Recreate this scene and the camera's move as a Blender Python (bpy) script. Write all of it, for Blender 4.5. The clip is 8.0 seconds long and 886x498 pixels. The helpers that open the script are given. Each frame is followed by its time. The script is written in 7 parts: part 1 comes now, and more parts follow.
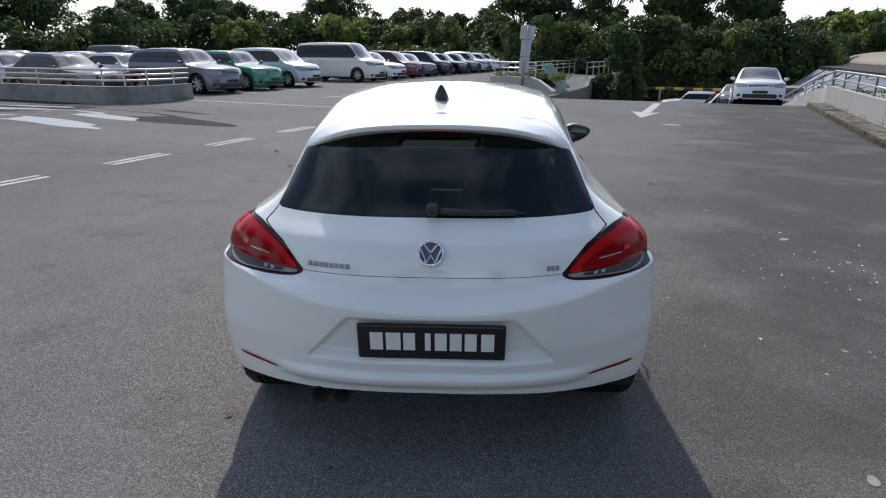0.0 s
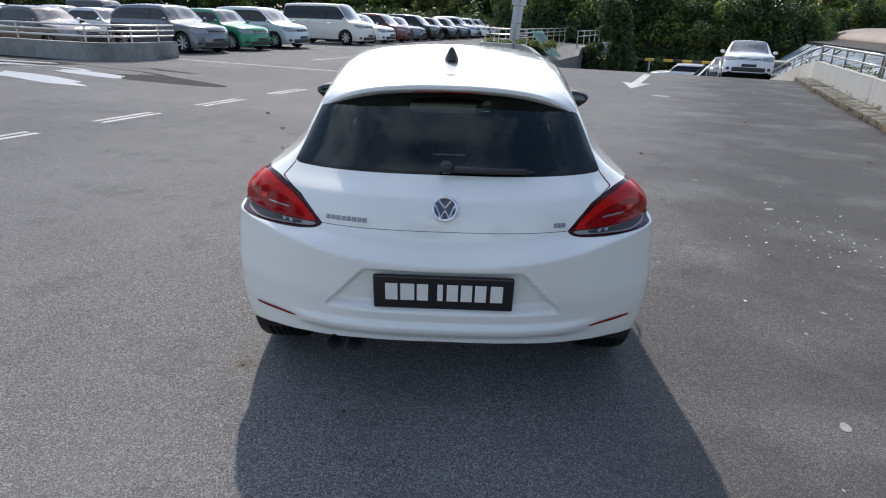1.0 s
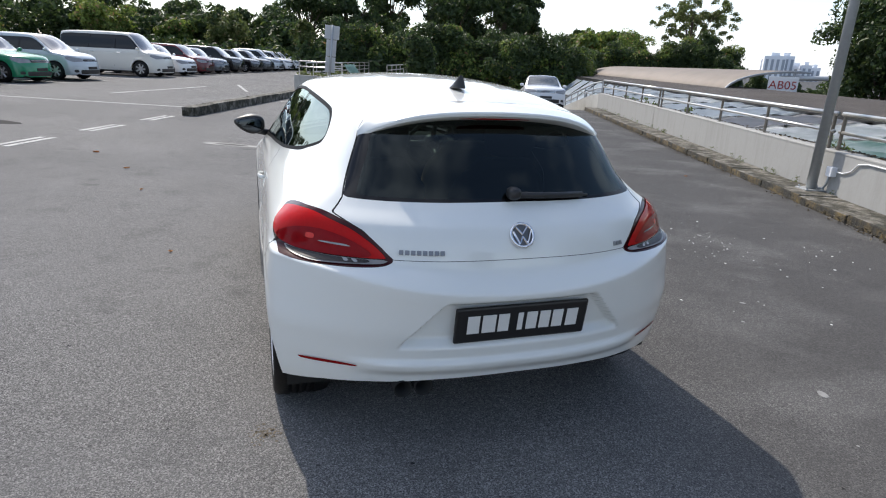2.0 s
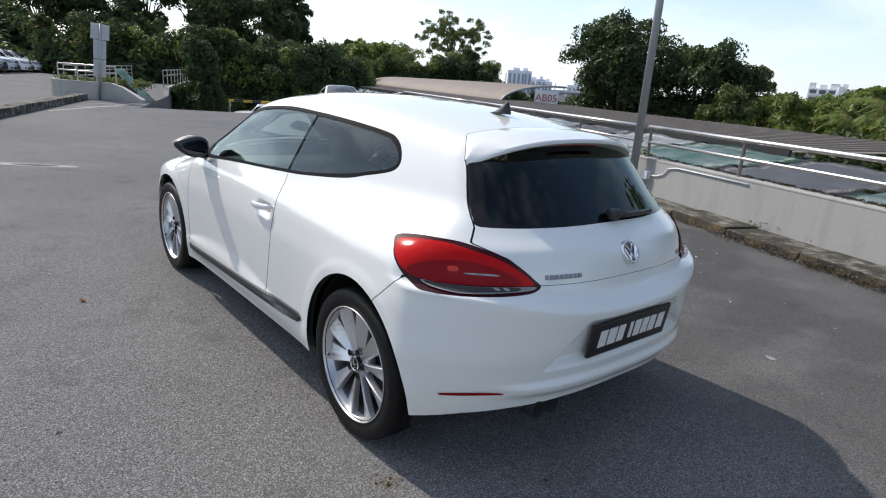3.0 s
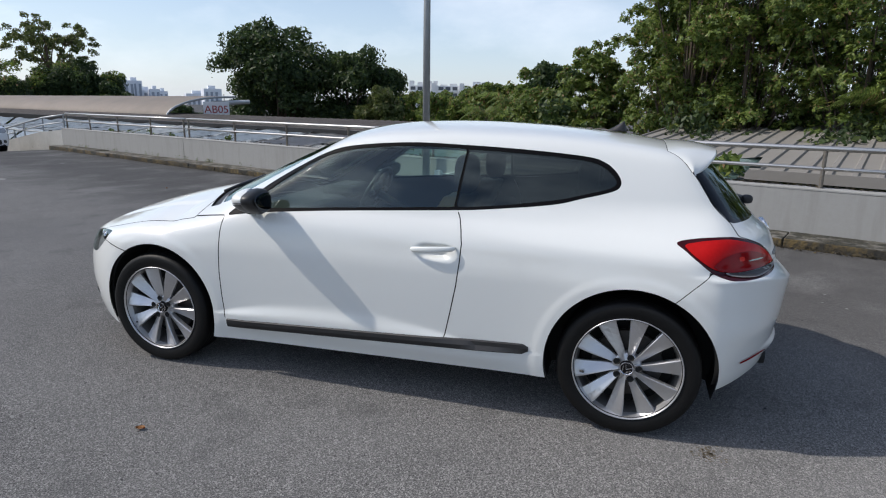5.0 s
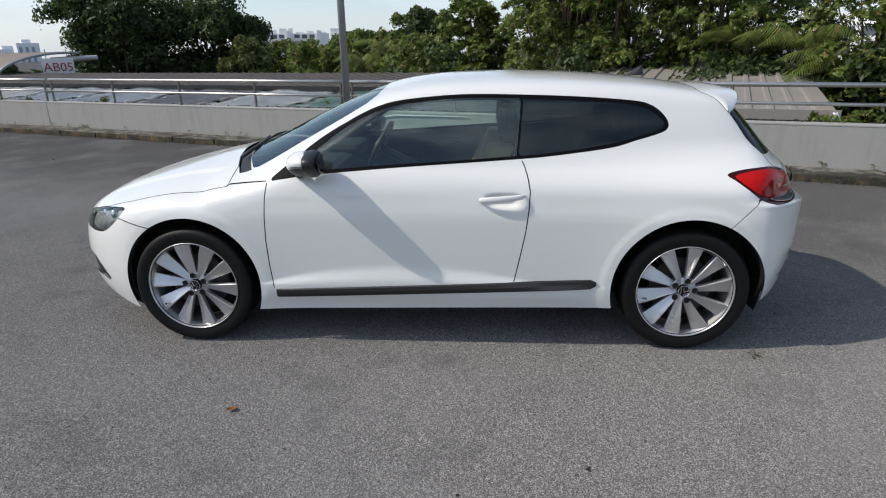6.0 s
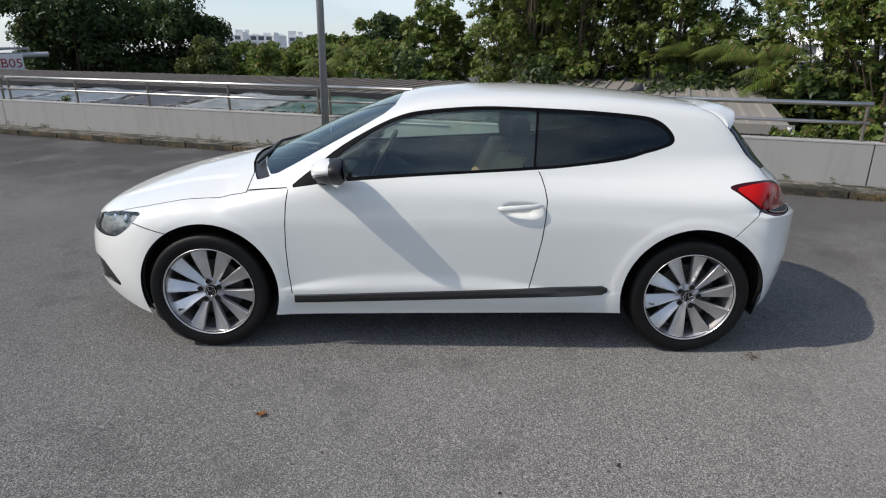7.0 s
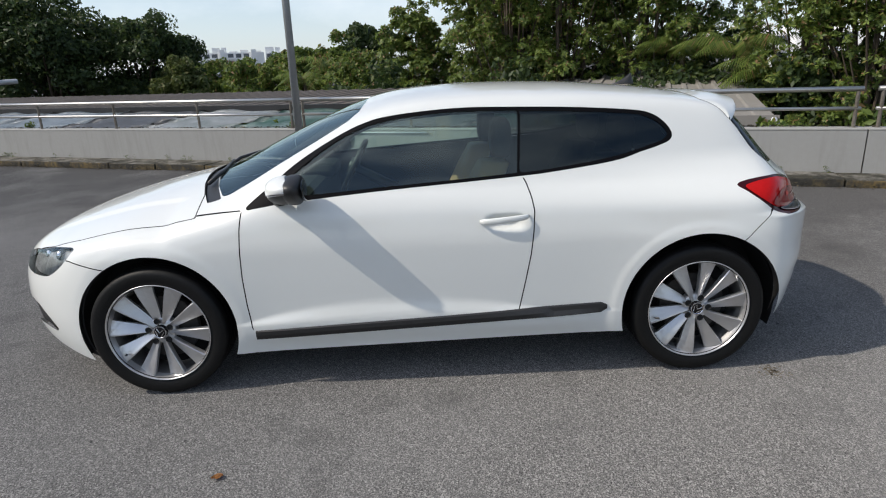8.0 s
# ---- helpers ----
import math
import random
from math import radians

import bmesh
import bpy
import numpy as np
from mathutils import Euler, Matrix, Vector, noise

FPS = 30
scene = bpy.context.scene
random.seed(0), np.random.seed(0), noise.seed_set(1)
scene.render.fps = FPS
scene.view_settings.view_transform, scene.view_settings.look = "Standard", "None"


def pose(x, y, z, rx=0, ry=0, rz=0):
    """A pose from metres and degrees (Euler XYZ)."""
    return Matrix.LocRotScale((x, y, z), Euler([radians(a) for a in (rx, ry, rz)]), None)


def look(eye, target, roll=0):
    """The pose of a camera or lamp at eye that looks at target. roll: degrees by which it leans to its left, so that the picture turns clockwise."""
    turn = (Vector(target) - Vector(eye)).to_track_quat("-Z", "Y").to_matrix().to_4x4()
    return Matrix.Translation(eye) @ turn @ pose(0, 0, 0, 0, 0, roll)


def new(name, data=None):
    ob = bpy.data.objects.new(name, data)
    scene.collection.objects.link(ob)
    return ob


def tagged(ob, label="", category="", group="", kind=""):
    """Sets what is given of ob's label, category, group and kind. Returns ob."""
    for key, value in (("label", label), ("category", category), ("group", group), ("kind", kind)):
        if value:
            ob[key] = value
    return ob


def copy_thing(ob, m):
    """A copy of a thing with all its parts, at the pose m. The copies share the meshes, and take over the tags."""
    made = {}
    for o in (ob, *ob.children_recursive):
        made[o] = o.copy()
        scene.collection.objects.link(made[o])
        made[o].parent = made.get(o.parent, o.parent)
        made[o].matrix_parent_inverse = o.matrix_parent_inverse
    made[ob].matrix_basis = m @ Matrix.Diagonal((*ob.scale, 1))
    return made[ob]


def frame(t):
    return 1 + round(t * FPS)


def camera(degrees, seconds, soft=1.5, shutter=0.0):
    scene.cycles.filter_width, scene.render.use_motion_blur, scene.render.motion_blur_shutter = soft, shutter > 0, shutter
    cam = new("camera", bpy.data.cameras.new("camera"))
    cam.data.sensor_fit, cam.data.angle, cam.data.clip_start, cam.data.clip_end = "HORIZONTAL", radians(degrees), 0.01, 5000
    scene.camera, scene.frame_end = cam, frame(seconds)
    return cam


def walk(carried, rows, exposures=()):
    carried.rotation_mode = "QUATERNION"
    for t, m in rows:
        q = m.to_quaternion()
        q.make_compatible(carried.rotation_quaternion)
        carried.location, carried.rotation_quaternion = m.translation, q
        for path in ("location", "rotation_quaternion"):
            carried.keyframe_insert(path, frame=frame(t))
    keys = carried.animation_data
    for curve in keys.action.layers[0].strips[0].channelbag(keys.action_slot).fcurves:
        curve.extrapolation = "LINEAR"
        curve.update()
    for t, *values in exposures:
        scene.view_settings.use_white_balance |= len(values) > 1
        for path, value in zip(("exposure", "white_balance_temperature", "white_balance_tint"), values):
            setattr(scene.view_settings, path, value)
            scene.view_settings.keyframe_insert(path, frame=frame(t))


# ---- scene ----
cam = camera(73.2, 8.0, soft=1.1)
METRES, EYE, TILT, LEAN, TURN = 6.849, 1.5, 0.0, 0.0, 0.0
PATH = [
    (0, (0.124, -3.913, 1.544), (0.045, -2.014, 0.919), 0.2),
    (0.5, (0.119, -4.054, 1.538), (0.107, -2.155, 0.911), -0.7),
    (1, (0.023, -4.038, 1.533), (0.0, -2.173, 0.81), 1.8),
    (1.2, (-0.107, -4.054, 1.516), (-0.124, -2.197, 0.774), 1.1),
    (2.3, (-1.29, -3.702, 1.466), (-0.464, -1.971, 0.9), 2.3),
    (2.5, (-1.531, -3.613, 1.476), (-0.614, -1.941, 0.875), 1.6),
    (3, (-2.052, -3.234, 1.471), (-0.813, -1.758, 0.937), 4.3),
    (3.5, (-2.554, -2.819, 1.472), (-1.089, -1.566, 0.939), 2.1),
    (4, (-2.946, -2.31, 1.472), (-1.264, -1.338, 0.995), -0.7),
    (4.5, (-3.302, -1.75, 1.489), (-1.566, -0.896, 0.984), 0.2),
    (5, (-3.509, -1.207, 1.479), (-1.647, -0.646, 1.01), 0.8),
    (5.2, (-3.583, -0.977, 1.482), (-1.753, -0.47, 0.853), -0.3),
    (6.3, (-3.776, -0.133, 1.513), (-1.872, -0.067, 0.905), -0.4),
    (6.5, (-3.792, -0.072, 1.524), (-1.895, -0.023, 0.894), 0.4),
    (7, (-3.841, 0.037, 1.532), (-1.936, 0.037, 0.923), 0.7),
    (7.5, (-3.814, 0.073, 1.531), (-1.908, 0.044, 0.926), -0.2),
    (8, (-3.488, -0.02, 1.484), (-1.576, -0.057, 0.898), -2.1),
]
walk(cam, [(t, look(eye, target, roll)) for t, eye, target, roll in PATH],
     [(0.0, 0.09, 6740, 12), (0.5, 0.27, 6740, 12), (1.0, 0.44, 6720, 12), (2.5, 0.44, 6880, 12), (3.0, 0.26, 6800, 12), (3.5, 0.06, 6640, 12), (4.5, -0.12, 6560, 12), (5.2, -0.12, 6620, 12), (6.5, -0.07, 6850, 12), (7.0, -0.07, 6860, 12), (8.0, -0.06, 6900, 11)])

# ---- world, sun and exposure ----
SUN_WAY = Vector((0.20, -0.92, -0.95)).normalized()  # the way the sunlight travels
world = bpy.data.worlds.new("world")
scene.world = world
world.use_nodes = True
wn = world.node_tree.nodes
wl = world.node_tree.links
wn.clear()
sky = wn.new("ShaderNodeTexSky")
sky.sky_type = "NISHITA"
sky.sun_disc = False
sky.sun_elevation = math.asin(-SUN_WAY.z)
sky.sun_rotation = math.atan2(-SUN_WAY.x, -SUN_WAY.y)
sky.air_density, sky.dust_density, sky.ozone_density = 1.0, 0.9, 1.7
co = wn.new("ShaderNodeTexCoord")
stretch = wn.new("ShaderNodeMapping")
stretch.inputs["Scale"].default_value = (1.0, 1.0, 2.2)
cloud = wn.new("ShaderNodeTexNoise")
cloud.inputs["Scale"].default_value = 2.3
cloud.inputs["Detail"].default_value = 9.0
cloud.inputs["Roughness"].default_value = 0.58
cover = wn.new("ShaderNodeValToRGB")
cover.color_ramp.elements[1].color = (0.44, 0.44, 0.44, 1)
cover.color_ramp.elements[0].position, cover.color_ramp.elements[1].position = 0.47, 0.76
blend = wn.new("ShaderNodeMixRGB")
near_sun = wn.new("ShaderNodeVectorMath")  # clouds shine brighter towards the sun
near_sun.operation = "DOT_PRODUCT"
near_sun.inputs[1].default_value = tuple(-SUN_WAY)
halo = wn.new("ShaderNodeMapRange")
halo.interpolation_type = "SMOOTHSTEP"
halo.inputs["From Min"].default_value, halo.inputs["From Max"].default_value = 0.35, 1.0
halo.inputs["To Min"].default_value, halo.inputs["To Max"].default_value = 1.0, 3.2
lit_cloud = wn.new("ShaderNodeVectorMath")
lit_cloud.operation = "SCALE"
lit_cloud.inputs[0].default_value = (8.6, 9.2, 10.0)
apart = wn.new("ShaderNodeSeparateXYZ")
haze = wn.new("ShaderNodeValToRGB")  # pale haze that thins out with height
haze.color_ramp.elements[0].position, haze.color_ramp.elements[0].color = 0.0, (0.47, 0.47, 0.47, 1)
haze.color_ramp.elements[1].position, haze.color_ramp.elements[1].color = 0.55, (0.0, 0.0, 0.0, 1)
step = haze.color_ramp.elements.new(0.22)
step.color = (0.20, 0.20, 0.20, 1)
veil = wn.new("ShaderNodeMixRGB")
veil.inputs[2].default_value = (5.5, 6.8, 8.7, 1)
wl.new(co.outputs["Generated"], apart.inputs["Vector"])
wl.new(apart.outputs["Z"], haze.inputs["Fac"])
wl.new(haze.outputs["Color"], veil.inputs[0])
wl.new(sky.outputs["Color"], veil.inputs[1])
back = wn.new("ShaderNodeBackground")
back.inputs["Strength"].default_value = 0.146
wout = wn.new("ShaderNodeOutputWorld")
wl.new(co.outputs["Generated"], stretch.inputs["Vector"])
wl.new(stretch.outputs["Vector"], cloud.inputs["Vector"])
wl.new(cloud.outputs["Fac"], cover.inputs["Fac"])
wl.new(co.outputs["Generated"], near_sun.inputs[0])
wl.new(near_sun.outputs["Value"], halo.inputs["Value"])
wl.new(halo.outputs["Result"], lit_cloud.inputs["Scale"])
wl.new(lit_cloud.outputs["Vector"], blend.inputs[2])
wl.new(cover.outputs["Color"], blend.inputs[0])
wl.new(veil.outputs["Color"], blend.inputs[1])
wl.new(blend.outputs["Color"], back.inputs["Color"])
wl.new(back.outputs["Background"], wout.inputs["Surface"])
lamp = bpy.data.lights.new("sun", "SUN")
lamp.energy, lamp.angle, lamp.color = 3.6, radians(1.0), (1.0, 0.955, 0.88)
sun = new("sun", lamp)
sun.matrix_world = look((0, 0, 30), tuple(Vector((0, 0, 30)) + SUN_WAY))


# ---- smooth curves and car shapes ----
def curve(pts, blur=0.03, n=1200):
    """A smooth function through points (a, b), a rising: monotone cubic, then softened over the length blur."""
    p = np.array(pts, float)
    a, b = p[:, 0], p[:, 1]
    h = np.diff(a)
    s = np.diff(b) / h
    m = np.zeros(len(a))
    m[0], m[-1] = s[0], s[-1]
    for i in range(1, len(a) - 1):
        if s[i - 1] * s[i] > 0:
            w1, w2 = 2 * h[i] + h[i - 1], h[i] + 2 * h[i - 1]
            m[i] = (w1 + w2) / (w1 / s[i - 1] + w2 / s[i])
    pad = 4 * blur
    q = np.linspace(a[0] - pad, a[-1] + pad, n)
    k = np.clip(np.searchsorted(a, q) - 1, 0, len(a) - 2)
    t = np.clip((q - a[k]) / h[k], 0, 1)
    v = (2 * t**3 - 3 * t**2 + 1) * b[k] + (t**3 - 2 * t**2 + t) * h[k] * m[k] + (3 * t**2 - 2 * t**3) * b[k + 1] + (t**3 - t**2) * h[k] * m[k + 1]
    v = v + np.where(q < a[0], (q - a[0]) * m[0], 0) + np.where(q > a[-1], (q - a[-1]) * m[-1], 0)
    if blur > 0:
        step = q[1] - q[0]
        r = max(1, int(3 * blur / step))
        g = np.exp(-0.5 * (np.arange(-r, r + 1) * step / blur) ** 2)
        v = np.convolve(np.pad(v, r, mode="reflect", reflect_type="odd"), g / g.sum(), mode="valid")
    return lambda x: np.interp(x, q, v)


def softmin(ds, k):
    d = np.stack(ds)
    low = d.min(0)
    return low - k * np.log(np.exp(-(d - low) / k).sum(0))


def softstep(x, a, b):
    t = np.clip((x - a) / (b - a), 0, 1)
    return t * t * t * (t * (6 * t - 15) + 10)


class CoupeShape:
    """The white coupe: positive inside. y points to the nose, x to its right side."""

    top = staticmethod(curve([(-2.3, 1.08), (-1.9, 1.195), (-1.6, 1.268), (-1.38, 1.314), (-1.03, 1.358), (-0.69, 1.383), (-0.35, 1.392), (-0.05, 1.385), (0.13, 1.368), (0.28, 1.338),
                              (0.50, 1.258), (0.75, 1.150), (1.00, 1.034), (1.12, 0.985), (1.25, 0.955), (1.40, 0.924), (1.60, 0.878), (1.80, 0.822), (1.98, 0.752), (2.10, 0.682), (2.3, 0.53)], 0.035))
    rear = staticmethod(curve([(0.10, -1.87), (0.25, -1.94), (0.32, -1.968), (0.385, -1.984), (0.426, -1.994), (0.475, -2.003), (0.53, -2.016), (0.62, -2.031), (0.686, -2.040), (0.696, -2.032), (0.760, -1.976), (0.790, -1.968), (0.83, -1.958), (0.90, -1.928),
                               (0.955, -1.865), (1.0, -1.82), (1.1, -1.735), (1.2, -1.645), (1.3, -1.55), (1.5, -1.35)], 0.003, 6000))
    bow = staticmethod(curve([(0.1, 0.46), (0.4, 0.45), (0.6, 0.47), (0.8, 0.575), (0.9, 0.60), (1.0, 0.66), (1.1, 0.74), (1.25, 0.74), (1.5, 0.6)], 0.04))
    front = staticmethod(curve([(0.08, 2.03), (0.2, 2.09), (0.3, 2.135), (0.42, 2.155), (0.52, 2.150), (0.62, 2.125), (0.7, 2.085), (0.8, 2.02), (1.5, 1.67)], 0.03))
    side = staticmethod(curve([(0.05, 0.815), (0.2, 0.848), (0.28, 0.861), (0.33, 0.864), (0.40, 0.866), (0.47, 0.867), (0.56, 0.868), (0.68, 0.867), (0.78, 0.856), (0.85, 0.842), (0.872, 0.834), (0.915, 0.812), (0.95, 0.79), (1.0, 0.768),
                               (1.1, 0.720), (1.2, 0.667), (1.28, 0.622), (1.36, 0.57), (1.5, 0.47)], 0.009))
    taper = staticmethod(curve([(-2.2, 0.25), (-1.7, 0.18), (-1.2, 0.106), (-0.6, 0.028), (0.0, 0.0), (0.6, 0.0), (1.2, 0.01), (2.2, 0.03)], 0.08))
    plan = staticmethod(curve([(-2.2, -0.01), (-1.7, 0.016), (-1.5, 0.020), (-1.29, 0.016), (-0.7, 0.006), (0, 0.0), (0.7, -0.004), (1.29, 0.004), (1.7, -0.02), (2.2, -0.06)], 0.1))
    soft = 0.024

    def flare(self, y, z):
        """The doors swell out again over the sill, highest in the middle of the door."""
        arc = np.clip(1 - ((np.asarray(y) - 0.15) / 0.78) ** 2, 0.12, 1)
        along = softstep(np.asarray(y), -1.0, -0.55) * (1 - softstep(np.asarray(y), 0.65, 1.0))
        return along * (0.018 * (1 - softstep(z, 0.335, 0.345 + 0.125 * arc)) - 0.020 * (1 - softstep(z, 0.20, 0.33)))

    def wide(self, y, z):
        """Half the body's width at a place along the doors."""
        return float(self.side(z) + self.plan(y) + self.flare(y, z))

    def __call__(self, p):
        x, y, z = np.abs(p[:, 0]), p[:, 1], p[:, 2]
        w = self.side(z) + self.plan(y) + self.flare(y, z) - self.taper(y) * softstep(z, 0.80, 1.08)
        for yw in (-1.289, 1.289):
            r = np.hypot(y - yw, z - 0.328)
            w = w + (0.005 * np.exp(-(((r - 0.37) / 0.14) ** 2)) + 0.004 * (1 - softstep(r, 0.400, 0.455))) * (1 - softstep(z, 0.66, 0.86))
        w = w - 0.028 * np.exp(-(((y + 0.365) / 0.075) ** 4) - ((z - 0.792) / 0.030) ** 4)
        low = z - 0.16 * x * x * softstep(z, 0.50, 0.66) * (1 - softstep(z, 0.74, 0.82))
        ye = y + 0.30 * x * x * softstep(y, 0.0, 0.6) * (1 - softstep(y, 1.1, 1.5))
        crown = 0.19 * x**2.2 + 0.010 * softstep(x, 0.47 + 0.10 * (1.6 - y), 0.53 + 0.10 * (1.6 - y)) * softstep(y, 1.14, 1.24) * (1 - softstep(y, 1.75, 1.95))
        recess = 0.040 * (1 - softstep(np.maximum(x - (0.275 + 0.9 * np.clip(0.66 - z, 0, 0.2)), 0), 0.0, 0.028)) * (1 - softstep(z, 0.637, 0.670)) * softstep(z, 0.465, 0.52)
        lip = 0.020 * softstep(z, 0.345, 0.402) * (1 - softstep(z, 0.404, 0.440)) * (1 - softstep(x, 0.45, 0.70))
        d = [
            w - x,
            (self.top(ye) - crown - z) * 0.9,
            (y - self.rear(low) + lip - self.bow(z) * x**2.9 - recess) * 0.9,
            self.front(z) - 0.85 * x**3.6 - y,
        ]
        return softmin(d, self.soft)



# ---- materials ----
def surface(name, base, rough=0.6, metal=0.0, grain=None, stain=None, bump=None, coat=0.0, vary=0.0, spec=0.5):
    """A node material. grain, stain: (scale, amount, colour, and the range of the noise); bump: (scale, height); vary: change from piece to piece."""
    m = bpy.data.materials.new(name)
    m.use_nodes = True
    n, l = m.node_tree.nodes, m.node_tree.links
    p = n["Principled BSDF"]
    p.inputs["Roughness"].default_value = rough
    p.inputs["Metallic"].default_value = metal
    p.inputs["Coat Weight"].default_value = coat
    p.inputs["Coat Roughness"].default_value = 0.03
    p.inputs["Specular IOR Level"].default_value = spec
    at = n.new("ShaderNodeTexCoord").outputs["Object"]
    rgb = n.new("ShaderNodeRGB")
    rgb.outputs[0].default_value = (*base, 1)
    out = rgb.outputs[0]
    for k, some in enumerate((stain, grain)):
        if some:
            tex = n.new("ShaderNodeTexNoise")
            tex.inputs["Scale"].default_value = some[0]
            tex.inputs["Detail"].default_value = 7.0 if k == 0 else 3.0
            tex.inputs["Roughness"].default_value = 0.6
            l.new(at, tex.inputs["Vector"])
            ramp = n.new("ShaderNodeValToRGB")
            ramp.color_ramp.elements[0].position, ramp.color_ramp.elements[1].position = some[3] if len(some) > 3 else (0.42, 0.68) if k == 0 else (0.3, 0.7)
            l.new(tex.outputs["Fac"], ramp.inputs["Fac"])
            much = n.new("ShaderNodeMath")
            much.operation = "MULTIPLY"
            much.inputs[1].default_value = some[1]
            l.new(ramp.outputs["Color"], much.inputs[0])
            mix = n.new("ShaderNodeMixRGB")
            mix.inputs[2].default_value = (*some[2], 1)
            l.new(much.outputs[0], mix.inputs[0])
            l.new(out, mix.inputs[1])
            out = mix.outputs["Color"]
    if vary:
        info = n.new("ShaderNodeObjectInfo")
        span = n.new("ShaderNodeMapRange")
        span.inputs["To Min"].default_value, span.inputs["To Max"].default_value = 1 - vary, 1 + vary
        l.new(info.outputs["Random"], span.inputs["Value"])
        hsv = n.new("ShaderNodeHueSaturation")
        l.new(span.outputs["Result"], hsv.inputs["Value"])
        l.new(out, hsv.inputs["Color"])
        out = hsv.outputs["Color"]
    l.new(out, p.inputs["Base Color"])
    if bump:
        tex = n.new("ShaderNodeTexNoise")
        tex.inputs["Scale"].default_value = bump[0]
        tex.inputs["Detail"].default_value = 5.0
        l.new(at, tex.inputs["Vector"])
        b = n.new("ShaderNodeBump")
        b.inputs["Strength"].default_value = 0.6
        b.inputs["Distance"].default_value = bump[1]
        l.new(tex.outputs["Fac"], b.inputs["Height"])
        l.new(b.outputs["Normal"], p.inputs["Normal"])
    return m


def pane_material(name, tint, ior=1.5, extra=0.0):
    """Thin glass: it lets tinted light through and mirrors by its angle."""
    m = bpy.data.materials.new(name)
    m.use_nodes = True
    n, l = m.node_tree.nodes, m.node_tree.links
    n.remove(n["Principled BSDF"])
    clear = n.new("ShaderNodeBsdfTransparent")
    clear.inputs["Color"].default_value = (*tint, 1)
    gloss = n.new("ShaderNodeBsdfGlossy")
    gloss.inputs["Roughness"].default_value = 0.01
    gloss.inputs["Color"].default_value = (0.84, 0.96, 0.94, 1)
    fres = n.new("ShaderNodeFresnel")
    fres.inputs["IOR"].default_value = ior
    add = n.new("ShaderNodeMath")
    add.inputs[1].default_value = extra
    mix = n.new("ShaderNodeMixShader")
    l.new(fres.outputs["Fac"], add.inputs[0])
    l.new(add.outputs[0], mix.inputs["Fac"])
    l.new(clear.outputs[0], mix.inputs[1])
    l.new(gloss.outputs[0], mix.inputs[2])
    l.new(mix.outputs[0], n["Material Output"].inputs["Surface"])
    return m


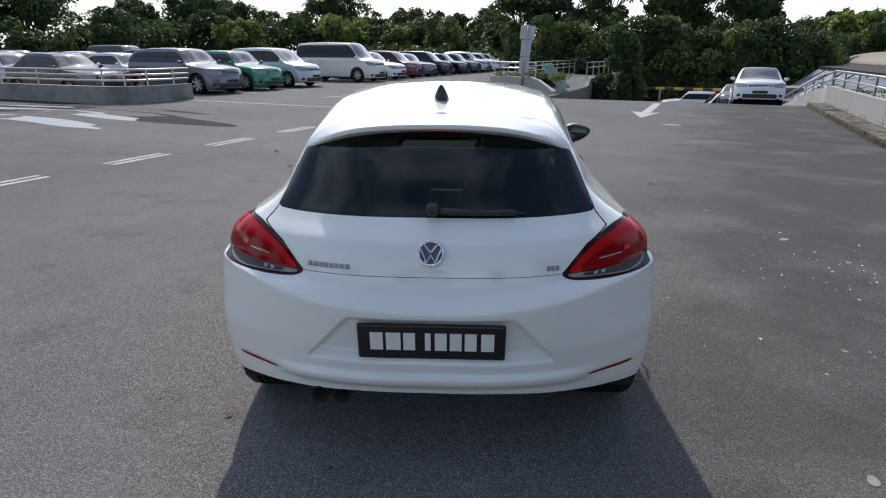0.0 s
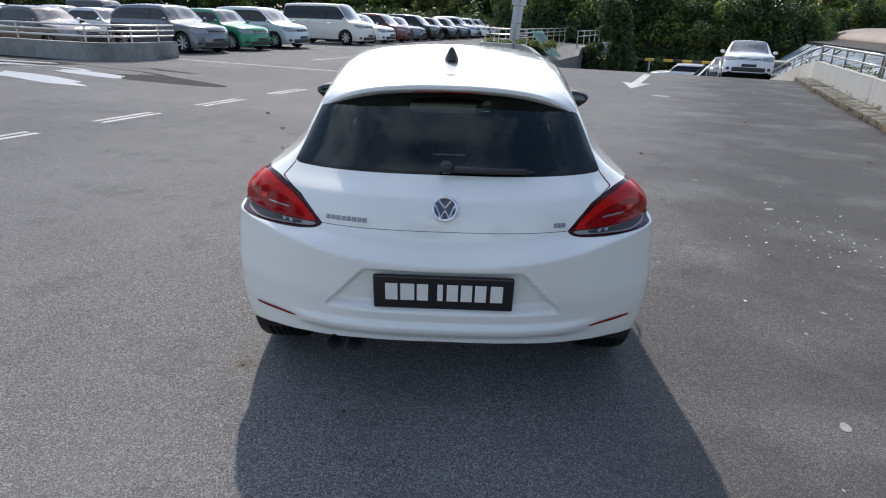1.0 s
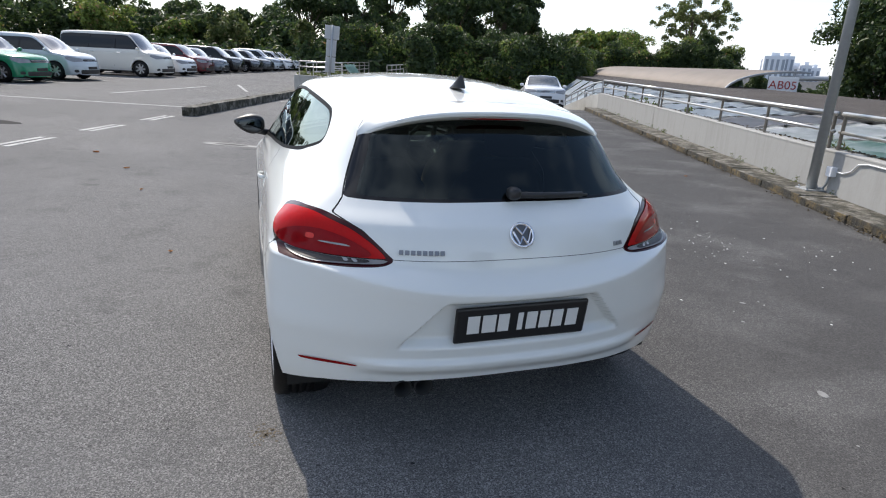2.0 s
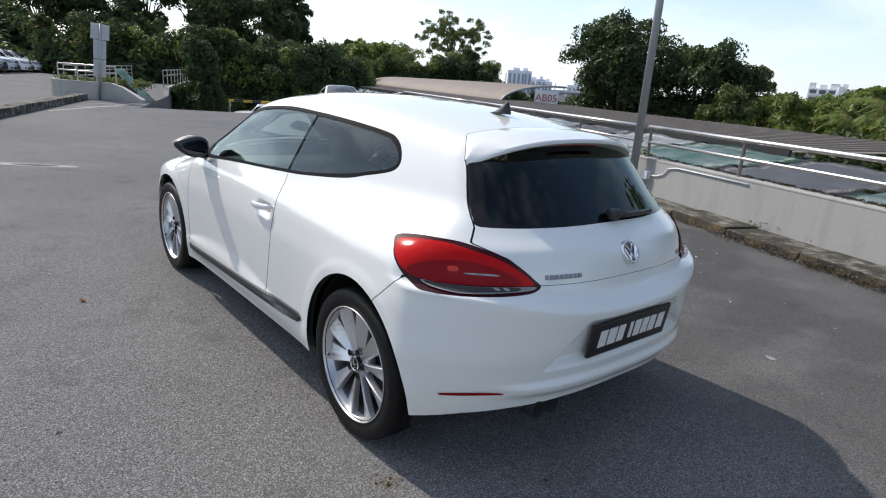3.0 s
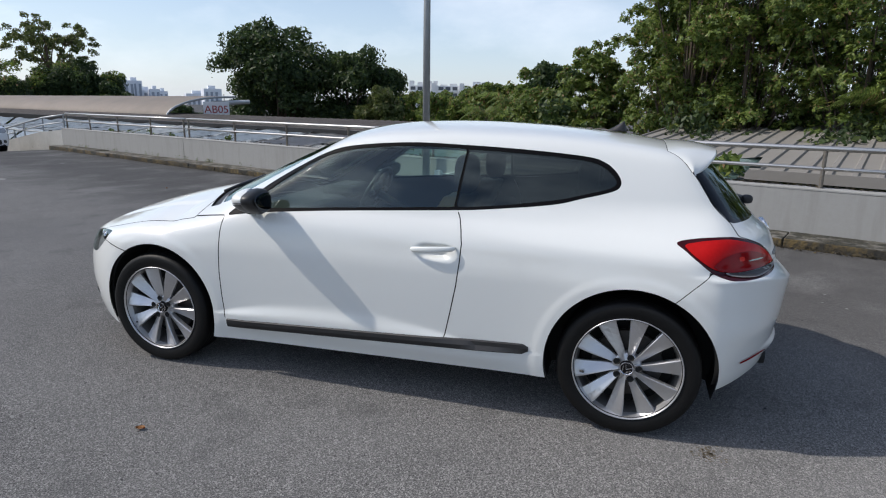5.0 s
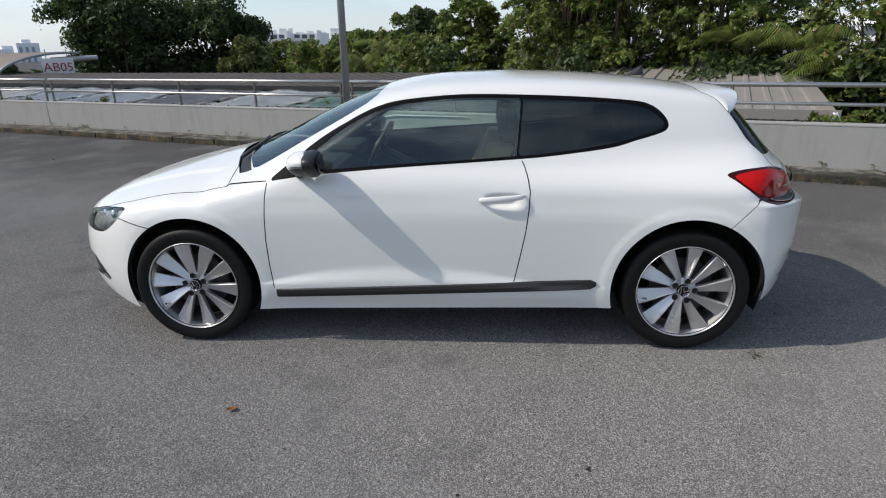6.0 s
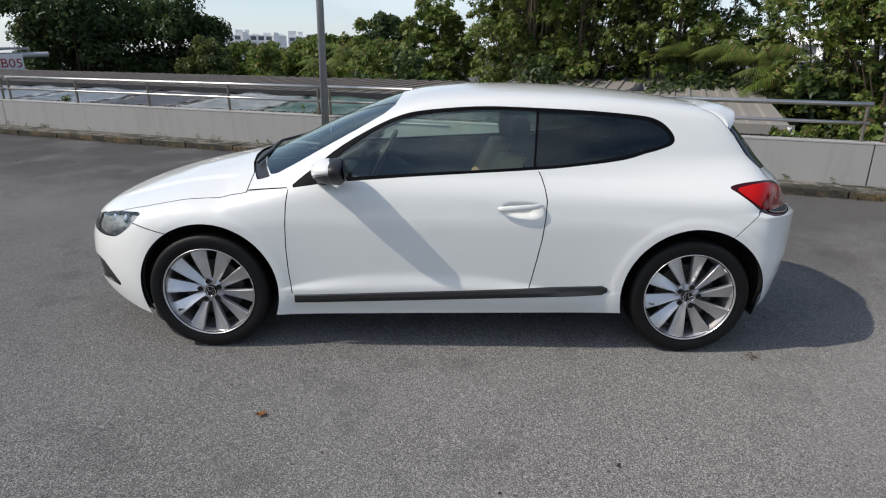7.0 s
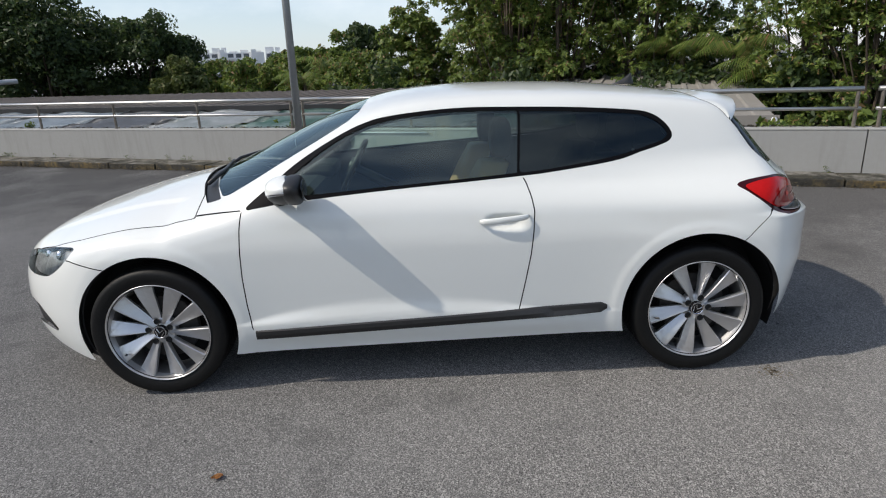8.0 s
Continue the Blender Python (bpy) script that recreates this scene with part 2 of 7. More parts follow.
def asphalt_material():
    m = surface("asphalt", (0.098, 0.097, 0.098), 0.75, spec=0.10)
    n, l = m.node_tree.nodes, m.node_tree.links
    p = n["Principled BSDF"]
    p.inputs["Diffuse Roughness"].default_value = 0.5
    at = n.new("ShaderNodeTexCoord").outputs["Object"]

    def tex(scale, detail, low, high, kind="ShaderNodeTexNoise"):
        t = n.new(kind)
        t.inputs["Scale"].default_value = scale
        if kind == "ShaderNodeTexNoise":
            t.inputs["Detail"].default_value = detail
            t.inputs["Roughness"].default_value = 0.62
        l.new(at, t.inputs["Vector"])
        r = n.new("ShaderNodeValToRGB")
        r.color_ramp.elements[0].position, r.color_ramp.elements[1].position = low, high
        l.new(t.outputs["Fac" if kind == "ShaderNodeTexNoise" else "Color"], r.inputs["Fac"])
        return r.outputs["Color"]

    def over(out, fac, much, colour):
        k = n.new("ShaderNodeMath")
        k.operation = "MULTIPLY"
        k.inputs[1].default_value = much
        l.new(fac, k.inputs[0])
        mix = n.new("ShaderNodeMixRGB")
        mix.inputs[2].default_value = (*colour, 1)
        l.new(k.outputs[0], mix.inputs[0])
        l.new(out, mix.inputs[1])
        return mix.outputs["Color"]

    rgb = n.new("ShaderNodeRGB")
    rgb.outputs[0].default_value = (0.172, 0.168, 0.163, 1)
    out = rgb.outputs[0]
    stones = tex(150.0, 0, 0.40, 0.95, "ShaderNodeTexVoronoi")
    out = over(out, stones, 0.66, (0.53, 0.515, 0.49))                          # pale chippings
    out = over(out, tex(165.0, 2, 0.46, 0.60), 0.72, (0.028, 0.028, 0.028))    # dark pores
    out = over(out, tex(52.0, 3, 0.60, 0.68), 0.8, (0.030, 0.030, 0.030))    # lost chippings
    out = over(out, tex(0.22, 8, 0.44, 0.66), 0.42, (0.09, 0.09, 0.093))     # broad worn lanes
    out = over(out, tex(0.55, 9, 0.48, 0.74), 0.30, (0.27, 0.266, 0.26))      # pale dusty patches
    out = over(out, tex(2.6, 10, 0.54, 0.74), 0.50, (0.06, 0.06, 0.06))      # spots of oil and dirt
    # the lane beside the kerb is darker with damp and dirt, in ragged streaks across it
    apart = n.new("ShaderNodeSeparateXYZ")
    l.new(at, apart.inputs["Vector"])
    lane = n.new("ShaderNodeMapRange")
    lane.interpolation_type = "SMOOTHSTEP"
    lane.inputs["From Min"].default_value, lane.inputs["From Max"].default_value = -4.9, -1.8
    l.new(apart.outputs["X"], lane.inputs["Value"])
    drawn = n.new("ShaderNodeMapping")
    drawn.inputs["Scale"].default_value = (0.8, 1.1, 1.0)
    l.new(at, drawn.inputs["Vector"])
    rag = n.new("ShaderNodeTexNoise")
    rag.inputs["Scale"].default_value, rag.inputs["Detail"].default_value = 1.1, 8.0
    l.new(drawn.outputs["Vector"], rag.inputs["Vector"])
    ragged = n.new("ShaderNodeMath")
    ragged.operation = "MULTIPLY_ADD"
    ragged.inputs[1].default_value, ragged.inputs[2].default_value = 3.2, -1.6
    l.new(rag.outputs["Fac"], ragged.inputs[0])
    both = n.new("ShaderNodeMath")
    both.use_clamp = True
    l.new(lane.outputs["Result"], both.inputs[0])
    l.new(ragged.outputs[0], both.inputs[1])
    dirt = n.new("ShaderNodeMath")
    dirt.operation = "MULTIPLY"
    l.new(both.outputs[0], dirt.inputs[0])
    l.new(lane.outputs["Result"], dirt.inputs[1])
    out = over(out, dirt.outputs[0], 0.66, (0.045, 0.043, 0.042))
    l.new(out, p.inputs["Base Color"])
    t = n.new("ShaderNodeTexVoronoi")
    t.inputs["Scale"].default_value = 125.0
    l.new(at, t.inputs["Vector"])
    b = n.new("ShaderNodeBump")
    b.invert = True
    b.inputs["Strength"].default_value = 0.7
    b.inputs["Distance"].default_value = 0.0035
    l.new(t.outputs["Distance"], b.inputs["Height"])
    l.new(b.outputs["Normal"], p.inputs["Normal"])
    return m


def leaf_material(name, low, high, tint):
    """Leaves that differ from one to the next, with a little light through them."""
    m = bpy.data.materials.new(name)
    m.use_nodes = True
    n, l = m.node_tree.nodes, m.node_tree.links
    p = n["Principled BSDF"]
    p.inputs["Roughness"].default_value = 0.55
    geo = n.new("ShaderNodeNewGeometry")
    ramp = n.new("ShaderNodeValToRGB")
    ramp.color_ramp.elements[0].color = (*low, 1)
    ramp.color_ramp.elements[1].color = (*high, 1)
    ramp.color_ramp.elements[1].position = 0.9
    late = ramp.color_ramp.elements.new(0.97)
    late.color = (*tint, 1)
    l.new(geo.outputs["Random Per Island"], ramp.inputs["Fac"])
    l.new(ramp.outputs["Color"], p.inputs["Base Color"])
    thin = n.new("ShaderNodeBsdfTranslucent")
    l.new(ramp.outputs["Color"], thin.inputs["Color"])
    mix = n.new("ShaderNodeMixShader")
    mix.inputs["Fac"].default_value = 0.45
    l.new(p.outputs[0], mix.inputs[1])
    l.new(thin.outputs[0], mix.inputs[2])
    l.new(mix.outputs[0], n["Material Output"].inputs["Surface"])
    return m


ASPHALT = asphalt_material()
PAINT_WHITE = surface("white_car_paint", (0.77, 0.785, 0.76), 0.32, coat=1.0, spec=0.4)
BLACK = surface("black_plastic", (0.018, 0.018, 0.019), 0.45, grain=(60, 0.4, (0.03, 0.03, 0.03)))
TRIM = surface("window_trim_black", (0.006, 0.006, 0.007), 0.5, spec=0.05)
SEAM = surface("dark_gap", (0.012, 0.012, 0.012), 0.8)
GLOSS_BLACK = surface("gloss_black", (0.007, 0.007, 0.008), 0.10, spec=0.3)
RUBBER = surface("tyre_rubber", (0.006, 0.006, 0.006), 0.55, spec=0.25, grain=(30, 0.4, (0.010, 0.010, 0.010)), bump=(90, 0.002))
ALLOY = surface("silver_alloy", (0.62, 0.62, 0.63), 0.30, 0.75, stain=(9, 0.3, (0.45, 0.44, 0.42)))
BADGE = surface("dull_chrome", (0.30, 0.30, 0.31), 0.3, 0.7, grain=(90, 0.4, (0.15, 0.15, 0.155)))
STEEL_DARK = surface("brake_disc_steel", (0.10, 0.095, 0.09), 0.5, 0.6, stain=(20, 0.5, (0.05, 0.04, 0.035)))
# the rim's alloy toned down for the shade between the spokes
BARREL = surface("shade_toned_barrel", (0.34, 0.335, 0.33), 0.4, 0.7, stain=(14, 0.6, (0.12, 0.115, 0.11)))
EMBLEM_GROUND = surface("dark_emblem_ground", (0.13, 0.133, 0.14), 0.3, 0.5)
CHROME = surface("chrome", (0.80, 0.80, 0.82), 0.10, 1.0)
LINER = surface("cabin_trim", (0.030, 0.030, 0.031), 0.8, grain=(80, 0.4, (0.018, 0.018, 0.018)))
LEATHER = surface("tan_leather", (0.50, 0.33, 0.18), 0.55, stain=(12, 0.4, (0.40, 0.25, 0.13)), bump=(70, 0.002))
RED_LENS = surface("red_lens", (0.50, 0.011, 0.011), 0.10, grain=(60, 0.3, (0.33, 0.006, 0.008)), spec=0.10)
RED_BRIGHT = surface("bright_red_reflector", (0.72, 0.03, 0.02), 0.12, grain=(200, 0.5, (0.45, 0.012, 0.012)), spec=0.4)
RED_DEEP = surface("deep_red_lens", (0.27, 0.006, 0.009), 0.10, grain=(40, 0.4, (0.15, 0.004, 0.006)), spec=0.12)
RED_DARK = surface("dark_lens_rim", (0.040, 0.005, 0.007), 0.10, spec=0.25)
GREY_LENS = surface("smoked_lens", (0.045, 0.042, 0.042), 0.15, grain=(120, 0.5, (0.09, 0.085, 0.085)), spec=0.08)
CLEAR_LENS = surface("grey_lens", (0.30, 0.30, 0.31), 0.10, stain=(30, 0.6, (0.12, 0.12, 0.12)), coat=1.0)
LAMP_SILVER = surface("lamp_reflector", (0.55, 0.56, 0.58), 0.15, 0.8, stain=(25, 0.6, (0.08, 0.08, 0.09)))
GLASS = pane_material("window_glass", (0.74, 0.88, 0.82), 1.55, 0.052)
BAND_EDGE = surface("band_edge_silver", (0.26, 0.25, 0.25), 0.30, spec=0.2)
# near-black colour stands in for dark trees mirrored in the glass
MIRROR = surface("darkened_mirror", (0.05, 0.055, 0.06), 0.02, 1.0)
LAMP_BACK = surface("lamp_housing", (0.50, 0.51, 0.52), 0.3, 0.5, stain=(30, 0.5, (0.08, 0.08, 0.085)))
TINTED = pane_material("tinted_glass", (0.20, 0.225, 0.21), 1.5, 0.028)
DARK_PANE = pane_material("dark_rear_glass", (0.10, 0.125, 0.12), 1.5)
CLEAR = pane_material("clear_cover", (0.92, 0.93, 0.94))
LETTER = surface("plate_white", (0.72, 0.72, 0.70), 0.5)
PLATE = surface("plate_black", (0.013, 0.013, 0.014), 0.35)
CONCRETE = surface("painted_concrete", (0.45, 0.445, 0.42), 0.85, grain=(14, 0.4, (0.34, 0.335, 0.31)), stain=(1.1, 0.65, (0.27, 0.265, 0.24)), bump=(25, 0.01))
KERB = surface("stained_kerb", (0.20, 0.188, 0.165), 0.9, grain=(14, 0.75, (0.050, 0.045, 0.028), (0.44, 0.60)), stain=(4.2, 1.0, (0.020, 0.020, 0.014), (0.41, 0.56)), bump=(24, 0.03))
KERB_FACE = surface("weathered_yellow_kerb", (0.15, 0.108, 0.045), 0.9, grain=(19, 0.8, (0.045, 0.041, 0.034), (0.40, 0.62)), stain=(2.3, 1.0, (0.025, 0.025, 0.021), (0.42, 0.56)), bump=(30, 0.02))
PARAPET = surface("stained_parapet_paint", (0.325, 0.325, 0.315), 0.85, grain=(16, 0.35, (0.29, 0.285, 0.265)), stain=(2.2, 0.42, (0.20, 0.195, 0.178), (0.50, 0.74)), bump=(25, 0.0035), vary=0.05)
tex = next(q for q in PARAPET.node_tree.nodes if q.type == "TEX_NOISE")
runs = PARAPET.node_tree.nodes.new("ShaderNodeMapping")
runs.inputs["Scale"].default_value = (3.0, 3.0, 0.45)  # dirt runs down the wall
PARAPET.node_tree.links.new(PARAPET.node_tree.nodes["Texture Coordinate"].outputs["Object"], runs.inputs["Vector"])
PARAPET.node_tree.links.new(runs.outputs["Vector"], tex.inputs["Vector"])
RAIL_POST = surface("weathered_steel_post", (0.26, 0.24, 0.21), 0.45, 0.6, grain=(30, 0.6, (0.14, 0.11, 0.08)), stain=(6, 0.5, (0.12, 0.085, 0.06)))
RAIL = surface("stainless_rail", (0.62, 0.60, 0.57), 0.30, 0.9, grain=(40, 0.3, (0.45, 0.40, 0.34)))
GALV = surface("galvanised_steel", (0.42, 0.44, 0.45), 0.5, 0.6, grain=(25, 0.5, (0.33, 0.35, 0.36)), stain=(4, 0.3, (0.28, 0.28, 0.27)))
LINE = surface("worn_road_paint", (0.60, 0.60, 0.58), 0.85, grain=(26, 0.85, (0.19, 0.19, 0.19)), stain=(2.5, 0.75, (0.24, 0.24, 0.235)))
# pale base colour stands in for sky mirrored in the puddles
WET = surface("sky_pale_puddle", (0.30, 0.30, 0.31), 0.32, spec=0.9, grain=(12, 0.5, (0.20, 0.20, 0.205)))
PATCH = surface("pale_patch", (0.27, 0.27, 0.26), 0.8, grain=(30, 0.6, (0.16, 0.16, 0.16)))
BROWN_ROOF = surface("brown_roof_sheet", (0.20, 0.165, 0.135), 0.7, grain=(6, 0.4, (0.15, 0.125, 0.10)), stain=(0.5, 0.6, (0.13, 0.11, 0.09)))
GREY_ROOF = surface("grey_roof_sheet", (0.25, 0.235, 0.215), 0.65, grain=(5, 0.4, (0.25, 0.235, 0.21)), stain=(0.6, 0.6, (0.20, 0.185, 0.16)))
CANOPY_BLUE = surface("blue_canopy_sheet", (0.30, 0.36, 0.42), 0.5, grain=(3, 0.5, (0.42, 0.47, 0.5)), stain=(0.8, 0.7, (0.14, 0.17, 0.20)))
CANOPY_GREY = surface("grey_canopy_sheet", (0.15, 0.16, 0.18), 0.5, grain=(3, 0.5, (0.2, 0.21, 0.23)), stain=(0.8, 0.6, (0.10, 0.105, 0.11)))
CANOPY_WHITE = surface("white_canopy_sheet", (0.55, 0.58, 0.6), 0.5, grain=(3, 0.6, (0.35, 0.38, 0.4)), stain=(1.2, 0.8, (0.10, 0.17, 0.15)))
CANOPY_GREEN = surface("green_canopy_sheet", (0.06, 0.16, 0.13), 0.5, grain=(3, 0.5, (0.11, 0.22, 0.18)), stain=(1.3, 0.9, (0.48, 0.53, 0.55)))
TARP = surface("green_tarpaulin", (0.10, 0.24, 0.22), 0.6, grain=(9, 0.5, (0.16, 0.30, 0.27)), stain=(2, 0.5, (0.06, 0.14, 0.13)))
CURTAIN = surface("blue_curtain_sheet", (0.33, 0.42, 0.50), 0.5, grain=(4, 0.5, (0.22, 0.30, 0.38)), stain=(0.9, 0.6, (0.5, 0.56, 0.6)))
SIGN_WHITE = surface("sign_white", (0.75, 0.76, 0.78), 0.5, grain=(8, 0.2, (0.6, 0.6, 0.6)))
SIGN_RED = surface("sign_red", (0.33, 0.03, 0.03), 0.5)
SIGN_BACK = surface("sign_back_grey", (0.50, 0.51, 0.52), 0.5, 0.3, grain=(9, 0.3, (0.4, 0.41, 0.42)))
BARK = surface("bark", (0.10, 0.075, 0.055), 0.9, grain=(12, 0.6, (0.06, 0.045, 0.03)), bump=(15, 0.03))
EARTH = surface("dark_earth", (0.05, 0.045, 0.03), 0.95, grain=(3, 0.5, (0.03, 0.04, 0.02)))
# the haze of the distance is put into this pale tower colour
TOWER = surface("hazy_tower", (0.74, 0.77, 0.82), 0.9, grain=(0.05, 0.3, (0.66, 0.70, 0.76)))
RENDER = surface("white_facade", (0.84, 0.84, 0.83), 0.8, grain=(0.4, 0.2, (0.62, 0.62, 0.6)))
DARK_WINDOW = surface("dark_window", (0.09, 0.10, 0.115), 0.3)
YELLOW = surface("yellow_bar", (0.55, 0.36, 0.04), 0.6, grain=(5, 0.4, (0.4, 0.27, 0.05)))
# leaf colour lowered further for the backlit shade of hedge and far trees
LEAF_DARK = leaf_material("dark_leaves", (0.024, 0.045, 0.016), (0.068, 0.111, 0.032), (0.12, 0.15, 0.04))
LEAF_MID = leaf_material("green_leaves", (0.050, 0.095, 0.020), (0.22, 0.29, 0.060), (0.30, 0.19, 0.09))
LEAF_PALE = leaf_material("pale_leaves", (0.058, 0.086, 0.022), (0.158, 0.194, 0.058), (0.28, 0.26, 0.13))
LEAF_DRY = leaf_material("dry_leaf_litter", (0.030, 0.026, 0.018), (0.085, 0.065, 0.035), (0.16, 0.12, 0.05))
STAIN = surface("brown_oil_stain", (0.105, 0.086, 0.062), 0.8, grain=(90, 0.8, (0.14, 0.115, 0.08)))
LEAF_FALLEN = surface("fallen_leaf", (0.45, 0.20, 0.06), 0.7, grain=(40, 0.5, (0.18, 0.09, 0.04)))


# ---- builders ----
def thing(name, m=None, label="", category="", group="", kind=""):
    ob = new(name)
    if m is not None:
        ob.matrix_world = m
    return tagged(ob, label, category, group, kind)


def part(name, bm, material, parent=None, label="", smooth=False):
    """Links a bmesh as one mesh object under a thing or part."""
    me = bpy.data.meshes.new(name)
    bm.to_mesh(me)
    bm.free()
    if smooth:
        me.shade_smooth()
    for one in material if isinstance(material, (list, tuple)) else [material]:
        me.materials.append(one)
    ob = new(name, me)
    ob.parent = parent
    return tagged(ob, label)


def raw(name, verts, faces, material, parent=None, label="", normals=None, smooth=True):
    me = bpy.data.meshes.new(name)
    me.from_pydata([tuple(v) for v in verts], [], [tuple(f) for f in faces])
    me.update()
    if smooth:
        me.shade_smooth()
    if normals is not None:
        me.normals_split_custom_set_from_vertices([tuple(v) for v in normals])
    me.materials.append(material)
    ob = new(name, me)
    ob.parent = parent
    return tagged(ob, label)


def box(bm, lo, hi, bevel=0.0, m=None):
    c = [(a + b) / 2 for a, b in zip(lo, hi)]
    s = [b - a for a, b in zip(lo, hi)]
    r = bmesh.ops.create_cube(bm, size=1.0, matrix=(m or Matrix()) @ Matrix.Translation(c) @ Matrix.Diagonal((*s, 1)))
    if bevel:
        es = list({e for v in r["verts"] for e in v.link_edges})
        bmesh.ops.bevel(bm, geom=es, offset=bevel, segments=2, affect="EDGES", profile=0.5)
    return bm


def tube(bm, a, b, r, n=12, r2=None, caps=True):
    a, b = Vector(a), Vector(b)
    turn = (b - a).to_track_quat("Z", "Y").to_matrix().to_4x4()
    bmesh.ops.create_cone(bm, cap_ends=caps, segments=n, radius1=r, radius2=r if r2 is None else r2, depth=(b - a).length,
                          matrix=Matrix.Translation((a + b) / 2) @ turn)
    return bm


def pipe(bm, pts, r, n=8):
    """A bent pipe through points."""
    pts = [Vector(p) for p in pts]
    rings = []
    for i, p in enumerate(pts):
        way = (pts[min(i + 1, len(pts) - 1)] - pts[max(i - 1, 0)]).normalized()
        q = way.to_track_quat("Z", "Y")
        rings.append([bm.verts.new(p + q @ Vector((r * math.cos(t), r * math.sin(t), 0))) for t in [2 * math.pi * k / n for k in range(n)]])
    for a, b in zip(rings, rings[1:]):
        for k in range(n):
            bm.faces.new((a[k], a[(k + 1) % n], b[(k + 1) % n], b[k]))
    bm.faces.new(rings[0][::-1])
    bm.faces.new(rings[-1])
    return bm


def lathe(bm, profile, n=48, m=None):
    """Turns (radius, x) round the x axis."""
    rings = []
    for r, x in profile:
        rings.append([bm.verts.new((m or Matrix()) @ Vector((x, r * math.cos(t), r * math.sin(t)))) for t in [2 * math.pi * k / n for k in range(n)]])
    for a, b in zip(rings, rings[1:]):
        for k in range(n):
            bm.faces.new((a[k], a[(k + 1) % n], b[(k + 1) % n], b[k]))
    return bm


def slab(bm, outline, z0, z1):
    """A flat plate from an outline in x, y."""
    low = [bm.verts.new((x, y, z0)) for x, y in outline]
    high = [bm.verts.new((x, y, z1)) for x, y in outline]
    bm.faces.new(high)
    bm.faces.new(low[::-1])
    for k in range(len(low)):
        j = (k + 1) % len(low)
        bm.faces.new((low[k], low[j], high[j], high[k]))
    bmesh.ops.recalc_face_normals(bm, faces=bm.faces)
    return bm


# The deck's own axes: x outward across the parapet, y along it, from a point on the kerb.
DECK = pose(4.85, 0, 0, 0, 0, -20.45)


def deck(d, s, z=0.0, rz=0.0, rx=0.0):
    return DECK @ pose(d, s, z, rx, 0, rz)


# ---- ground ----
LOW = -2.3  # the level below the deck


def ramp_height(s):
    return LOW + max(0.0, -LOW - (0.0 if s < 15.6 else (0.0165 * (s - 15.6) ** 2 if s < 19.6 else 0.264 + 0.132 * (s - 19.6))))


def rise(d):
    """The deck's climb towards the parked rows, set to fit the camera's view."""
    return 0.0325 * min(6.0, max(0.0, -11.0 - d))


def ground_height(d, s):
    if d >= 0.72:
        return LOW
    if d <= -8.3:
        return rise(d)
    return ramp_height(s)


def build_ground():
    ds = [-1800, -400, -120, -60, -40, -24, -17, -11, -8.31, -8.3, -8.29, -4, 0.71, 0.72, 0.73, 6, 20, 60, 200, 600, 1800]
    ss = [-1800, -400, -120, -50, -24, -12, 0, 8, 15.6] + [16.0 + 0.5 * k for k in range(10)] + [22, 24, 28, 32, 36, 40, 41.9, 42, 44, 50, 70, 110, 300, 800, 1800]
    verts = [(d, s, ground_height(d, s)) for s in ss for d in ds]
    n = len(ds)
    faces = [(j * n + i, j * n + i + 1, (j + 1) * n + i + 1, (j + 1) * n + i) for j in range(len(ss) - 1) for i in range(n - 1)]
    ob = raw("ground", verts, faces, ASPHALT, smooth=False)
    ob.matrix_world = DECK
    tagged(ob, "worn grey asphalt of a rooftop car park and its ramp", "ground", kind="structure")


build_ground()


def road_mark(outlines, label, name="road_marking"):
    bm = bmesh.new()
    for o in outlines:
        slab(bm, o, 0.001, 0.005)
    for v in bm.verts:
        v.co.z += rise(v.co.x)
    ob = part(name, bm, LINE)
    ob.matrix_world = DECK
    return tagged(ob, label, "road marking", kind="structure")


def strip(a, b, w=0.1):
    (x0, y0), (x1, y1) = a, b
    k = w / 2 / math.hypot(x1 - x0, y1 - y0)
    nx, ny = -(y1 - y0) * k, (x1 - x0) * k
    return [(x0 - nx, y0 - ny), (x1 - nx, y1 - ny), (x1 + nx, y1 + ny), (x0 + nx, y0 + ny)]


for k in range(-3, 5):
    s0 = -1.32 + 2.0 * k
    road_mark([strip((d, s0), (d, s0 + 1.05)) for d in (-10.92, -10.74)], "faded double white dash on the asphalt")
road_mark([strip((-17.1, 8.45), (-11.0, 9.95), 0.12)], "worn white line across the asphalt")
road_mark([strip((-14.6, 11.8), (-14.25, 17.4), 0.11)], "worn white bay line on the asphalt")
road_mark([strip((-13.95, 19.9), (-12.35, 16.6), 0.11)], "worn white bay line on the asphalt")
for k in range(8):
    s0 = 12.0 + 2.175 * k
    road_mark([strip((-21.8, s0), (-17.3, s0), 0.10)], "worn white bay line between parked cars")
road_mark([strip((-10.1, 13.4), (-8.8, 17.8), 0.09), strip((-9.9, 15.4), (-8.8, 16.4), 0.07), strip((-9.9, 17.3), (-8.8, 17.8), 0.07)], "thin worn white bay lines by the kerb")
road_mark([[(-4.43, 10.75), (-4.08, 12.45), (-4.32, 12.30), (-4.26, 15.75), (-4.50, 15.75), (-4.55, 12.30), (-4.82, 12.5)]], "white direction arrow painted on the asphalt")


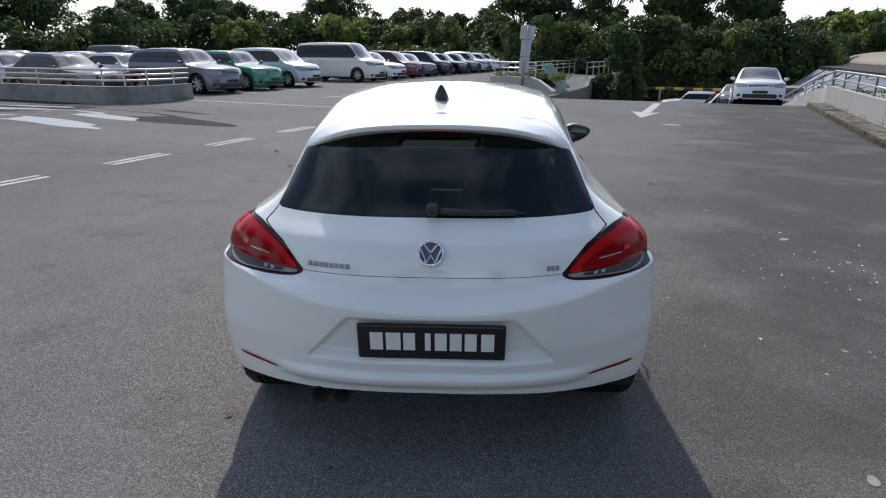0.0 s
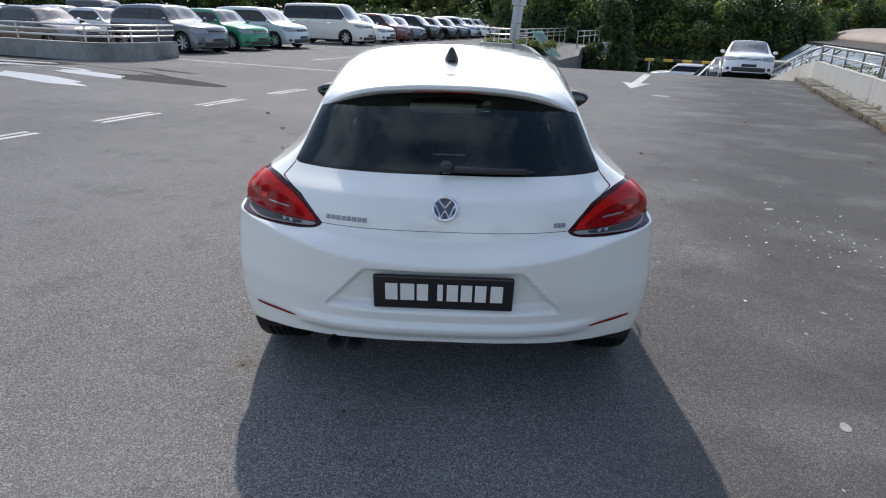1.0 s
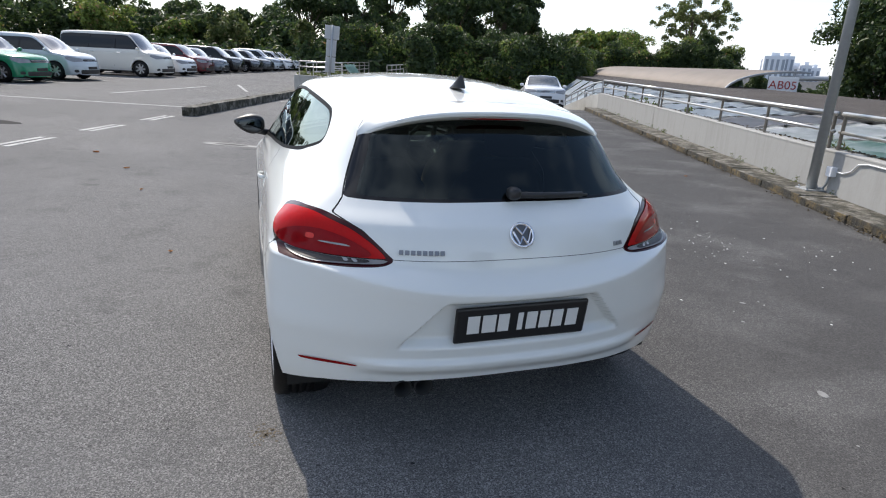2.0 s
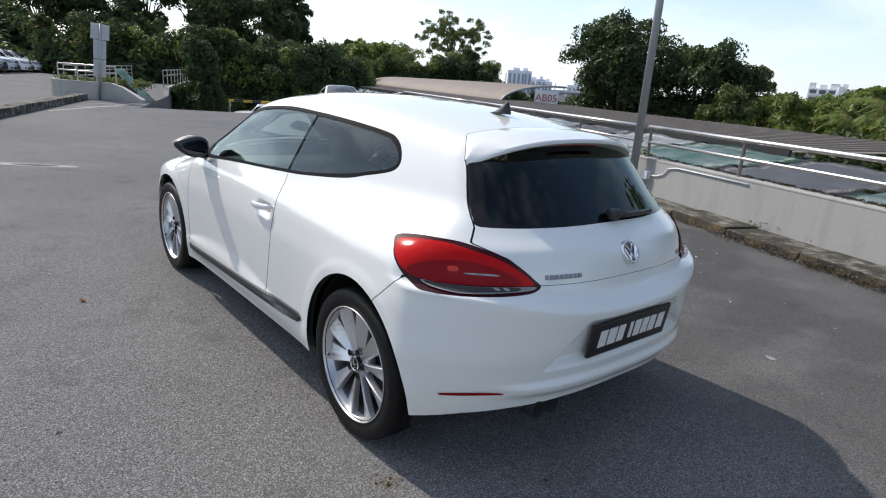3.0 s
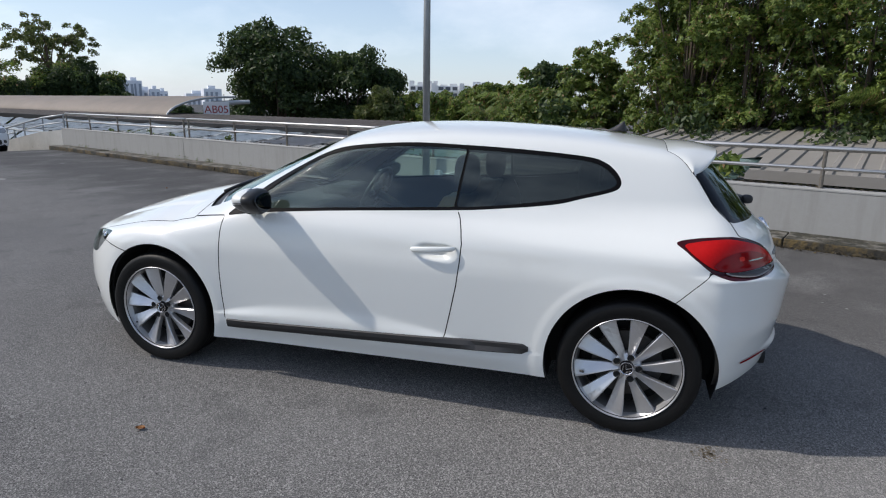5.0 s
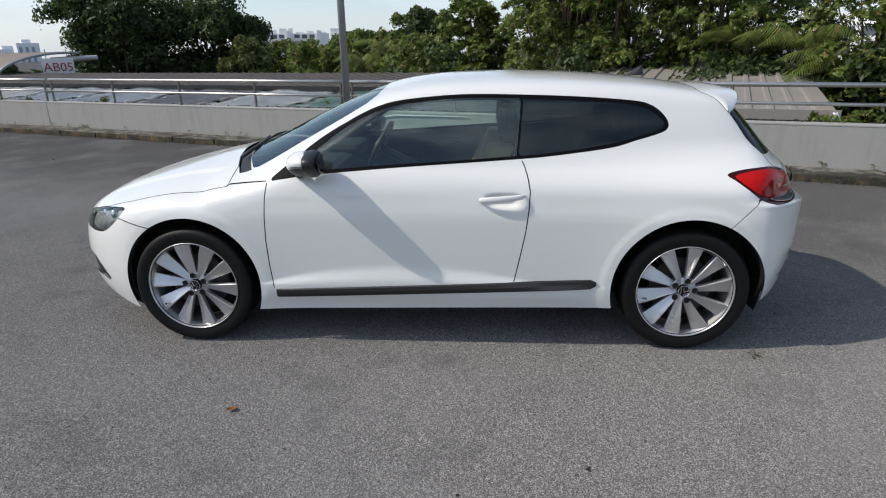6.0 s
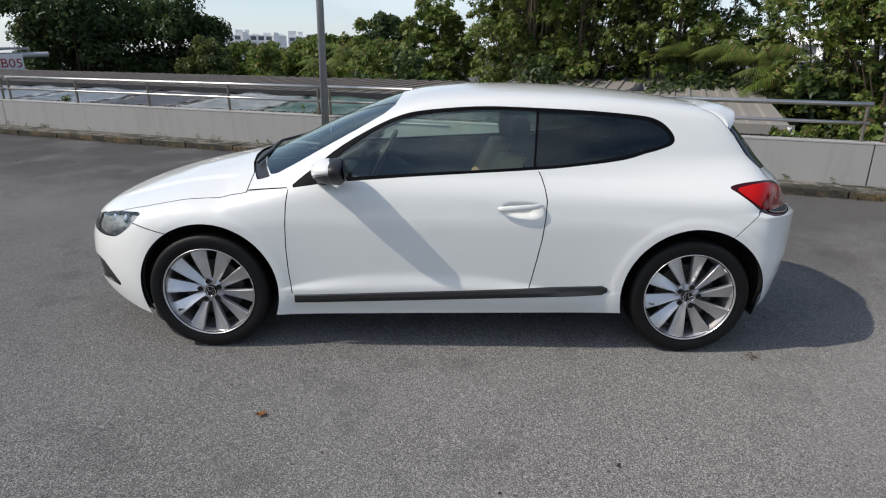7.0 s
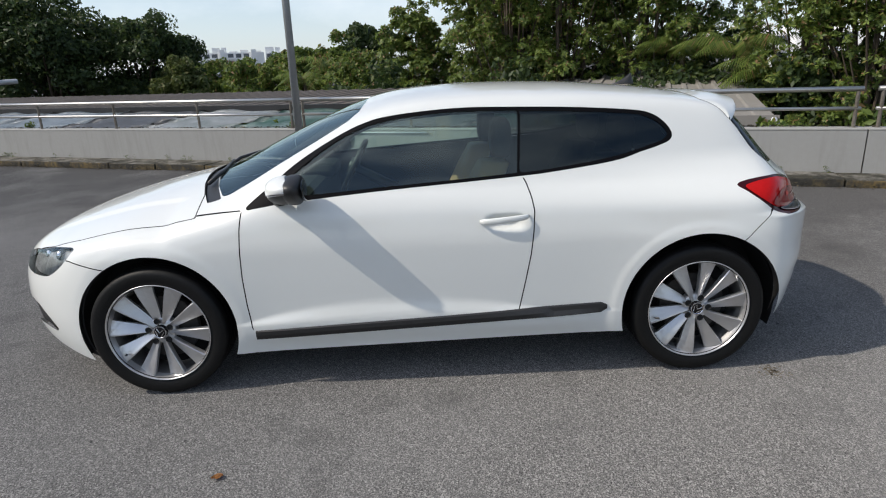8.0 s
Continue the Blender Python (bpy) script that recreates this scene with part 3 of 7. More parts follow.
def blob_outline(cx, cy, rx, ry, turn, seed, n=36, rough=0.25):
    rnd = random.Random(seed)
    waves = [(rnd.randint(2, 7), rnd.uniform(0, 6.3), rnd.uniform(0.3, 1.0)) for _ in range(5)]
    out = []
    for k in range(n):
        t = 2 * math.pi * k / n
        r = 1 + rough * sum(a * math.sin(f * t + ph) / f for f, ph, a in waves)
        x, y = rx * r * math.cos(t), ry * r * math.sin(t)
        out.append((cx + x * math.cos(turn) - y * math.sin(turn), cy + x * math.sin(turn) + y * math.cos(turn)))
    return out


WETTED = surface("wet_asphalt", (0.040, 0.040, 0.041), 0.85, grain=(60, 0.6, (0.025, 0.025, 0.026)), stain=(1.4, 0.6, (0.065, 0.063, 0.06)), spec=0.06)
for cx, cy, rx, ry, turn, seed in ((-17.6, 4.7, 4.2, 0.95, 0.10, 21), (-20.5, 6.05, 4.6, 0.34, 0.0, 22), (-18.9, 13.0, 1.9, 0.62, 0.9, 23), (-18.4, 15.2, 1.3, 0.5, 0.7, 24)):
    bm = slab(bmesh.new(), blob_outline(cx, cy, rx, ry, turn, seed, 60, 0.5), -0.002, 0.0012)
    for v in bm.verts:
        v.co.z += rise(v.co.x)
    damp = part("wet_patch", bm, WETTED)
    damp.matrix_world = DECK
    tagged(damp, "dark wet patch round the puddles on the asphalt", "wet patch", kind="structure")
for cx, cy, rx, ry, turn, seed in ((-15.9, 3.2, 1.9, 0.34, -0.05, 3), (-17.1, 4.5, 2.3, 0.36, 0.02, 5), (-18.9, 5.2, 1.3, 0.16, 0.1, 8), (-19.3, 13.1, 1.6, 0.4, 0.9, 9)):
    bm = slab(bmesh.new(), blob_outline(cx, cy, rx, ry, turn, seed, rough=0.6), 0.001, 0.004)
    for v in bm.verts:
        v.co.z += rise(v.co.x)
    puddle = part("puddle", bm, WET)
    puddle.matrix_world = DECK
    tagged(puddle, "shallow puddle of rain water on the asphalt", "puddle", kind="structure")
bm = slab(bmesh.new(), blob_outline(-1.2, 6.5, 0.5, 0.13, -0.55, 4), 0.001, 0.004)
tagged(part("asphalt_patch", bm, PATCH), "pale mended patch in the asphalt", "patch", kind="structure")
bm = slab(bmesh.new(), blob_outline(-1.2, 6.5, 0.30, 0.06, -0.55, 6), 0.0045, 0.006)
tagged(part("asphalt_patch", bm, ASPHALT), "grey core of a mended patch", "patch", kind="structure")
rnd = random.Random(12)
bm = bmesh.new()
for k in range(75):
    r = rnd.uniform(0.003, 0.008)
    slab(bm, blob_outline(-0.905 + rnd.gauss(0, 0.042), -1.66 + rnd.gauss(0, 0.03), r, r * 0.7, rnd.uniform(0, 3), k, 7, 0.5), 0.0005, 0.0015)
tagged(part("oil_stain", bm, STAIN), "small brown oil stain on the asphalt", "stain", kind="structure")
rnd = random.Random(11)
for cx, cy, r in ((1.685, -1.965, 0.035), (4.74, 10.15, 0.24), (7.6, 11.7, 0.07), (2.6, 2.2, 0.03), (2.9, 1.2, 0.05), (3.1, 0.6, 0.03), (2.2, -0.9, 0.02), (-1.63, 1.5, 0.014), (-4.4, 2.6, 0.03)):
    bm = slab(bmesh.new(), blob_outline(cx, cy, r, r * 0.6, rnd.uniform(0, 3), rnd.randint(0, 99), 14), 0.001, 0.003)
    tagged(part("dried_spot", bm, PATCH), "small pale dried spot on the asphalt", "spot", kind="structure")


def fallen_leaf(x, y, size, turn, seed):
    rnd = random.Random(seed)
    bm = bmesh.new()
    n = 7
    rows = []
    for i in range(n):
        t = i / (n - 1)
        w = 0.42 * math.sin(math.pi * min(1, t * 1.02)) ** 0.8 * (1 - 0.3 * t) + 0.01
        lift = 0.18 * (t - 0.5) ** 2 + 0.02 * rnd.random()
        rows.append([bm.verts.new((size * k * w, size * (t - 0.5), size * (lift + 0.16 * abs(k)) + 0.002)) for k in (-1, 0, 1)])
    for a, b in zip(rows, rows[1:]):
        for k in (0, 1):
            bm.faces.new((a[k], a[k + 1], b[k + 1], b[k]))
    bmesh.ops.solidify(bm, geom=bm.faces[:], thickness=0.0012)
    ob = part("fallen_leaf", bm, LEAF_FALLEN)
    ob.matrix_world = pose(x, y, 0.003, 0, 0, turn)
    return tagged(ob, "curled dry brown leaf on the asphalt", "leaf", "fallen leaves")


for k, (x, y, size) in enumerate(((-1.53, 0.84, 0.045), (-3.0, 5.7, 0.09), (-2.4, 4.4, 0.07), (-2.05, 3.1, 0.05), (2.4, 3.5, 0.06), (5.2, 3.4, 0.05), (5.0, 6.4, 0.06))):
    fallen_leaf(x, y, size, 47 * k + 20, k)


# ---- parapet, kerb and railing ----
def kerb_run(name, d0, d1, s0, s1, z1, seed, top, face):
    """A worn kerb of single blocks."""
    rnd = random.Random(seed)
    base = thing(name, DECK, "weathered concrete kerb with moss and faded yellow paint", "kerb", kind="structure")
    s = s0
    while s < s1 - 0.05:
        e = min(s + 1.0 + rnd.uniform(-0.06, 0.06), s1)
        bm = bmesh.new()
        box(bm, (d0 + rnd.uniform(-0.012, 0.012), s + 0.006, -0.05), (d1, e - 0.006, z1 + rnd.uniform(-0.012, 0.008)), 0.014)
        for f in bm.faces:
            f.material_index = 1 if abs(f.normal.x) > 0.6 else 0
        part("kerb_stone", bm, [top, face], base)
        s = e
    return base


def litter(name, label, count, place, size, material, seed, flat=0.3):
    """Many small scraps or tufts in one mesh."""
    rnd = random.Random(seed)
    verts, faces = [], []
    for _ in range(count):
        d, s, z = place(rnd)
        r = size * rnd.uniform(0.4, 1.3)
        a, b = rnd.uniform(0, 6.3), rnd.uniform(1.2, 2.4)
        tilt = rnd.uniform(-flat, flat)
        k = len(verts)
        for q in range(4):
            t = a + q * math.pi / 2 + rnd.uniform(-0.4, 0.4)
            verts.append((d + r * math.cos(t) * (1 if q % 2 else 1 / b), s + r * math.sin(t), z + r * (flat + tilt * math.cos(t - a) * 1.4)))
        faces.append((k, k + 1, k + 2, k + 3))
    ob = raw(name, verts, faces, material, smooth=False)
    ob.matrix_world = DECK
    return tagged(ob, label, name.replace("_", " "), kind="stuff")


litter("pale_scraps", "small pale scraps and dried spots on the asphalt", 150, lambda q: (q.gauss(-2.2, 0.9), q.gauss(1.0, 2.4), 0.002), 0.013, PATCH, 21, 0.03)
litter("bright_scraps", "white flakes scattered on the asphalt", 60, lambda q: (min(-0.1, q.gauss(-1.6, 0.5)), q.gauss(-0.6, 0.55), 0.002), 0.011, LETTER, 22, 0.04)
litter("dark_scraps", "dark grit and crumbs scattered over the asphalt", 260, lambda q: (q.uniform(-13, -0.1), q.uniform(-7, 12), 0.002), 0.009, SEAM, 23, 0.12)
litter("kerb_moss", "brown dry moss and weeds along the foot of the kerb", 5200, lambda q: (min(0.02, q.gauss(-0.03, 0.05)), q.choice((q.uniform(-16, 16), q.gauss(-1.5, 1.2), q.gauss(9, 3.0))), max(0.0, q.gauss(0.012, 0.03))), 0.013, LEAF_DRY, 24, 0.6)
litter("kerb_leaf_litter", "dead leaves and dirt on top of the kerb", 1100, lambda q: (q.uniform(0.0, 0.48), q.uniform(-16, 16.5), 0.100), 0.013, LEAF_DRY, 25, 0.2)
litter("wall_leaf_litter", "dead leaves and twigs lying along the outer edge of the parapet", 2200, lambda q: (q.gauss(0.70, 0.035), q.choice((q.uniform(-14, 16.8), q.gauss(-0.5, 2.0))), 0.617), 0.022, LEAF_DRY, 26, 0.4)
kerb_run("kerb", 0.0, 0.49, -24.0, 16.9, 0.10, 1, KERB, KERB_FACE)
kerb_run("kerb", -10.65, -10.33, 7.9, 19.2, 0.21, 2, KERB, KERB)
JOINTS = (-28.4, -20.7, -13.0, -5.35, 2.36, 10.0, 17.1)


def parapet():
    base = thing("wall_parapet", DECK, "low cream-painted concrete parapet with grey stains", "wall", kind="structure")
    rnd = random.Random(5)
    for a, b in zip(JOINTS, JOINTS[1:]):
        bm = bmesh.new()
        box(bm, (0.50, a + 0.008, LOW - 0.1), (0.72, b - 0.008, 0.585))
        part("panel", bm, PARAPET, base)
        bm = bmesh.new()
        box(bm, (0.497, a + 0.006, 0.585), (0.723, b - 0.006, 0.615), 0.008)
        part("coping", bm, PARAPET, base)
    bm = bmesh.new()
    rows = []
    for k in range(16):
        s = 17.11 + 1.6 * k
        z = ramp_height(s)
        rows.append([bm.verts.new(p) for p in ((0.50, s, z - 0.6), (0.50, s, z + 0.60), (0.72, s, z + 0.60), (0.72, s, z - 3.5))])
    for a, b in zip(rows, rows[1:]):
        for k in range(3):
            bm.faces.new((a[k], a[k + 1], b[k + 1], b[k]))
    bm.faces.new(rows[0])
    bm.faces.new(rows[-1][::-1])
    bmesh.ops.recalc_face_normals(bm, faces=bm.faces)
    part("ramp_wall", bm, CONCRETE, base)


parapet()


def railing(posts, label, zt=1.06, zm=0.835, zb=0.60, d=0.615, slope=None, material=RAIL, m=DECK):
    """One section of railing: round posts, a top and a middle rail."""
    lift = slope or (lambda s: 0.0)
    base = thing("railing", m, label, "railing", "railings of the deck")
    for s in posts:
        bm = bmesh.new()
        tube(bm, (d, s, zb - 0.02 + lift(s)), (d, s, zt - 0.01 + lift(s)), 0.022, 12)
        tube(bm, (d, s, zb - 0.02 + lift(s)), (d, s, zb + 0.018 + lift(s)), 0.045, 12)
        part("post", bm, RAIL_POST if material is RAIL else material, base, smooth=False)
    for z, r in ((zt, 0.030), (zm, 0.022)):
        bm = bmesh.new()
        ends = [posts[0] - 0.05] + list(posts[1:-1]) + [posts[-1] + 0.05]
        pipe(bm, [(d, s, z + lift(s)) for s in ends], r, 12)
        part("rail", bm, material, base, smooth=True)


railing((-19.0, -17.1, -15.2, -13.3), "brushed steel railing on the parapet")
railing((-12.7, -10.9, -9.1, -7.3, -5.47), "brushed steel railing on the parapet")
railing((-5.22, -3.36, -1.45, 0.45, 2.28), "brushed steel railing on the parapet")
railing((2.50, 4.32, 6.15, 7.98, 9.88), "brushed steel railing on the parapet")
railing((10.10, 11.72, 13.55, 15.3, 16.92), "brushed steel railing on the parapet")
railing([17.15 + 1.7 * k for k in range(9)], "teal-grey steel railing down the ramp", slope=ramp_height, material=GALV)


def lamp_post():
    base = thing("lamp_post", deck(0.36, 2.23), "grey galvanised lamp post on the kerb beside the parapet", "lamp post")
    bm = bmesh.new()
    tube(bm, (0, 0, 0.09), (0, 0, 6.5), 0.062, 16, 0.045)
    part("pole", bm, GALV, base, smooth=True)
    bm = bmesh.new()
    box(bm, (-0.13, -0.13, 0.10), (0.13, 0.13, 0.118), 0.004)
    part("base_plate", bm, GALV, base)
    for x in (-0.1, 0.1):
        for y in (-0.1, 0.1):
            bm = bmesh.new()
            tube(bm, (x, y, 0.115), (x, y, 0.145), 0.012, 6)
            part("bolt", bm, GALV, base)
    bm = bmesh.new()
    pipe(bm, [(0, 0, 6.45), (-0.3, 0, 6.62), (-1.2, 0, 6.72)], 0.03)
    part("arm", bm, GALV, base, smooth=True)
    bm = bmesh.new()
    box(bm, (-1.75, -0.13, 6.67), (-1.15, 0.13, 6.78), 0.03)
    part("lantern", bm, SIGN_BACK, base)
    box_base = thing("junction_box", deck(0.47, 2.05), "small white junction box on the parapet", "junction box")
    bm = bmesh.new()
    box(bm, (-0.045, -0.06, 0.31), (0.03, 0.06, 0.43), 0.008)
    part("body", bm, SIGN_WHITE, box_base)
    cable = thing("conduit", deck(0.486, 2.05), "white plastic conduit along the parapet down to the lamp post", "conduit")
    bm = bmesh.new()
    pipe(bm, [(0, -0.05, 0.38), (0, -0.2, 0.38), (0, -0.35, 0.43), (0, -0.45, 0.53), (0, -0.62, 0.56), (0, -1.0, 0.562), (0.0, -1.9, 0.562)], 0.009)
    part("long_pipe", bm, SIGN_WHITE, cable, smooth=True)
    bm = bmesh.new()
    pipe(bm, [(-0.02, 0.03, 0.32), (-0.02, 0.05, 0.20), (-0.03, 0.09, 0.14), (-0.06, 0.14, 0.13), (-0.08, 0.17, 0.18), (-0.08, 0.18, 0.24)], 0.014)
    part("elbow_pipe", bm, GALV, cable, smooth=True)


lamp_post()

# ---- car surfaces: a box of points drawn onto a shape, then cut along outlines ----
def shape_mesh(shape, lo, hi, nx, ny, nz, spine):
    """A grid on five sides of a box, drawn onto the shape along rays from a spine (y0, y1, z)."""
    xs, ys, zs = np.linspace(lo[0], hi[0], nx + 1), np.linspace(lo[1], hi[1], ny + 1), np.linspace(lo[2], hi[2], nz + 1)
    index, verts, faces = {}, [], []

    def v(i, j, k):
        if (i, j, k) not in index:
            index[i, j, k] = len(verts)
            verts.append((xs[i], ys[j], zs[k]))
        return index[i, j, k]

    for j in range(ny):
        for k in range(nz):
            faces.append((v(0, j + 1, k), v(0, j, k), v(0, j, k + 1), v(0, j + 1, k + 1)))
            faces.append((v(nx, j, k), v(nx, j + 1, k), v(nx, j + 1, k + 1), v(nx, j, k + 1)))
        for i in range(nx):
            faces.append((v(i, j, nz), v(i + 1, j, nz), v(i + 1, j + 1, nz), v(i, j + 1, nz)))
    for i in range(nx):
        for k in range(nz):
            faces.append((v(i, 0, k), v(i + 1, 0, k), v(i + 1, 0, k + 1), v(i, 0, k + 1)))
            faces.append((v(i + 1, ny, k), v(i, ny, k), v(i, ny, k + 1), v(i + 1, ny, k + 1)))
    p = np.array(verts)
    root = np.stack([0 * p[:, 0], np.clip(p[:, 1], spine[0], spine[1]), 0 * p[:, 0] + spine[2]], 1)
    way = p - root
    a, b = np.zeros(len(p)), np.full(len(p), 1.15)
    for _ in range(34):
        mid = (a + b) / 2
        inside = shape(root + way * mid[:, None]) > 0
        a, b = np.where(inside, mid, a), np.where(inside, b, mid)
    return root + way * a[:, None], faces


def shape_normals(shape, p, h=0.004):
    g = np.stack([shape(p - h * e) - shape(p + h * e) for e in np.eye(3)], 1)
    return g / np.maximum(np.linalg.norm(g, axis=1), 1e-9)[:, None]


def outline_distance(q, poly, closed=True):
    """Signed distance of points q to a polygon (negative inside), or the distance to a line."""
    poly = np.array(poly, float)
    a = poly if closed else poly[:-1]
    b = np.roll(poly, -1, 0) if closed else poly[1:]
    best = np.full(len(q), 1e9)
    odd = np.zeros(len(q), bool)
    for (ax, ay), (bx, by) in zip(a, b):
        ex, ey = bx - ax, by - ay
        wx, wy = q[:, 0] - ax, q[:, 1] - ay
        t = np.clip((wx * ex + wy * ey) / max(ex * ex + ey * ey, 1e-12), 0, 1)
        best = np.minimum(best, np.hypot(wx - t * ex, wy - t * ey))
        if closed and ay != by:
            cross = ((ay > q[:, 1]) != (by > q[:, 1])) & (q[:, 0] < ax + (q[:, 1] - ay) / (by - ay) * ex)
            odd ^= cross
    return np.where(odd, -best, best) if closed else best


def rounded(pts, n=6, closed=True):
    """A smooth line through points."""
    p = np.array(pts, float)
    m = len(p)
    out = []
    for i in range(m if closed else m - 1):
        p0, p1, p2, p3 = (p[(i + k - 1) % m] if closed else p[min(max(i + k - 1, 0), m - 1)] for k in range(4))
        for t in np.arange(n) / n:
            out.append(0.5 * (2 * p1 + (p2 - p0) * t + (2 * p0 - 5 * p1 + 4 * p2 - p3) * t * t + (3 * p1 - p0 - 3 * p2 + p3) * t**3))
    if not closed:
        out.append(p[-1])
    return np.array(out)


class Skin:
    """Points and faces with a label each; cut() splits them along the zero line of a value per point."""

    def __init__(self, verts, faces):
        self.p, self.faces, self.labels = np.array(verts), list(faces), ["body"] * len(faces)

    def cut(self, value, inside, among=None):
        """Faces where value(points) < 0 take the label inside, if their label is among those given."""
        f = value(self.p)
        f[np.abs(f) < 2e-5] = 2e-5
        extra, cache = [], {}
        faces, labels = [], []
        n = len(self.p)
        for face, label in zip(self.faces, self.labels):
            if among is not None and label not in among:
                faces.append(face), labels.append(label)
                continue
            neg = [f[i] < 0 for i in face]
            if not any(neg):
                faces.append(face), labels.append(label)
            elif all(neg):
                faces.append(face), labels.append(inside)
            else:
                low, high = [], []
                for k, i in enumerate(face):
                    j = face[(k + 1) % len(face)]
                    (low if f[i] < 0 else high).append(i)
                    if (f[i] < 0) != (f[j] < 0):
                        key = (min(i, j), max(i, j))
                        if key not in cache:
                            t = f[key[0]] / (f[key[0]] - f[key[1]])
                            cache[key] = n + len(extra)
                            extra.append(self.p[key[0]] * (1 - t) + self.p[key[1]] * t)
                        low.append(cache[key]), high.append(cache[key])
                if len(low) > 2:
                    faces.append(tuple(low)), labels.append(inside)
                if len(high) > 2:
                    faces.append(tuple(high)), labels.append(label)
        if extra:
            self.p = np.concatenate([self.p, np.array(extra)])
        self.faces, self.labels = faces, labels

    def take(self, *names):
        """The points and faces of some labels, renumbered."""
        some = [f for f, l in zip(self.faces, self.labels) if l in names]
        used = sorted({i for f in some for i in f})
        at = {i: k for k, i in enumerate(used)}
        return self.p[used], [tuple(at[i] for i in f) for f in some]


def skin_part(skin, shape, names, name, material, parent, label="", offset=0.0):
    p, faces = skin.take(*names)
    if not faces:
        return None
    normal = shape_normals(shape, p)
    return raw(name, p + normal * offset, faces, material, parent, label, normals=normal)


# ---- the white coupe ----
COUPE = CoupeShape()
AXLES = ((-1.289, -1.292, 0.380), (1.289, 1.288, 0.374))  # wheel centre, arch centre, arch radius


def rear_angle(p):
    return np.degrees(np.arctan2(np.abs(p[:, 0]), -(p[:, 1] + 1.2)))


def front_angle(p):
    return np.degrees(np.arctan2(np.abs(p[:, 0]), p[:, 1] - 1.3))


def flank(poly, side, closed=True, width=0.0):
    """A value for cut(): an outline in y, z on one flank."""
    def value(p):
        d = outline_distance(p[:, 1:], poly, closed) - width
        return np.maximum(d, 0.35 - side * p[:, 0])
    return value


def wrapped(angle, poly, side, ahead):
    """A value for cut(): an outline in degrees round the corner and z, on one side."""
    q = np.array(poly) * (0.012, 1.0)

    def value(p):
        d = outline_distance(np.stack([angle(p) * 0.012, p[:, 2]], 1), q)
        return np.maximum(np.maximum(d, -side * p[:, 0]), -ahead * p[:, 1])
    return value


WINDOW = rounded([(0.825, 0.893), (0.706, 0.990), (0.594, 1.076), (0.446, 1.163), (0.296, 1.234), (0.147, 1.270), (-0.151, 1.293), (-0.452, 1.288), (-0.755, 1.274), (-1.03, 1.250), (-1.115, 1.227),
                  (-1.165, 1.192), (-1.197, 1.145), (-1.185, 1.108), (-1.12, 1.084), (-1.03, 1.062), (-0.896, 1.030), (-0.594, 0.997), (-0.431, 0.985), (0.155, 0.950), (0.607, 0.915), (0.76, 0.895)])
DOOR_GLASS = rounded([(0.60, 1.038), (0.443, 1.147), (0.294, 1.219), (0.117, 1.258), (-0.151, 1.279), (-0.44, 1.275), (-0.452, 1.268), (-0.440, 1.13), (-0.430, 1.01), (-0.415, 1.0005), (0.155, 0.966), (0.60, 0.938), (0.645, 0.945), (0.635, 1.0)], 5)
QUARTER_GLASS = rounded([(-0.474, 1.269), (-0.753, 1.257), (-1.01, 1.236), (-1.10, 1.212), (-1.152, 1.177), (-1.178, 1.140), (-1.15, 1.112), (-1.05, 1.084), (-0.897, 1.050), (-0.62, 1.015), (-0.455, 1.002), (-0.441, 1.01), (-0.450, 1.10), (-0.463, 1.25)], 5)
DOOR = [(0.842, 0.883), (0.852, 0.80), (0.858, 0.70), (0.861, 0.58), (0.855, 0.45), (0.846, 0.36), (0.840, 0.315), (-0.422, 0.368), (-0.430, 0.40), (-0.455, 0.52), (-0.478, 0.64), (-0.491, 0.75), (-0.496, 0.84),
        (-0.485, 0.90), (-0.468, 0.955), (-0.452, 0.984), (-0.431, 0.985), (0.155, 0.950), (0.607, 0.915), (0.76, 0.895), (0.825, 0.893)]
TAIL_LIGHT = rounded([(72.5, 0.908), (69.9, 0.921), (63.5, 0.932), (57, 0.934), (52, 0.926), (46, 0.905), (41, 0.877), (37.6, 0.846), (35, 0.814), (33.4, 0.795), (34.4, 0.780), (37, 0.772), (43.4, 0.768), (52, 0.768), (58, 0.771), (61, 0.776), (64.8, 0.800), (69, 0.855), (71, 0.886)])
TAIL_RED = rounded([(70.6, 0.899), (68, 0.911), (63, 0.921), (57, 0.923), (51, 0.908), (45, 0.887), (40.5, 0.858), (37.3, 0.829), (35.2, 0.801), (37, 0.7975), (42, 0.7955), (48, 0.794), (56, 0.796), (61.5, 0.802), (65.2, 0.822), (68.7, 0.862)])
TAIL_BLADE = rounded([(64.5, 0.822), (62.5, 0.848), (58, 0.868), (52, 0.872), (46, 0.858), (41, 0.832), (38.5, 0.806), (42, 0.796), (50, 0.793), (59, 0.796)])
TAIL_BAR = rounded([(51.5, 0.8345), (51.3, 0.8305), (45.0, 0.8285), (43.8, 0.8300), (45.6, 0.8345)], 3)
TAIL_BULB = rounded([(55.6, 0.852), (53.6, 0.853), (53.4, 0.838), (55.4, 0.837)], 3)
TAIL_BLOCKS = [rounded([(a + 1.0, 0.7885), (a, 0.7885), (a - 0.8, 0.7775), (a + 0.2, 0.7775)], 3) for a in (42.0, 44.2)]
TAIL_BAND = rounded([(35.0, 0.7935), (42, 0.7915), (50, 0.790), (57, 0.7925), (61.0, 0.7985), (59.4, 0.783), (52, 0.7715), (44, 0.7725), (36.4, 0.779)], 4)
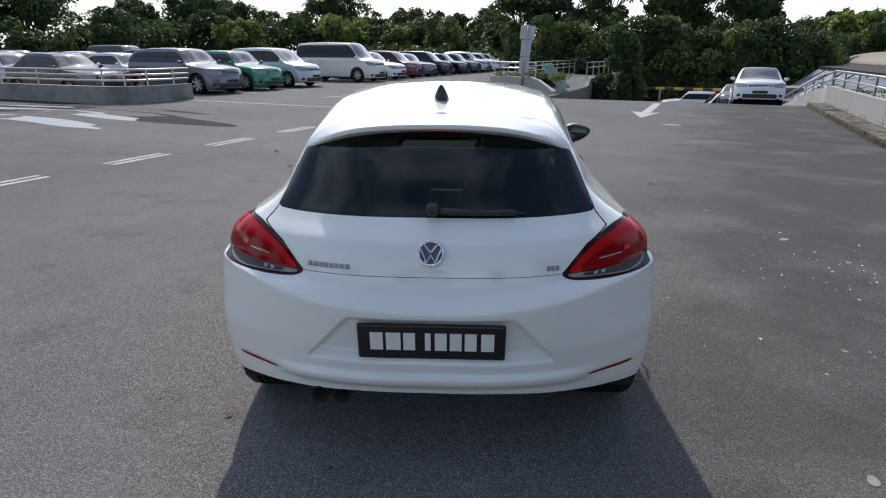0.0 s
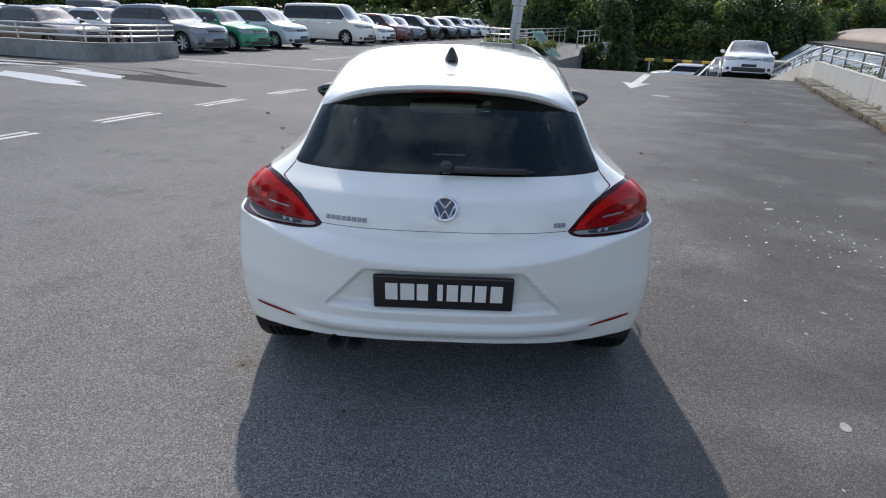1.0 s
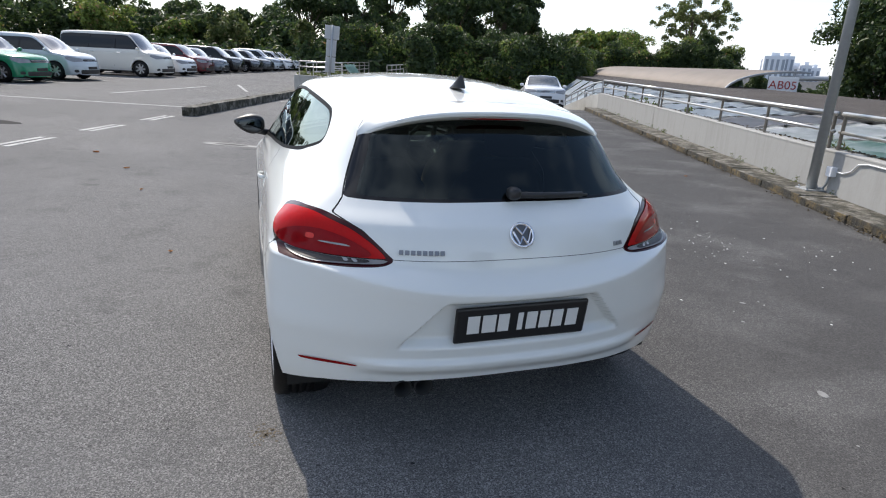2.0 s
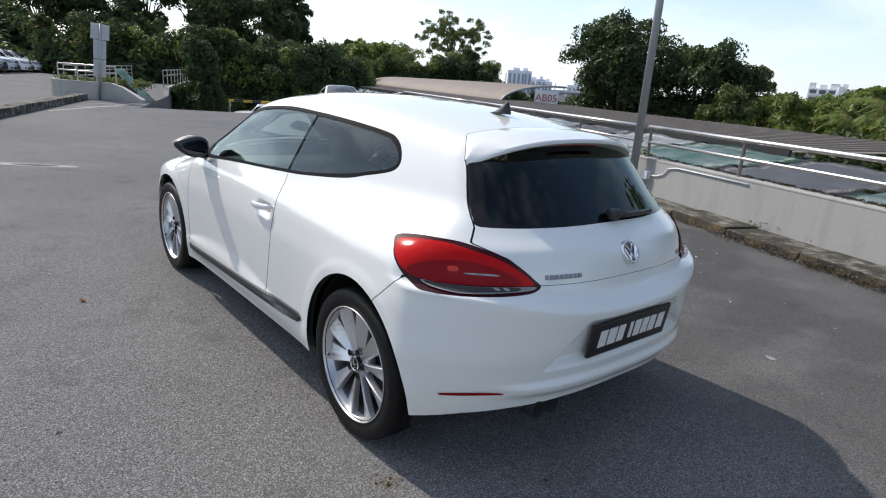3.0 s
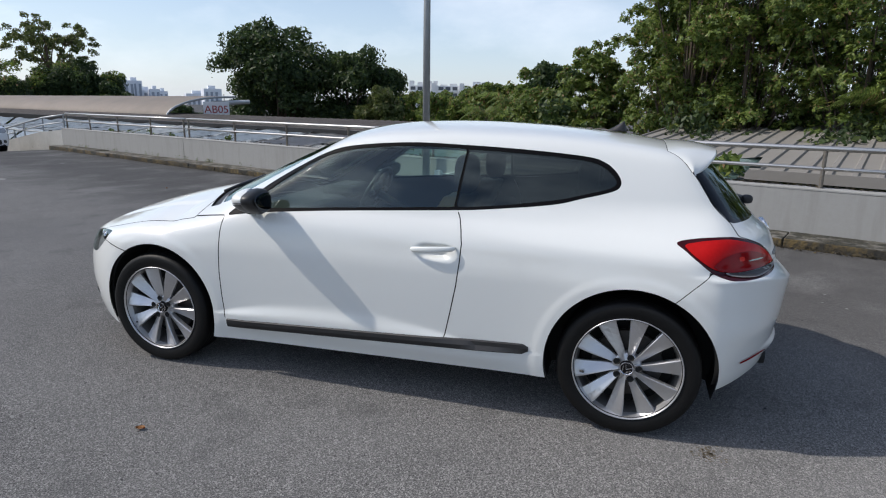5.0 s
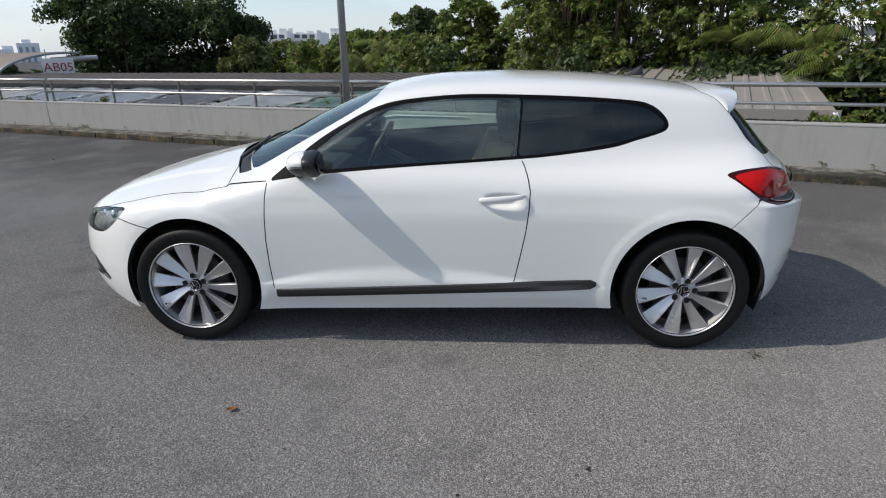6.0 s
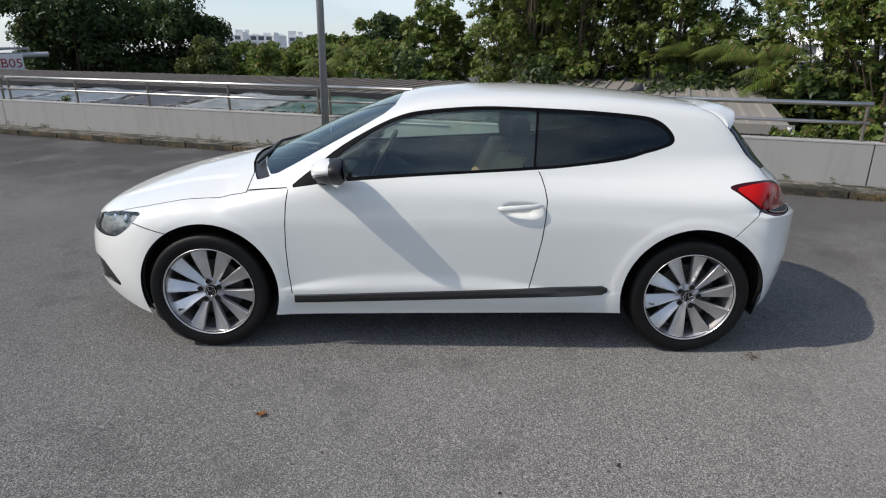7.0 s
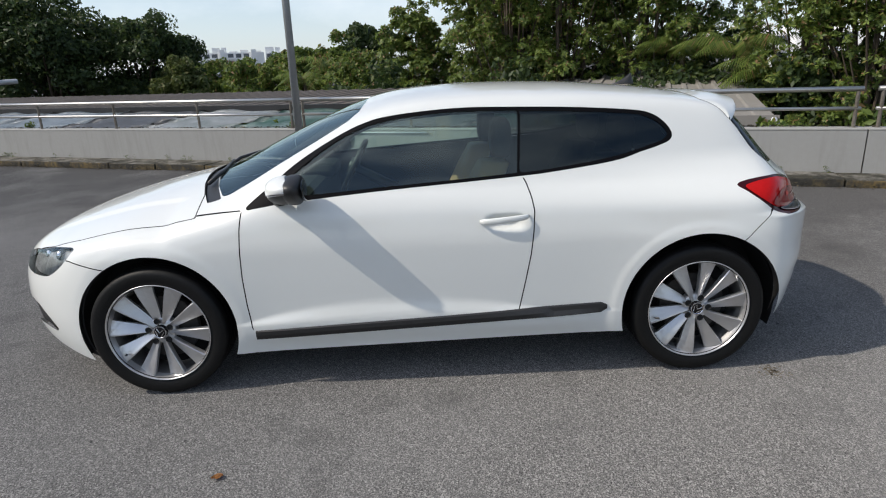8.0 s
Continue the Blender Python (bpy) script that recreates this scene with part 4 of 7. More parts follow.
TAIL_SMOKE = rounded([(39.0, 0.7900), (43, 0.7895), (50, 0.788), (56.5, 0.7905), (60.2, 0.7955), (58.8, 0.7845), (52, 0.7740), (45, 0.7745), (39.4, 0.7780)], 4)
STRIP = rounded([(41, 0.400), (48, 0.4015), (54.2, 0.395), (54.4, 0.389), (53.5, 0.386), (48, 0.3885), (41, 0.3925)], 4)
HEADLIGHT = rounded([(30, 0.655), (41, 0.680), (55.5, 0.722), (62, 0.734), (67.0, 0.737), (66.6, 0.712), (63.5, 0.660), (58.1, 0.606), (53, 0.591), (46, 0.590), (38, 0.602), (30, 0.62)])
REAR_EDGE = [(0.3, 1.262), (0.43, 1.245), (0.49, 1.215), (0.522, 1.185), (0.556, 1.11), (0.600, 1.0), (0.604, 0.983), (0.56, 0.977), (0.3, 0.978)]
REAR_GLASS = rounded([(0.0, 1.262)] + REAR_EDGE + [(0.0, 0.979)] + [(-x, z) for x, z in REAR_EDGE[::-1]], 5)
REAR_PANE = rounded([(0.0, 1.25), (0.30, 1.25), (0.42, 1.232), (0.476, 1.195), (0.512, 1.11), (0.556, 1.01), (0.556, 0.993), (0.50, 0.989), (0.0, 0.989), (-0.50, 0.989), (-0.556, 0.993), (-0.556, 1.01), (-0.512, 1.11), (-0.476, 1.195), (-0.42, 1.232), (-0.30, 1.25)], 5)
GATE_LINE = [(0.44, 1.272), (0.495, 1.216), (0.524, 1.188), (0.558, 1.11), (0.602, 1.003), (0.611, 0.976), (0.630, 0.953), (0.652, 0.93)]
HOOD_LINE = [(0.56, 1.985), (0.65, 1.885), (0.71, 1.775), (0.745, 1.62), (0.760, 1.45), (0.757, 1.27), (0.765, 1.074)]


def corner_patch(name, outline, side, material, parent, label, offset, ahead=-1, n=40, m=6, root=-1.2):
    """A thin lens laid on the body's corner: an outline in degrees and z."""
    lo, hi = outline[:, 0].min() + 0.05, outline[:, 0].max() - 0.05
    cols = np.linspace(lo, hi, n)
    grid = []
    for a in cols:
        cross = []
        for p, q in zip(outline, np.roll(outline, -1, 0)):
            if (p[0] <= a) != (q[0] <= a):
                cross.append(p[1] + (a - p[0]) / (q[0] - p[0]) * (q[1] - p[1]))
        z = np.linspace(min(cross), max(cross), m)
        grid.append(np.stack([0 * z + a, z], 1))
    g = np.concatenate(grid)
    way = np.stack([side * np.sin(np.radians(g[:, 0])), ahead * np.cos(np.radians(g[:, 0])), 0 * g[:, 0]], 1)
    start = np.stack([0 * g[:, 0], 0 * g[:, 0] + root, g[:, 1]], 1)
    a, b = np.zeros(len(g)), np.full(len(g), 1.4)
    for _ in range(34):
        mid = (a + b) / 2
        inside = COUPE(start + way * mid[:, None]) > 0
        a, b = np.where(inside, mid, a), np.where(inside, b, mid)
    p = start + way * a[:, None]
    nrm = shape_normals(COUPE, p)
    top = p + nrm * offset
    faces = []
    for i in range(n - 1):
        for k in range(m - 1):
            f = (i * m + k, i * m + k + 1, (i + 1) * m + k + 1, (i + 1) * m + k)
            faces.append(f if side * ahead > 0 else f[::-1])
    return raw(name, top, faces, material, parent, label, normals=nrm)


def windscreen_foot(x):
    return 1.115 - 0.32 * x * x


def build_coupe_skin():
    verts, faces = shape_mesh(COUPE, (-0.96, -2.16, 0.10), (0.96, 2.26, 1.50), 146, 226, 156, (-1.25, 1.45, 0.66))
    skin = Skin(verts, faces)

    def below(p):
        x, y = np.abs(p[:, 0]), p[:, 1]
        back = np.interp(x, [0, 0.3, 0.55, 0.70, 0.80, 0.9], [0.340, 0.337, 0.322, 0.305, 0.283, 0.260])
        front = np.interp(x, [0, 0.6, 0.8, 0.9], [0.19, 0.185, 0.17, 0.19])
        sill = np.interp(y, [-0.95, 0.9], [0.232, 0.190])
        return p[:, 2] - np.where(y < -1.29, back, np.where(y > 1.29, front, sill))

    skin.cut(below, "none")
    for _, yc, r in AXLES:
        skin.cut(lambda p: np.hypot(p[:, 1] - yc, p[:, 2] - 0.328) - r, "none")
    for side, tail in ((-1, "_l"), (1, "_r")):
        skin.cut(flank(WINDOW, side), "trim" + tail, ("body",))
        skin.cut(flank(DOOR_GLASS, side), "door_glass" + tail, ("trim" + tail,))
        skin.cut(flank(QUARTER_GLASS, side), "quarter_glass" + tail, ("trim" + tail,))
        skin.cut(flank(DOOR, side), "door" + tail, ("body",))
        skin.cut(flank(DOOR[:7], side, False, 0.0028), "door_seam_front" + tail, ("body", "door" + tail))
        skin.cut(flank(DOOR[7:16], side, False, 0.0028), "door_seam_back" + tail, ("body", "door" + tail))
        skin.cut(wrapped(rear_angle, TAIL_LIGHT, side, -1), "tail" + tail, ("body",))
        skin.cut(wrapped(front_angle, HEADLIGHT, side, 1), "head" + tail, ("body",))
        fender = [(1.30, 0.842), (1.08, 0.855), (0.95, 0.872), (0.842, 0.885), (0.842, 0.60), (1.30, 0.60)]
        skin.cut(lambda p: np.maximum(flank(fender, side)(p), p[:, 1] - 1.075), "body", ("body",))
        skin.cut(flank(fender[1:4], side, False, 0.0025), "fender_seam" + tail, ("body",))
        skin.cut(wrapped(front_angle, [(34, 0.450), (43, 0.450), (48.3, 0.434), (53, 0.382), (56.5, 0.330), (55.5, 0.312), (48, 0.325), (36, 0.325)], side, 1), "side_grille" + tail, ("body",))
    # windscreen, cowl and bonnet
    screen = [(0.0, 0.285), (0.30, 0.290), (0.46, 0.31), (0.525, 0.36), (0.55, 0.45), (0.597, 0.65), (0.640, 0.86), (0.655, 0.94), (0.64, 0.975)]
    screen = screen + [(x, float(windscreen_foot(x))) for x in (0.5, 0.3, 0.0)]
    screen = np.array(screen + [(-x, y) for x, y in screen[1:-1][::-1]])
    skin.cut(lambda p: np.maximum(outline_distance(p[:, :2], screen), 0.9 - p[:, 2]), "windscreen", ("body",))
    skin.cut(lambda p: np.maximum(np.maximum(np.abs(p[:, 1] - windscreen_foot(p[:, 0]) - 0.035) - 0.035, np.abs(p[:, 0]) - 0.66), 0.8 - p[:, 2]), "cowl", ("body",))
    half = [(0.0, 1.19)] + [(x, float(windscreen_foot(x)) + 0.073) for x in (0.2, 0.4, 0.56)] + HOOD_LINE[::-1] + [(0.45, 2.04), (0.2, 2.075), (0.0, 2.08)]
    hood = np.array(half + [(-x, y) for x, y in half[1:-1][::-1]])
    skin.cut(lambda p: np.maximum(outline_distance(p[:, :2], hood), 0.6 - p[:, 2]), "hood", ("body",))
    skin.cut(lambda p: np.maximum(np.abs(outline_distance(p[:, :2], hood)) - 0.003, 0.6 - p[:, 2]), "hood_seam", ("body", "hood"))
    # grilles
    skin.cut(lambda p: np.maximum(outline_distance(p[:, ::2], rounded([(-0.42, 0.655), (0.42, 0.655), (0.38, 0.60), (-0.38, 0.60)], 3)), -p[:, 1]), "grille", ("body",))
    skin.cut(lambda p: np.maximum(outline_distance(p[:, ::2], rounded([(-0.46, 0.42), (0.46, 0.42), (0.50, 0.28), (-0.50, 0.28)], 3)), -p[:, 1]), "grille", ("body",))
    # tailgate
    skin.cut(lambda p: np.maximum(outline_distance(p[:, ::2], REAR_GLASS), p[:, 1] + 1.4), "rear_rim", ("body",))
    skin.cut(lambda p: np.maximum(outline_distance(p[:, ::2], REAR_PANE), p[:, 1] + 1.4), "rear_pane", ("rear_rim",))
    gate = GATE_LINE + [(0.56, 0.885), (0.50, 0.83), (0.465, 0.797), (0.30, 0.796), (0.0, 0.796)]
    gate = np.array(gate + [(-x, z) for x, z in gate[:-1][::-1]])
    skin.cut(lambda p: np.maximum(outline_distance(p[:, ::2], gate), p[:, 1] + 1.35), "tailgate", ("body",))
    skin.cut(lambda p: np.maximum(np.abs(outline_distance(p[:, ::2], gate)) - np.where(p[:, 2] > 0.83, 0.0022, 0.0010), p[:, 1] + 1.35), "seam", ("body", "tailgate"))
    # bumpers
    rear_edge = lambda p: np.maximum(p[:, 2] - 0.80, p[:, 1] + np.interp(p[:, 2], [0.2, 0.66, 0.79], [1.50, 1.455, 1.59]))
    front_edge = lambda p: np.maximum(p[:, 2] - 0.684 + 0.22 * np.clip(1.66 - p[:, 1], 0, 1), 1.40 - p[:, 1])
    for edge, name in ((rear_edge, "rear_bumper"), (front_edge, "front_bumper")):
        skin.cut(edge, name, ("body",))
        for side, tail in ((-1, "_l"), (1, "_r")):
            skin.cut(lambda p: np.maximum(np.abs(edge(p)) - 0.0026, 0.58 - side * p[:, 0]), name + "_seam" + tail, ("body", name))
    return skin


def solid_grid(rows, closed_ends=True):
    """Faces of a closed tube of equal rows of points."""
    n = len(rows[0])
    verts = [p for r in rows for p in r]
    faces = [(a * n + k, a * n + (k + 1) % n, (a + 1) * n + (k + 1) % n, (a + 1) * n + k) for a in range(len(rows) - 1) for k in range(n)]
    if closed_ends:
        faces += [tuple(range(n))[::-1], tuple((len(rows) - 1) * n + k for k in range(n))]
    return verts, faces


def ball(c, r, power=2.4, n=20, m=14):
    """A rounded box."""
    def sp(v):
        return math.copysign(abs(v) ** (2 / power), v)
    rows = []
    for j in range(m + 1):
        b = -math.pi / 2 + math.pi * j / m
        rows.append([(c[0] + r[0] * sp(math.cos(b)) * sp(math.cos(t)), c[1] + r[1] * sp(math.cos(b)) * sp(math.sin(t)), c[2] + r[2] * sp(math.sin(b))) for t in [2 * math.pi * k / n for k in range(n)]])
    return solid_grid(rows)


def build_spoiler(car):
    xs = np.linspace(-0.528, 0.528, 57)

    def roof(x, y):
        t = np.linspace(0.95, 1.45, 4001)
        inside = COUPE(np.stack([0 * t + x, 0 * t + y, t], 1)) > 0
        return t[inside].max() if inside.any() else 1.2

    rows = []
    for x in xs:
        yt, zt = -1.640 + 1.6 * x**4, 1.288 - 0.12 * x * x - 0.90 * x**4
        y0 = -1.40 - 1.15 * max(0.0, abs(x) - 0.432)
        yt = min(yt, y0 - 0.006)
        z0 = roof(x, y0) + 0.002
        edge = float(softstep(abs(x), 0.42, 0.528))
        top = []
        for b in np.linspace(0, 1, 12):
            y = y0 + (yt - y0) * b
            ease = 0.35 * math.sin(math.pi * b) * 0.03
            top.append((x, y, z0 + (zt - z0) * b + ease))
        tip = [(x, yt - 0.004, zt - 0.006), (x, yt - 0.002, zt - 0.016), (x, yt + 0.012, zt - 0.024)]
        low = [(x, yt + (min(-1.47, y0 - 0.02) - yt) * b, zt - 0.024 - (0.035 + 0.012 * edge) * b) for b in (0.35, 0.7, 1.0)]
        rows.append(top + tip + low + [(x, y0 - 0.02, z0 - 0.05)])
    verts, faces = solid_grid(rows)
    spoiler = raw("spoiler", verts, faces, PAINT_WHITE, car)
    spoiler.data.set_sharp_from_angle(angle=radians(30))
    line = [(x, -1.396 - 1.15 * max(0.0, abs(x) - 0.430)) for x in np.linspace(-0.526, 0.526, 75)]
    bm = pipe(bmesh.new(), [(x, y, roof(x, y) - 0.0004) for x, y in line], 0.0018, 6)
    part("spoiler_seam", bm, SEAM, car, "thin dark seam ahead of the spoiler", True)
    bm = bmesh.new()
    box(bm, (-0.15, -1.618, 1.256), (0.15, -1.600, 1.270), 0.004)
    part("brake_light_strip", bm, RED_DEEP, car, "dark red high brake light under the spoiler")


def build_wheel(name, car, x, y, side, turn):
    """A ten-spoke alloy wheel; side -1 is the coupe's left."""
    hub = new(name)
    hub.parent = car
    hub.matrix_basis = pose(x, y, 0.322) @ pose(0, 0, 0, turn, 0, 0) @ Matrix.Diagonal((1, 1.015, 1.015, 1)) @ (pose(0, 0, 0) if side > 0 else pose(0, 0, 0, 0, 0, 180))
    tyre = [(0.236, -0.100), (0.262, -0.112), (0.290, -0.116), (0.305, -0.110), (0.314, -0.095), (0.317, -0.06)]
    for g in (-0.045, -0.015, 0.015, 0.045):
        tyre += [(0.317, g - 0.006), (0.310, g - 0.004), (0.310, g + 0.004), (0.317, g + 0.006)]
    tyre += [(0.317, 0.06), (0.314, 0.095), (0.305, 0.110), (0.290, 0.116), (0.262, 0.112), (0.240, 0.106), (0.232, 0.100)]
    part("tyre", lathe(bmesh.new(), tyre, 72), RUBBER, hub, "black low-profile tyre", True)
    rim = [(0.240, 0.104), (0.242, 0.109), (0.2395, 0.112), (0.2365, 0.110), (0.2345, 0.098), (0.229, 0.084), (0.224, 0.070)]
    barrel = [(0.224, 0.070), (0.218, 0.05), (0.214, 0.0), (0.222, -0.09), (0.236, -0.10)]
    part("barrel", lathe(bmesh.new(), barrel, 48), BARREL, hub, "inside of the rim, toned down for shade", True)
    part("rim", lathe(bmesh.new(), rim, 72), ALLOY, hub, "silver alloy rim", True)
    bm = bmesh.new()
    lathe(bm, [(0.0, 0.02), (0.155, 0.02), (0.158, 0.014), (0.158, -0.005), (0.0, -0.005)], 48)
    part("brake_disc", bm, STEEL_DARK, hub)
    bm = bmesh.new()
    lathe(bm, [(0.0, -0.03), (0.212, -0.03), (0.212, -0.04), (0.0, -0.04)], 32)
    part("backing", bm, SEAM, hub)
    for k in range(10):
        # A broad spoke with a raised edge and a face that falls away to the other side.
        rows = []
        for t in np.linspace(0, 1, 8):
            r = 0.036 + 0.198 * t
            half = 0.0115 + 0.0290 * t**1.1
            lean = 0.22 * t - 0.13 * t * t
            face = 0.080 + 0.016 * math.sin(t * math.pi * 0.6)
            dip = 0.004 + 0.021 * math.sin(math.pi * (0.15 + 0.6 * t))
            ring = []
            for w, h in ((-1, -dip), (0.0, -dip * 0.42), (0.72, -0.001), (0.9, 0.0), (1.0, -0.004), (1.0, -0.030), (0.0, -0.042), (-1.0, -dip - 0.014)):
                a = 2 * math.pi * k / 10 + lean + w * half / r
                ring.append((face + h, r * math.cos(a), r * math.sin(a)))
            rows.append(ring)
        verts, faces = solid_grid(rows)
        raw("spoke", verts, faces, ALLOY, hub, smooth=False)
    bm = bmesh.new()
    lathe(bm, [(0.0, 0.075), (0.060, 0.072), (0.066, 0.066), (0.066, 0.03)], 40)
    part("hub", bm, ALLOY, hub, smooth=True)
    bm = bmesh.new()
    lathe(bm, [(0.0, 0.094), (0.026, 0.094), (0.031, 0.090), (0.032, 0.072)], 32)
    part("centre_cap", bm, GLOSS_BLACK, hub, "black centre cap with a chrome emblem", True)
    bm = bmesh.new()
    lathe(bm, [(0.0255, 0.0945), (0.0275, 0.0965), (0.030, 0.0965), (0.031, 0.093)], 32)
    for a, b in (((-0.016, 0.016), (0.0, -0.004)), ((0.0, -0.004), (0.016, 0.016)), ((-0.02, 0.004), (-0.008, -0.02)), ((0.02, 0.004), (0.008, -0.02))):
        tube(bm, (0.095, a[0], a[1]), (0.095, b[0], b[1]), 0.0022, 6)
    part("emblem", bm, CHROME, hub)
    for k in range(5):
        a = 2 * math.pi * (k + 0.5) / 5
        bm = bmesh.new()
        lathe(bm, [(0.0, 0.068), (0.010, 0.068), (0.012, 0.072), (0.014, 0.074), (0.016, 0.073)], 12, Matrix.Translation((0.017, 0.053 * math.cos(a), 0.053 * math.sin(a))))
        part("bolt_hole", bm, SEAM, hub)
    bm = bmesh.new()
    tube(bm, (0.100, 0.205 * math.cos(3.9), 0.205 * math.sin(3.9)), (0.112, 0.19 * math.cos(3.9), 0.19 * math.sin(3.9)), 0.005, 8)
    part("valve", bm, BLACK, hub)
    return hub


def seat(car, x, y, tan=True):
    s = new("seat")
    s.parent = car
    s.matrix_basis = pose(x, y, 0)
    mat = LEATHER if tan else LINER
    v, f = ball((0, 0.05, 0.47), (0.25, 0.26, 0.10), 3.2)
    raw("cushion", v, f, mat, s)
    rows = []
    for t in np.linspace(0, 1, 12):
        w = 0.235 + 0.03 * math.sin(math.pi * t) - 0.10 * max(0, t - 0.7) / 0.3
        cy, cz = -0.20 - 0.24 * t, 0.50 + 0.50 * t
        rows.append([(w * math.copysign(abs(math.cos(a)) ** 0.6, math.cos(a)), cy + (0.065 + 0.03 * abs(math.cos(a))) * math.copysign(abs(math.sin(a)) ** 0.7, math.sin(a)), cz) for a in [2 * math.pi * k / 20 for k in range(20)]])
    v, f = solid_grid(rows)
    raw("backrest", v, f, mat, s)
    v, f = ball((0, -0.475, 1.12), (0.135, 0.055, 0.105), 3.0)
    raw("headrest", v, f, mat if not tan else LINER, s)
    return s


def build_coupe():
    car = thing("car", Matrix(), "white two-door hatchback coupe parked on the asphalt", "car")
    skin = build_coupe_skin()
    body = skin_part(skin, COUPE, ("body",), "body", PAINT_WHITE, car)
    skin_part(skin, COUPE, ("rear_bumper",), "rear_bumper", PAINT_WHITE, car)
    skin_part(skin, COUPE, ("front_bumper",), "front_bumper", PAINT_WHITE, car)
    skin_part(skin, COUPE, ("hood",), "hood", PAINT_WHITE, car)
    gate = skin_part(skin, COUPE, ("tailgate",), "tailgate", PAINT_WHITE, car)
    for gap in ("seam", "hood_seam"):
        skin_part(skin, COUPE, (gap,), "panel_gap", SEAM, car, "dark gap between body panels", -0.004)
    skin_part(skin, COUPE, ("windscreen",), "windscreen", GLASS, car, "clear windscreen", -0.003)
    skin_part(skin, COUPE, ("cowl",), "cowl", BLACK, car, "black plastic cowl", -0.012)
    skin_part(skin, COUPE, ("grille",), "grille", BLACK, car, "black front grille", -0.015)
    skin_part(skin, COUPE, ("rear_rim",), "rear_window_edge", GLOSS_BLACK, gate, "black edge of the rear window")
    skin_part(skin, COUPE, ("rear_pane",), "rear_window", DARK_PANE, gate, "dark tinted rear window")
    for tail, side in (("_l", -1), ("_r", 1)):
        door = skin_part(skin, COUPE, ("door" + tail,), "door", PAINT_WHITE, car)
        for gap in ("door_seam_front", "door_seam_back", "fender_seam", "rear_bumper_seam", "front_bumper_seam"):
            skin_part(skin, COUPE, (gap + tail,), "panel_gap", SEAM, car, "dark gap between body panels", -0.004)
        skin_part(skin, COUPE, ("trim" + tail,), "window_trim", TRIM, car, "black window surround", -0.002)
        skin_part(skin, COUPE, ("door_glass" + tail,), "door_window", GLASS, door, "clear side window", -0.006)
        skin_part(skin, COUPE, ("quarter_glass" + tail,), "quarter_window", TINTED, car, "dark tinted rear side window", -0.005)
        lamp_part = skin_part(skin, COUPE, ("tail" + tail,), "tail_light", RED_DARK, car, "red wraparound tail light with a dark rim", 0.001)
        corner_patch("red_lens", TAIL_RED, side, RED_LENS, lamp_part, "bright red lens", 0.005)
        corner_patch("inner_lens", TAIL_BLADE, side, RED_DEEP, lamp_part, "deep red inner lens", 0.008)
        corner_patch("light_bar", TAIL_BAR, side, CLEAR_LENS, lamp_part, "pale bar in the lens", 0.011, m=3)
        corner_patch("band_edge", TAIL_BAND, side, BAND_EDGE, lamp_part, "bright edge of the lower band", 0.006, m=3)
        corner_patch("clear_band", TAIL_SMOKE, side, GREY_LENS, lamp_part, "grey clear lower band", 0.009, m=3)
        corner_patch("bulb_seat", TAIL_BULB, side, RED_BRIGHT, lamp_part, "small bright red reflector in the lens", 0.010, m=3)
        for outline in TAIL_BLOCKS:
            corner_patch("reflector_block", outline, side, CLEAR_LENS, lamp_part, "pale reflector block in the lower band", 0.011, n=10, m=3)
        corner_patch("reflector", STRIP, side, RED_DEEP, car, "thin red reflector strip", 0.003, m=3)
        head = skin_part(skin, COUPE, ("head" + tail,), "headlight", CLEAR, car, "clear headlight")
        skin_part(skin, COUPE, ("head" + tail,), "reflector_bowl", LAMP_BACK, head, "", -0.030)
        for hx, hy, hz, hr in ((0.64, 1.835, 0.675, 0.036), (0.735, 1.735, 0.690, 0.030)):
            v, f = ball((side * hx, hy, hz), (hr, hr * 0.8, hr), 2.0, 16, 10)
            raw("lamp_bowl", v, f, CHROME, head)
        skin_part(skin, COUPE, ("side_grille" + tail,), "side_grille", BLACK, car, "", -0.015)
        # rubbing strip along the sill
        rows = []
        for y in np.linspace(0.83, -0.84, 60):
            zc = 0.292 + (0.83 - y) / 1.67 * 0.073
            half = 0.0245 * min(1.0, (y + 0.842) / 0.02 + 0.35)
            ring = []
            for w, h in ((1, 0.0), (1, 0.007), (0.8, 0.011), (0.0, 0.013), (-0.8, 0.010), (-1, 0.006), (-1, 0.0)):
                z = zc + w * half
                x = COUPE.wide(y, z) + h - 0.001
                ring.append((side * x, y, z))
            rows.append(ring)
        v, f = solid_grid(rows)
        raw("sill_strip", v, f, BLACK, car, "black rubbing strip along the sill", smooth=False)
        # handle
        rows = []
        for t in np.linspace(0, 1, 18):
            y = -0.243 - 0.228 * t
            z = 0.800 + 0.018 * t
            out = 0.004 + 0.028 * math.sin(math.pi * min(1, max(0, t * 1.0))) ** 0.45
            h = 0.0155 * (0.5 + 0.5 * math.sin(math.pi * (0.08 + 0.84 * t)) ** 0.5) if 0 < t < 1 else 0.006
            w0 = COUPE.wide(y, z)
            rows.append([(side * (w0 + out + 0.007 * math.cos(a)), y, z + h * math.sin(a)) for a in [2 * math.pi * k / 12 for k in range(12)]])
        v, f = solid_grid(rows)
        raw("handle", v, f, PAINT_WHITE, door, "white door handle")
        # mirror
        mirror = new("door_mirror")
        mirror.parent = door
        cx, cy = side * 0.918, 0.605

        def swept(points):
            """Draws the outer end of the mirror up to a point."""
            out = []
            for px, py, pz in points:
                f = min(1.0, max(0.0, (abs(px) - abs(cx) + 0.02) / 0.115))
                ztop = 1.050 - 0.016 * f
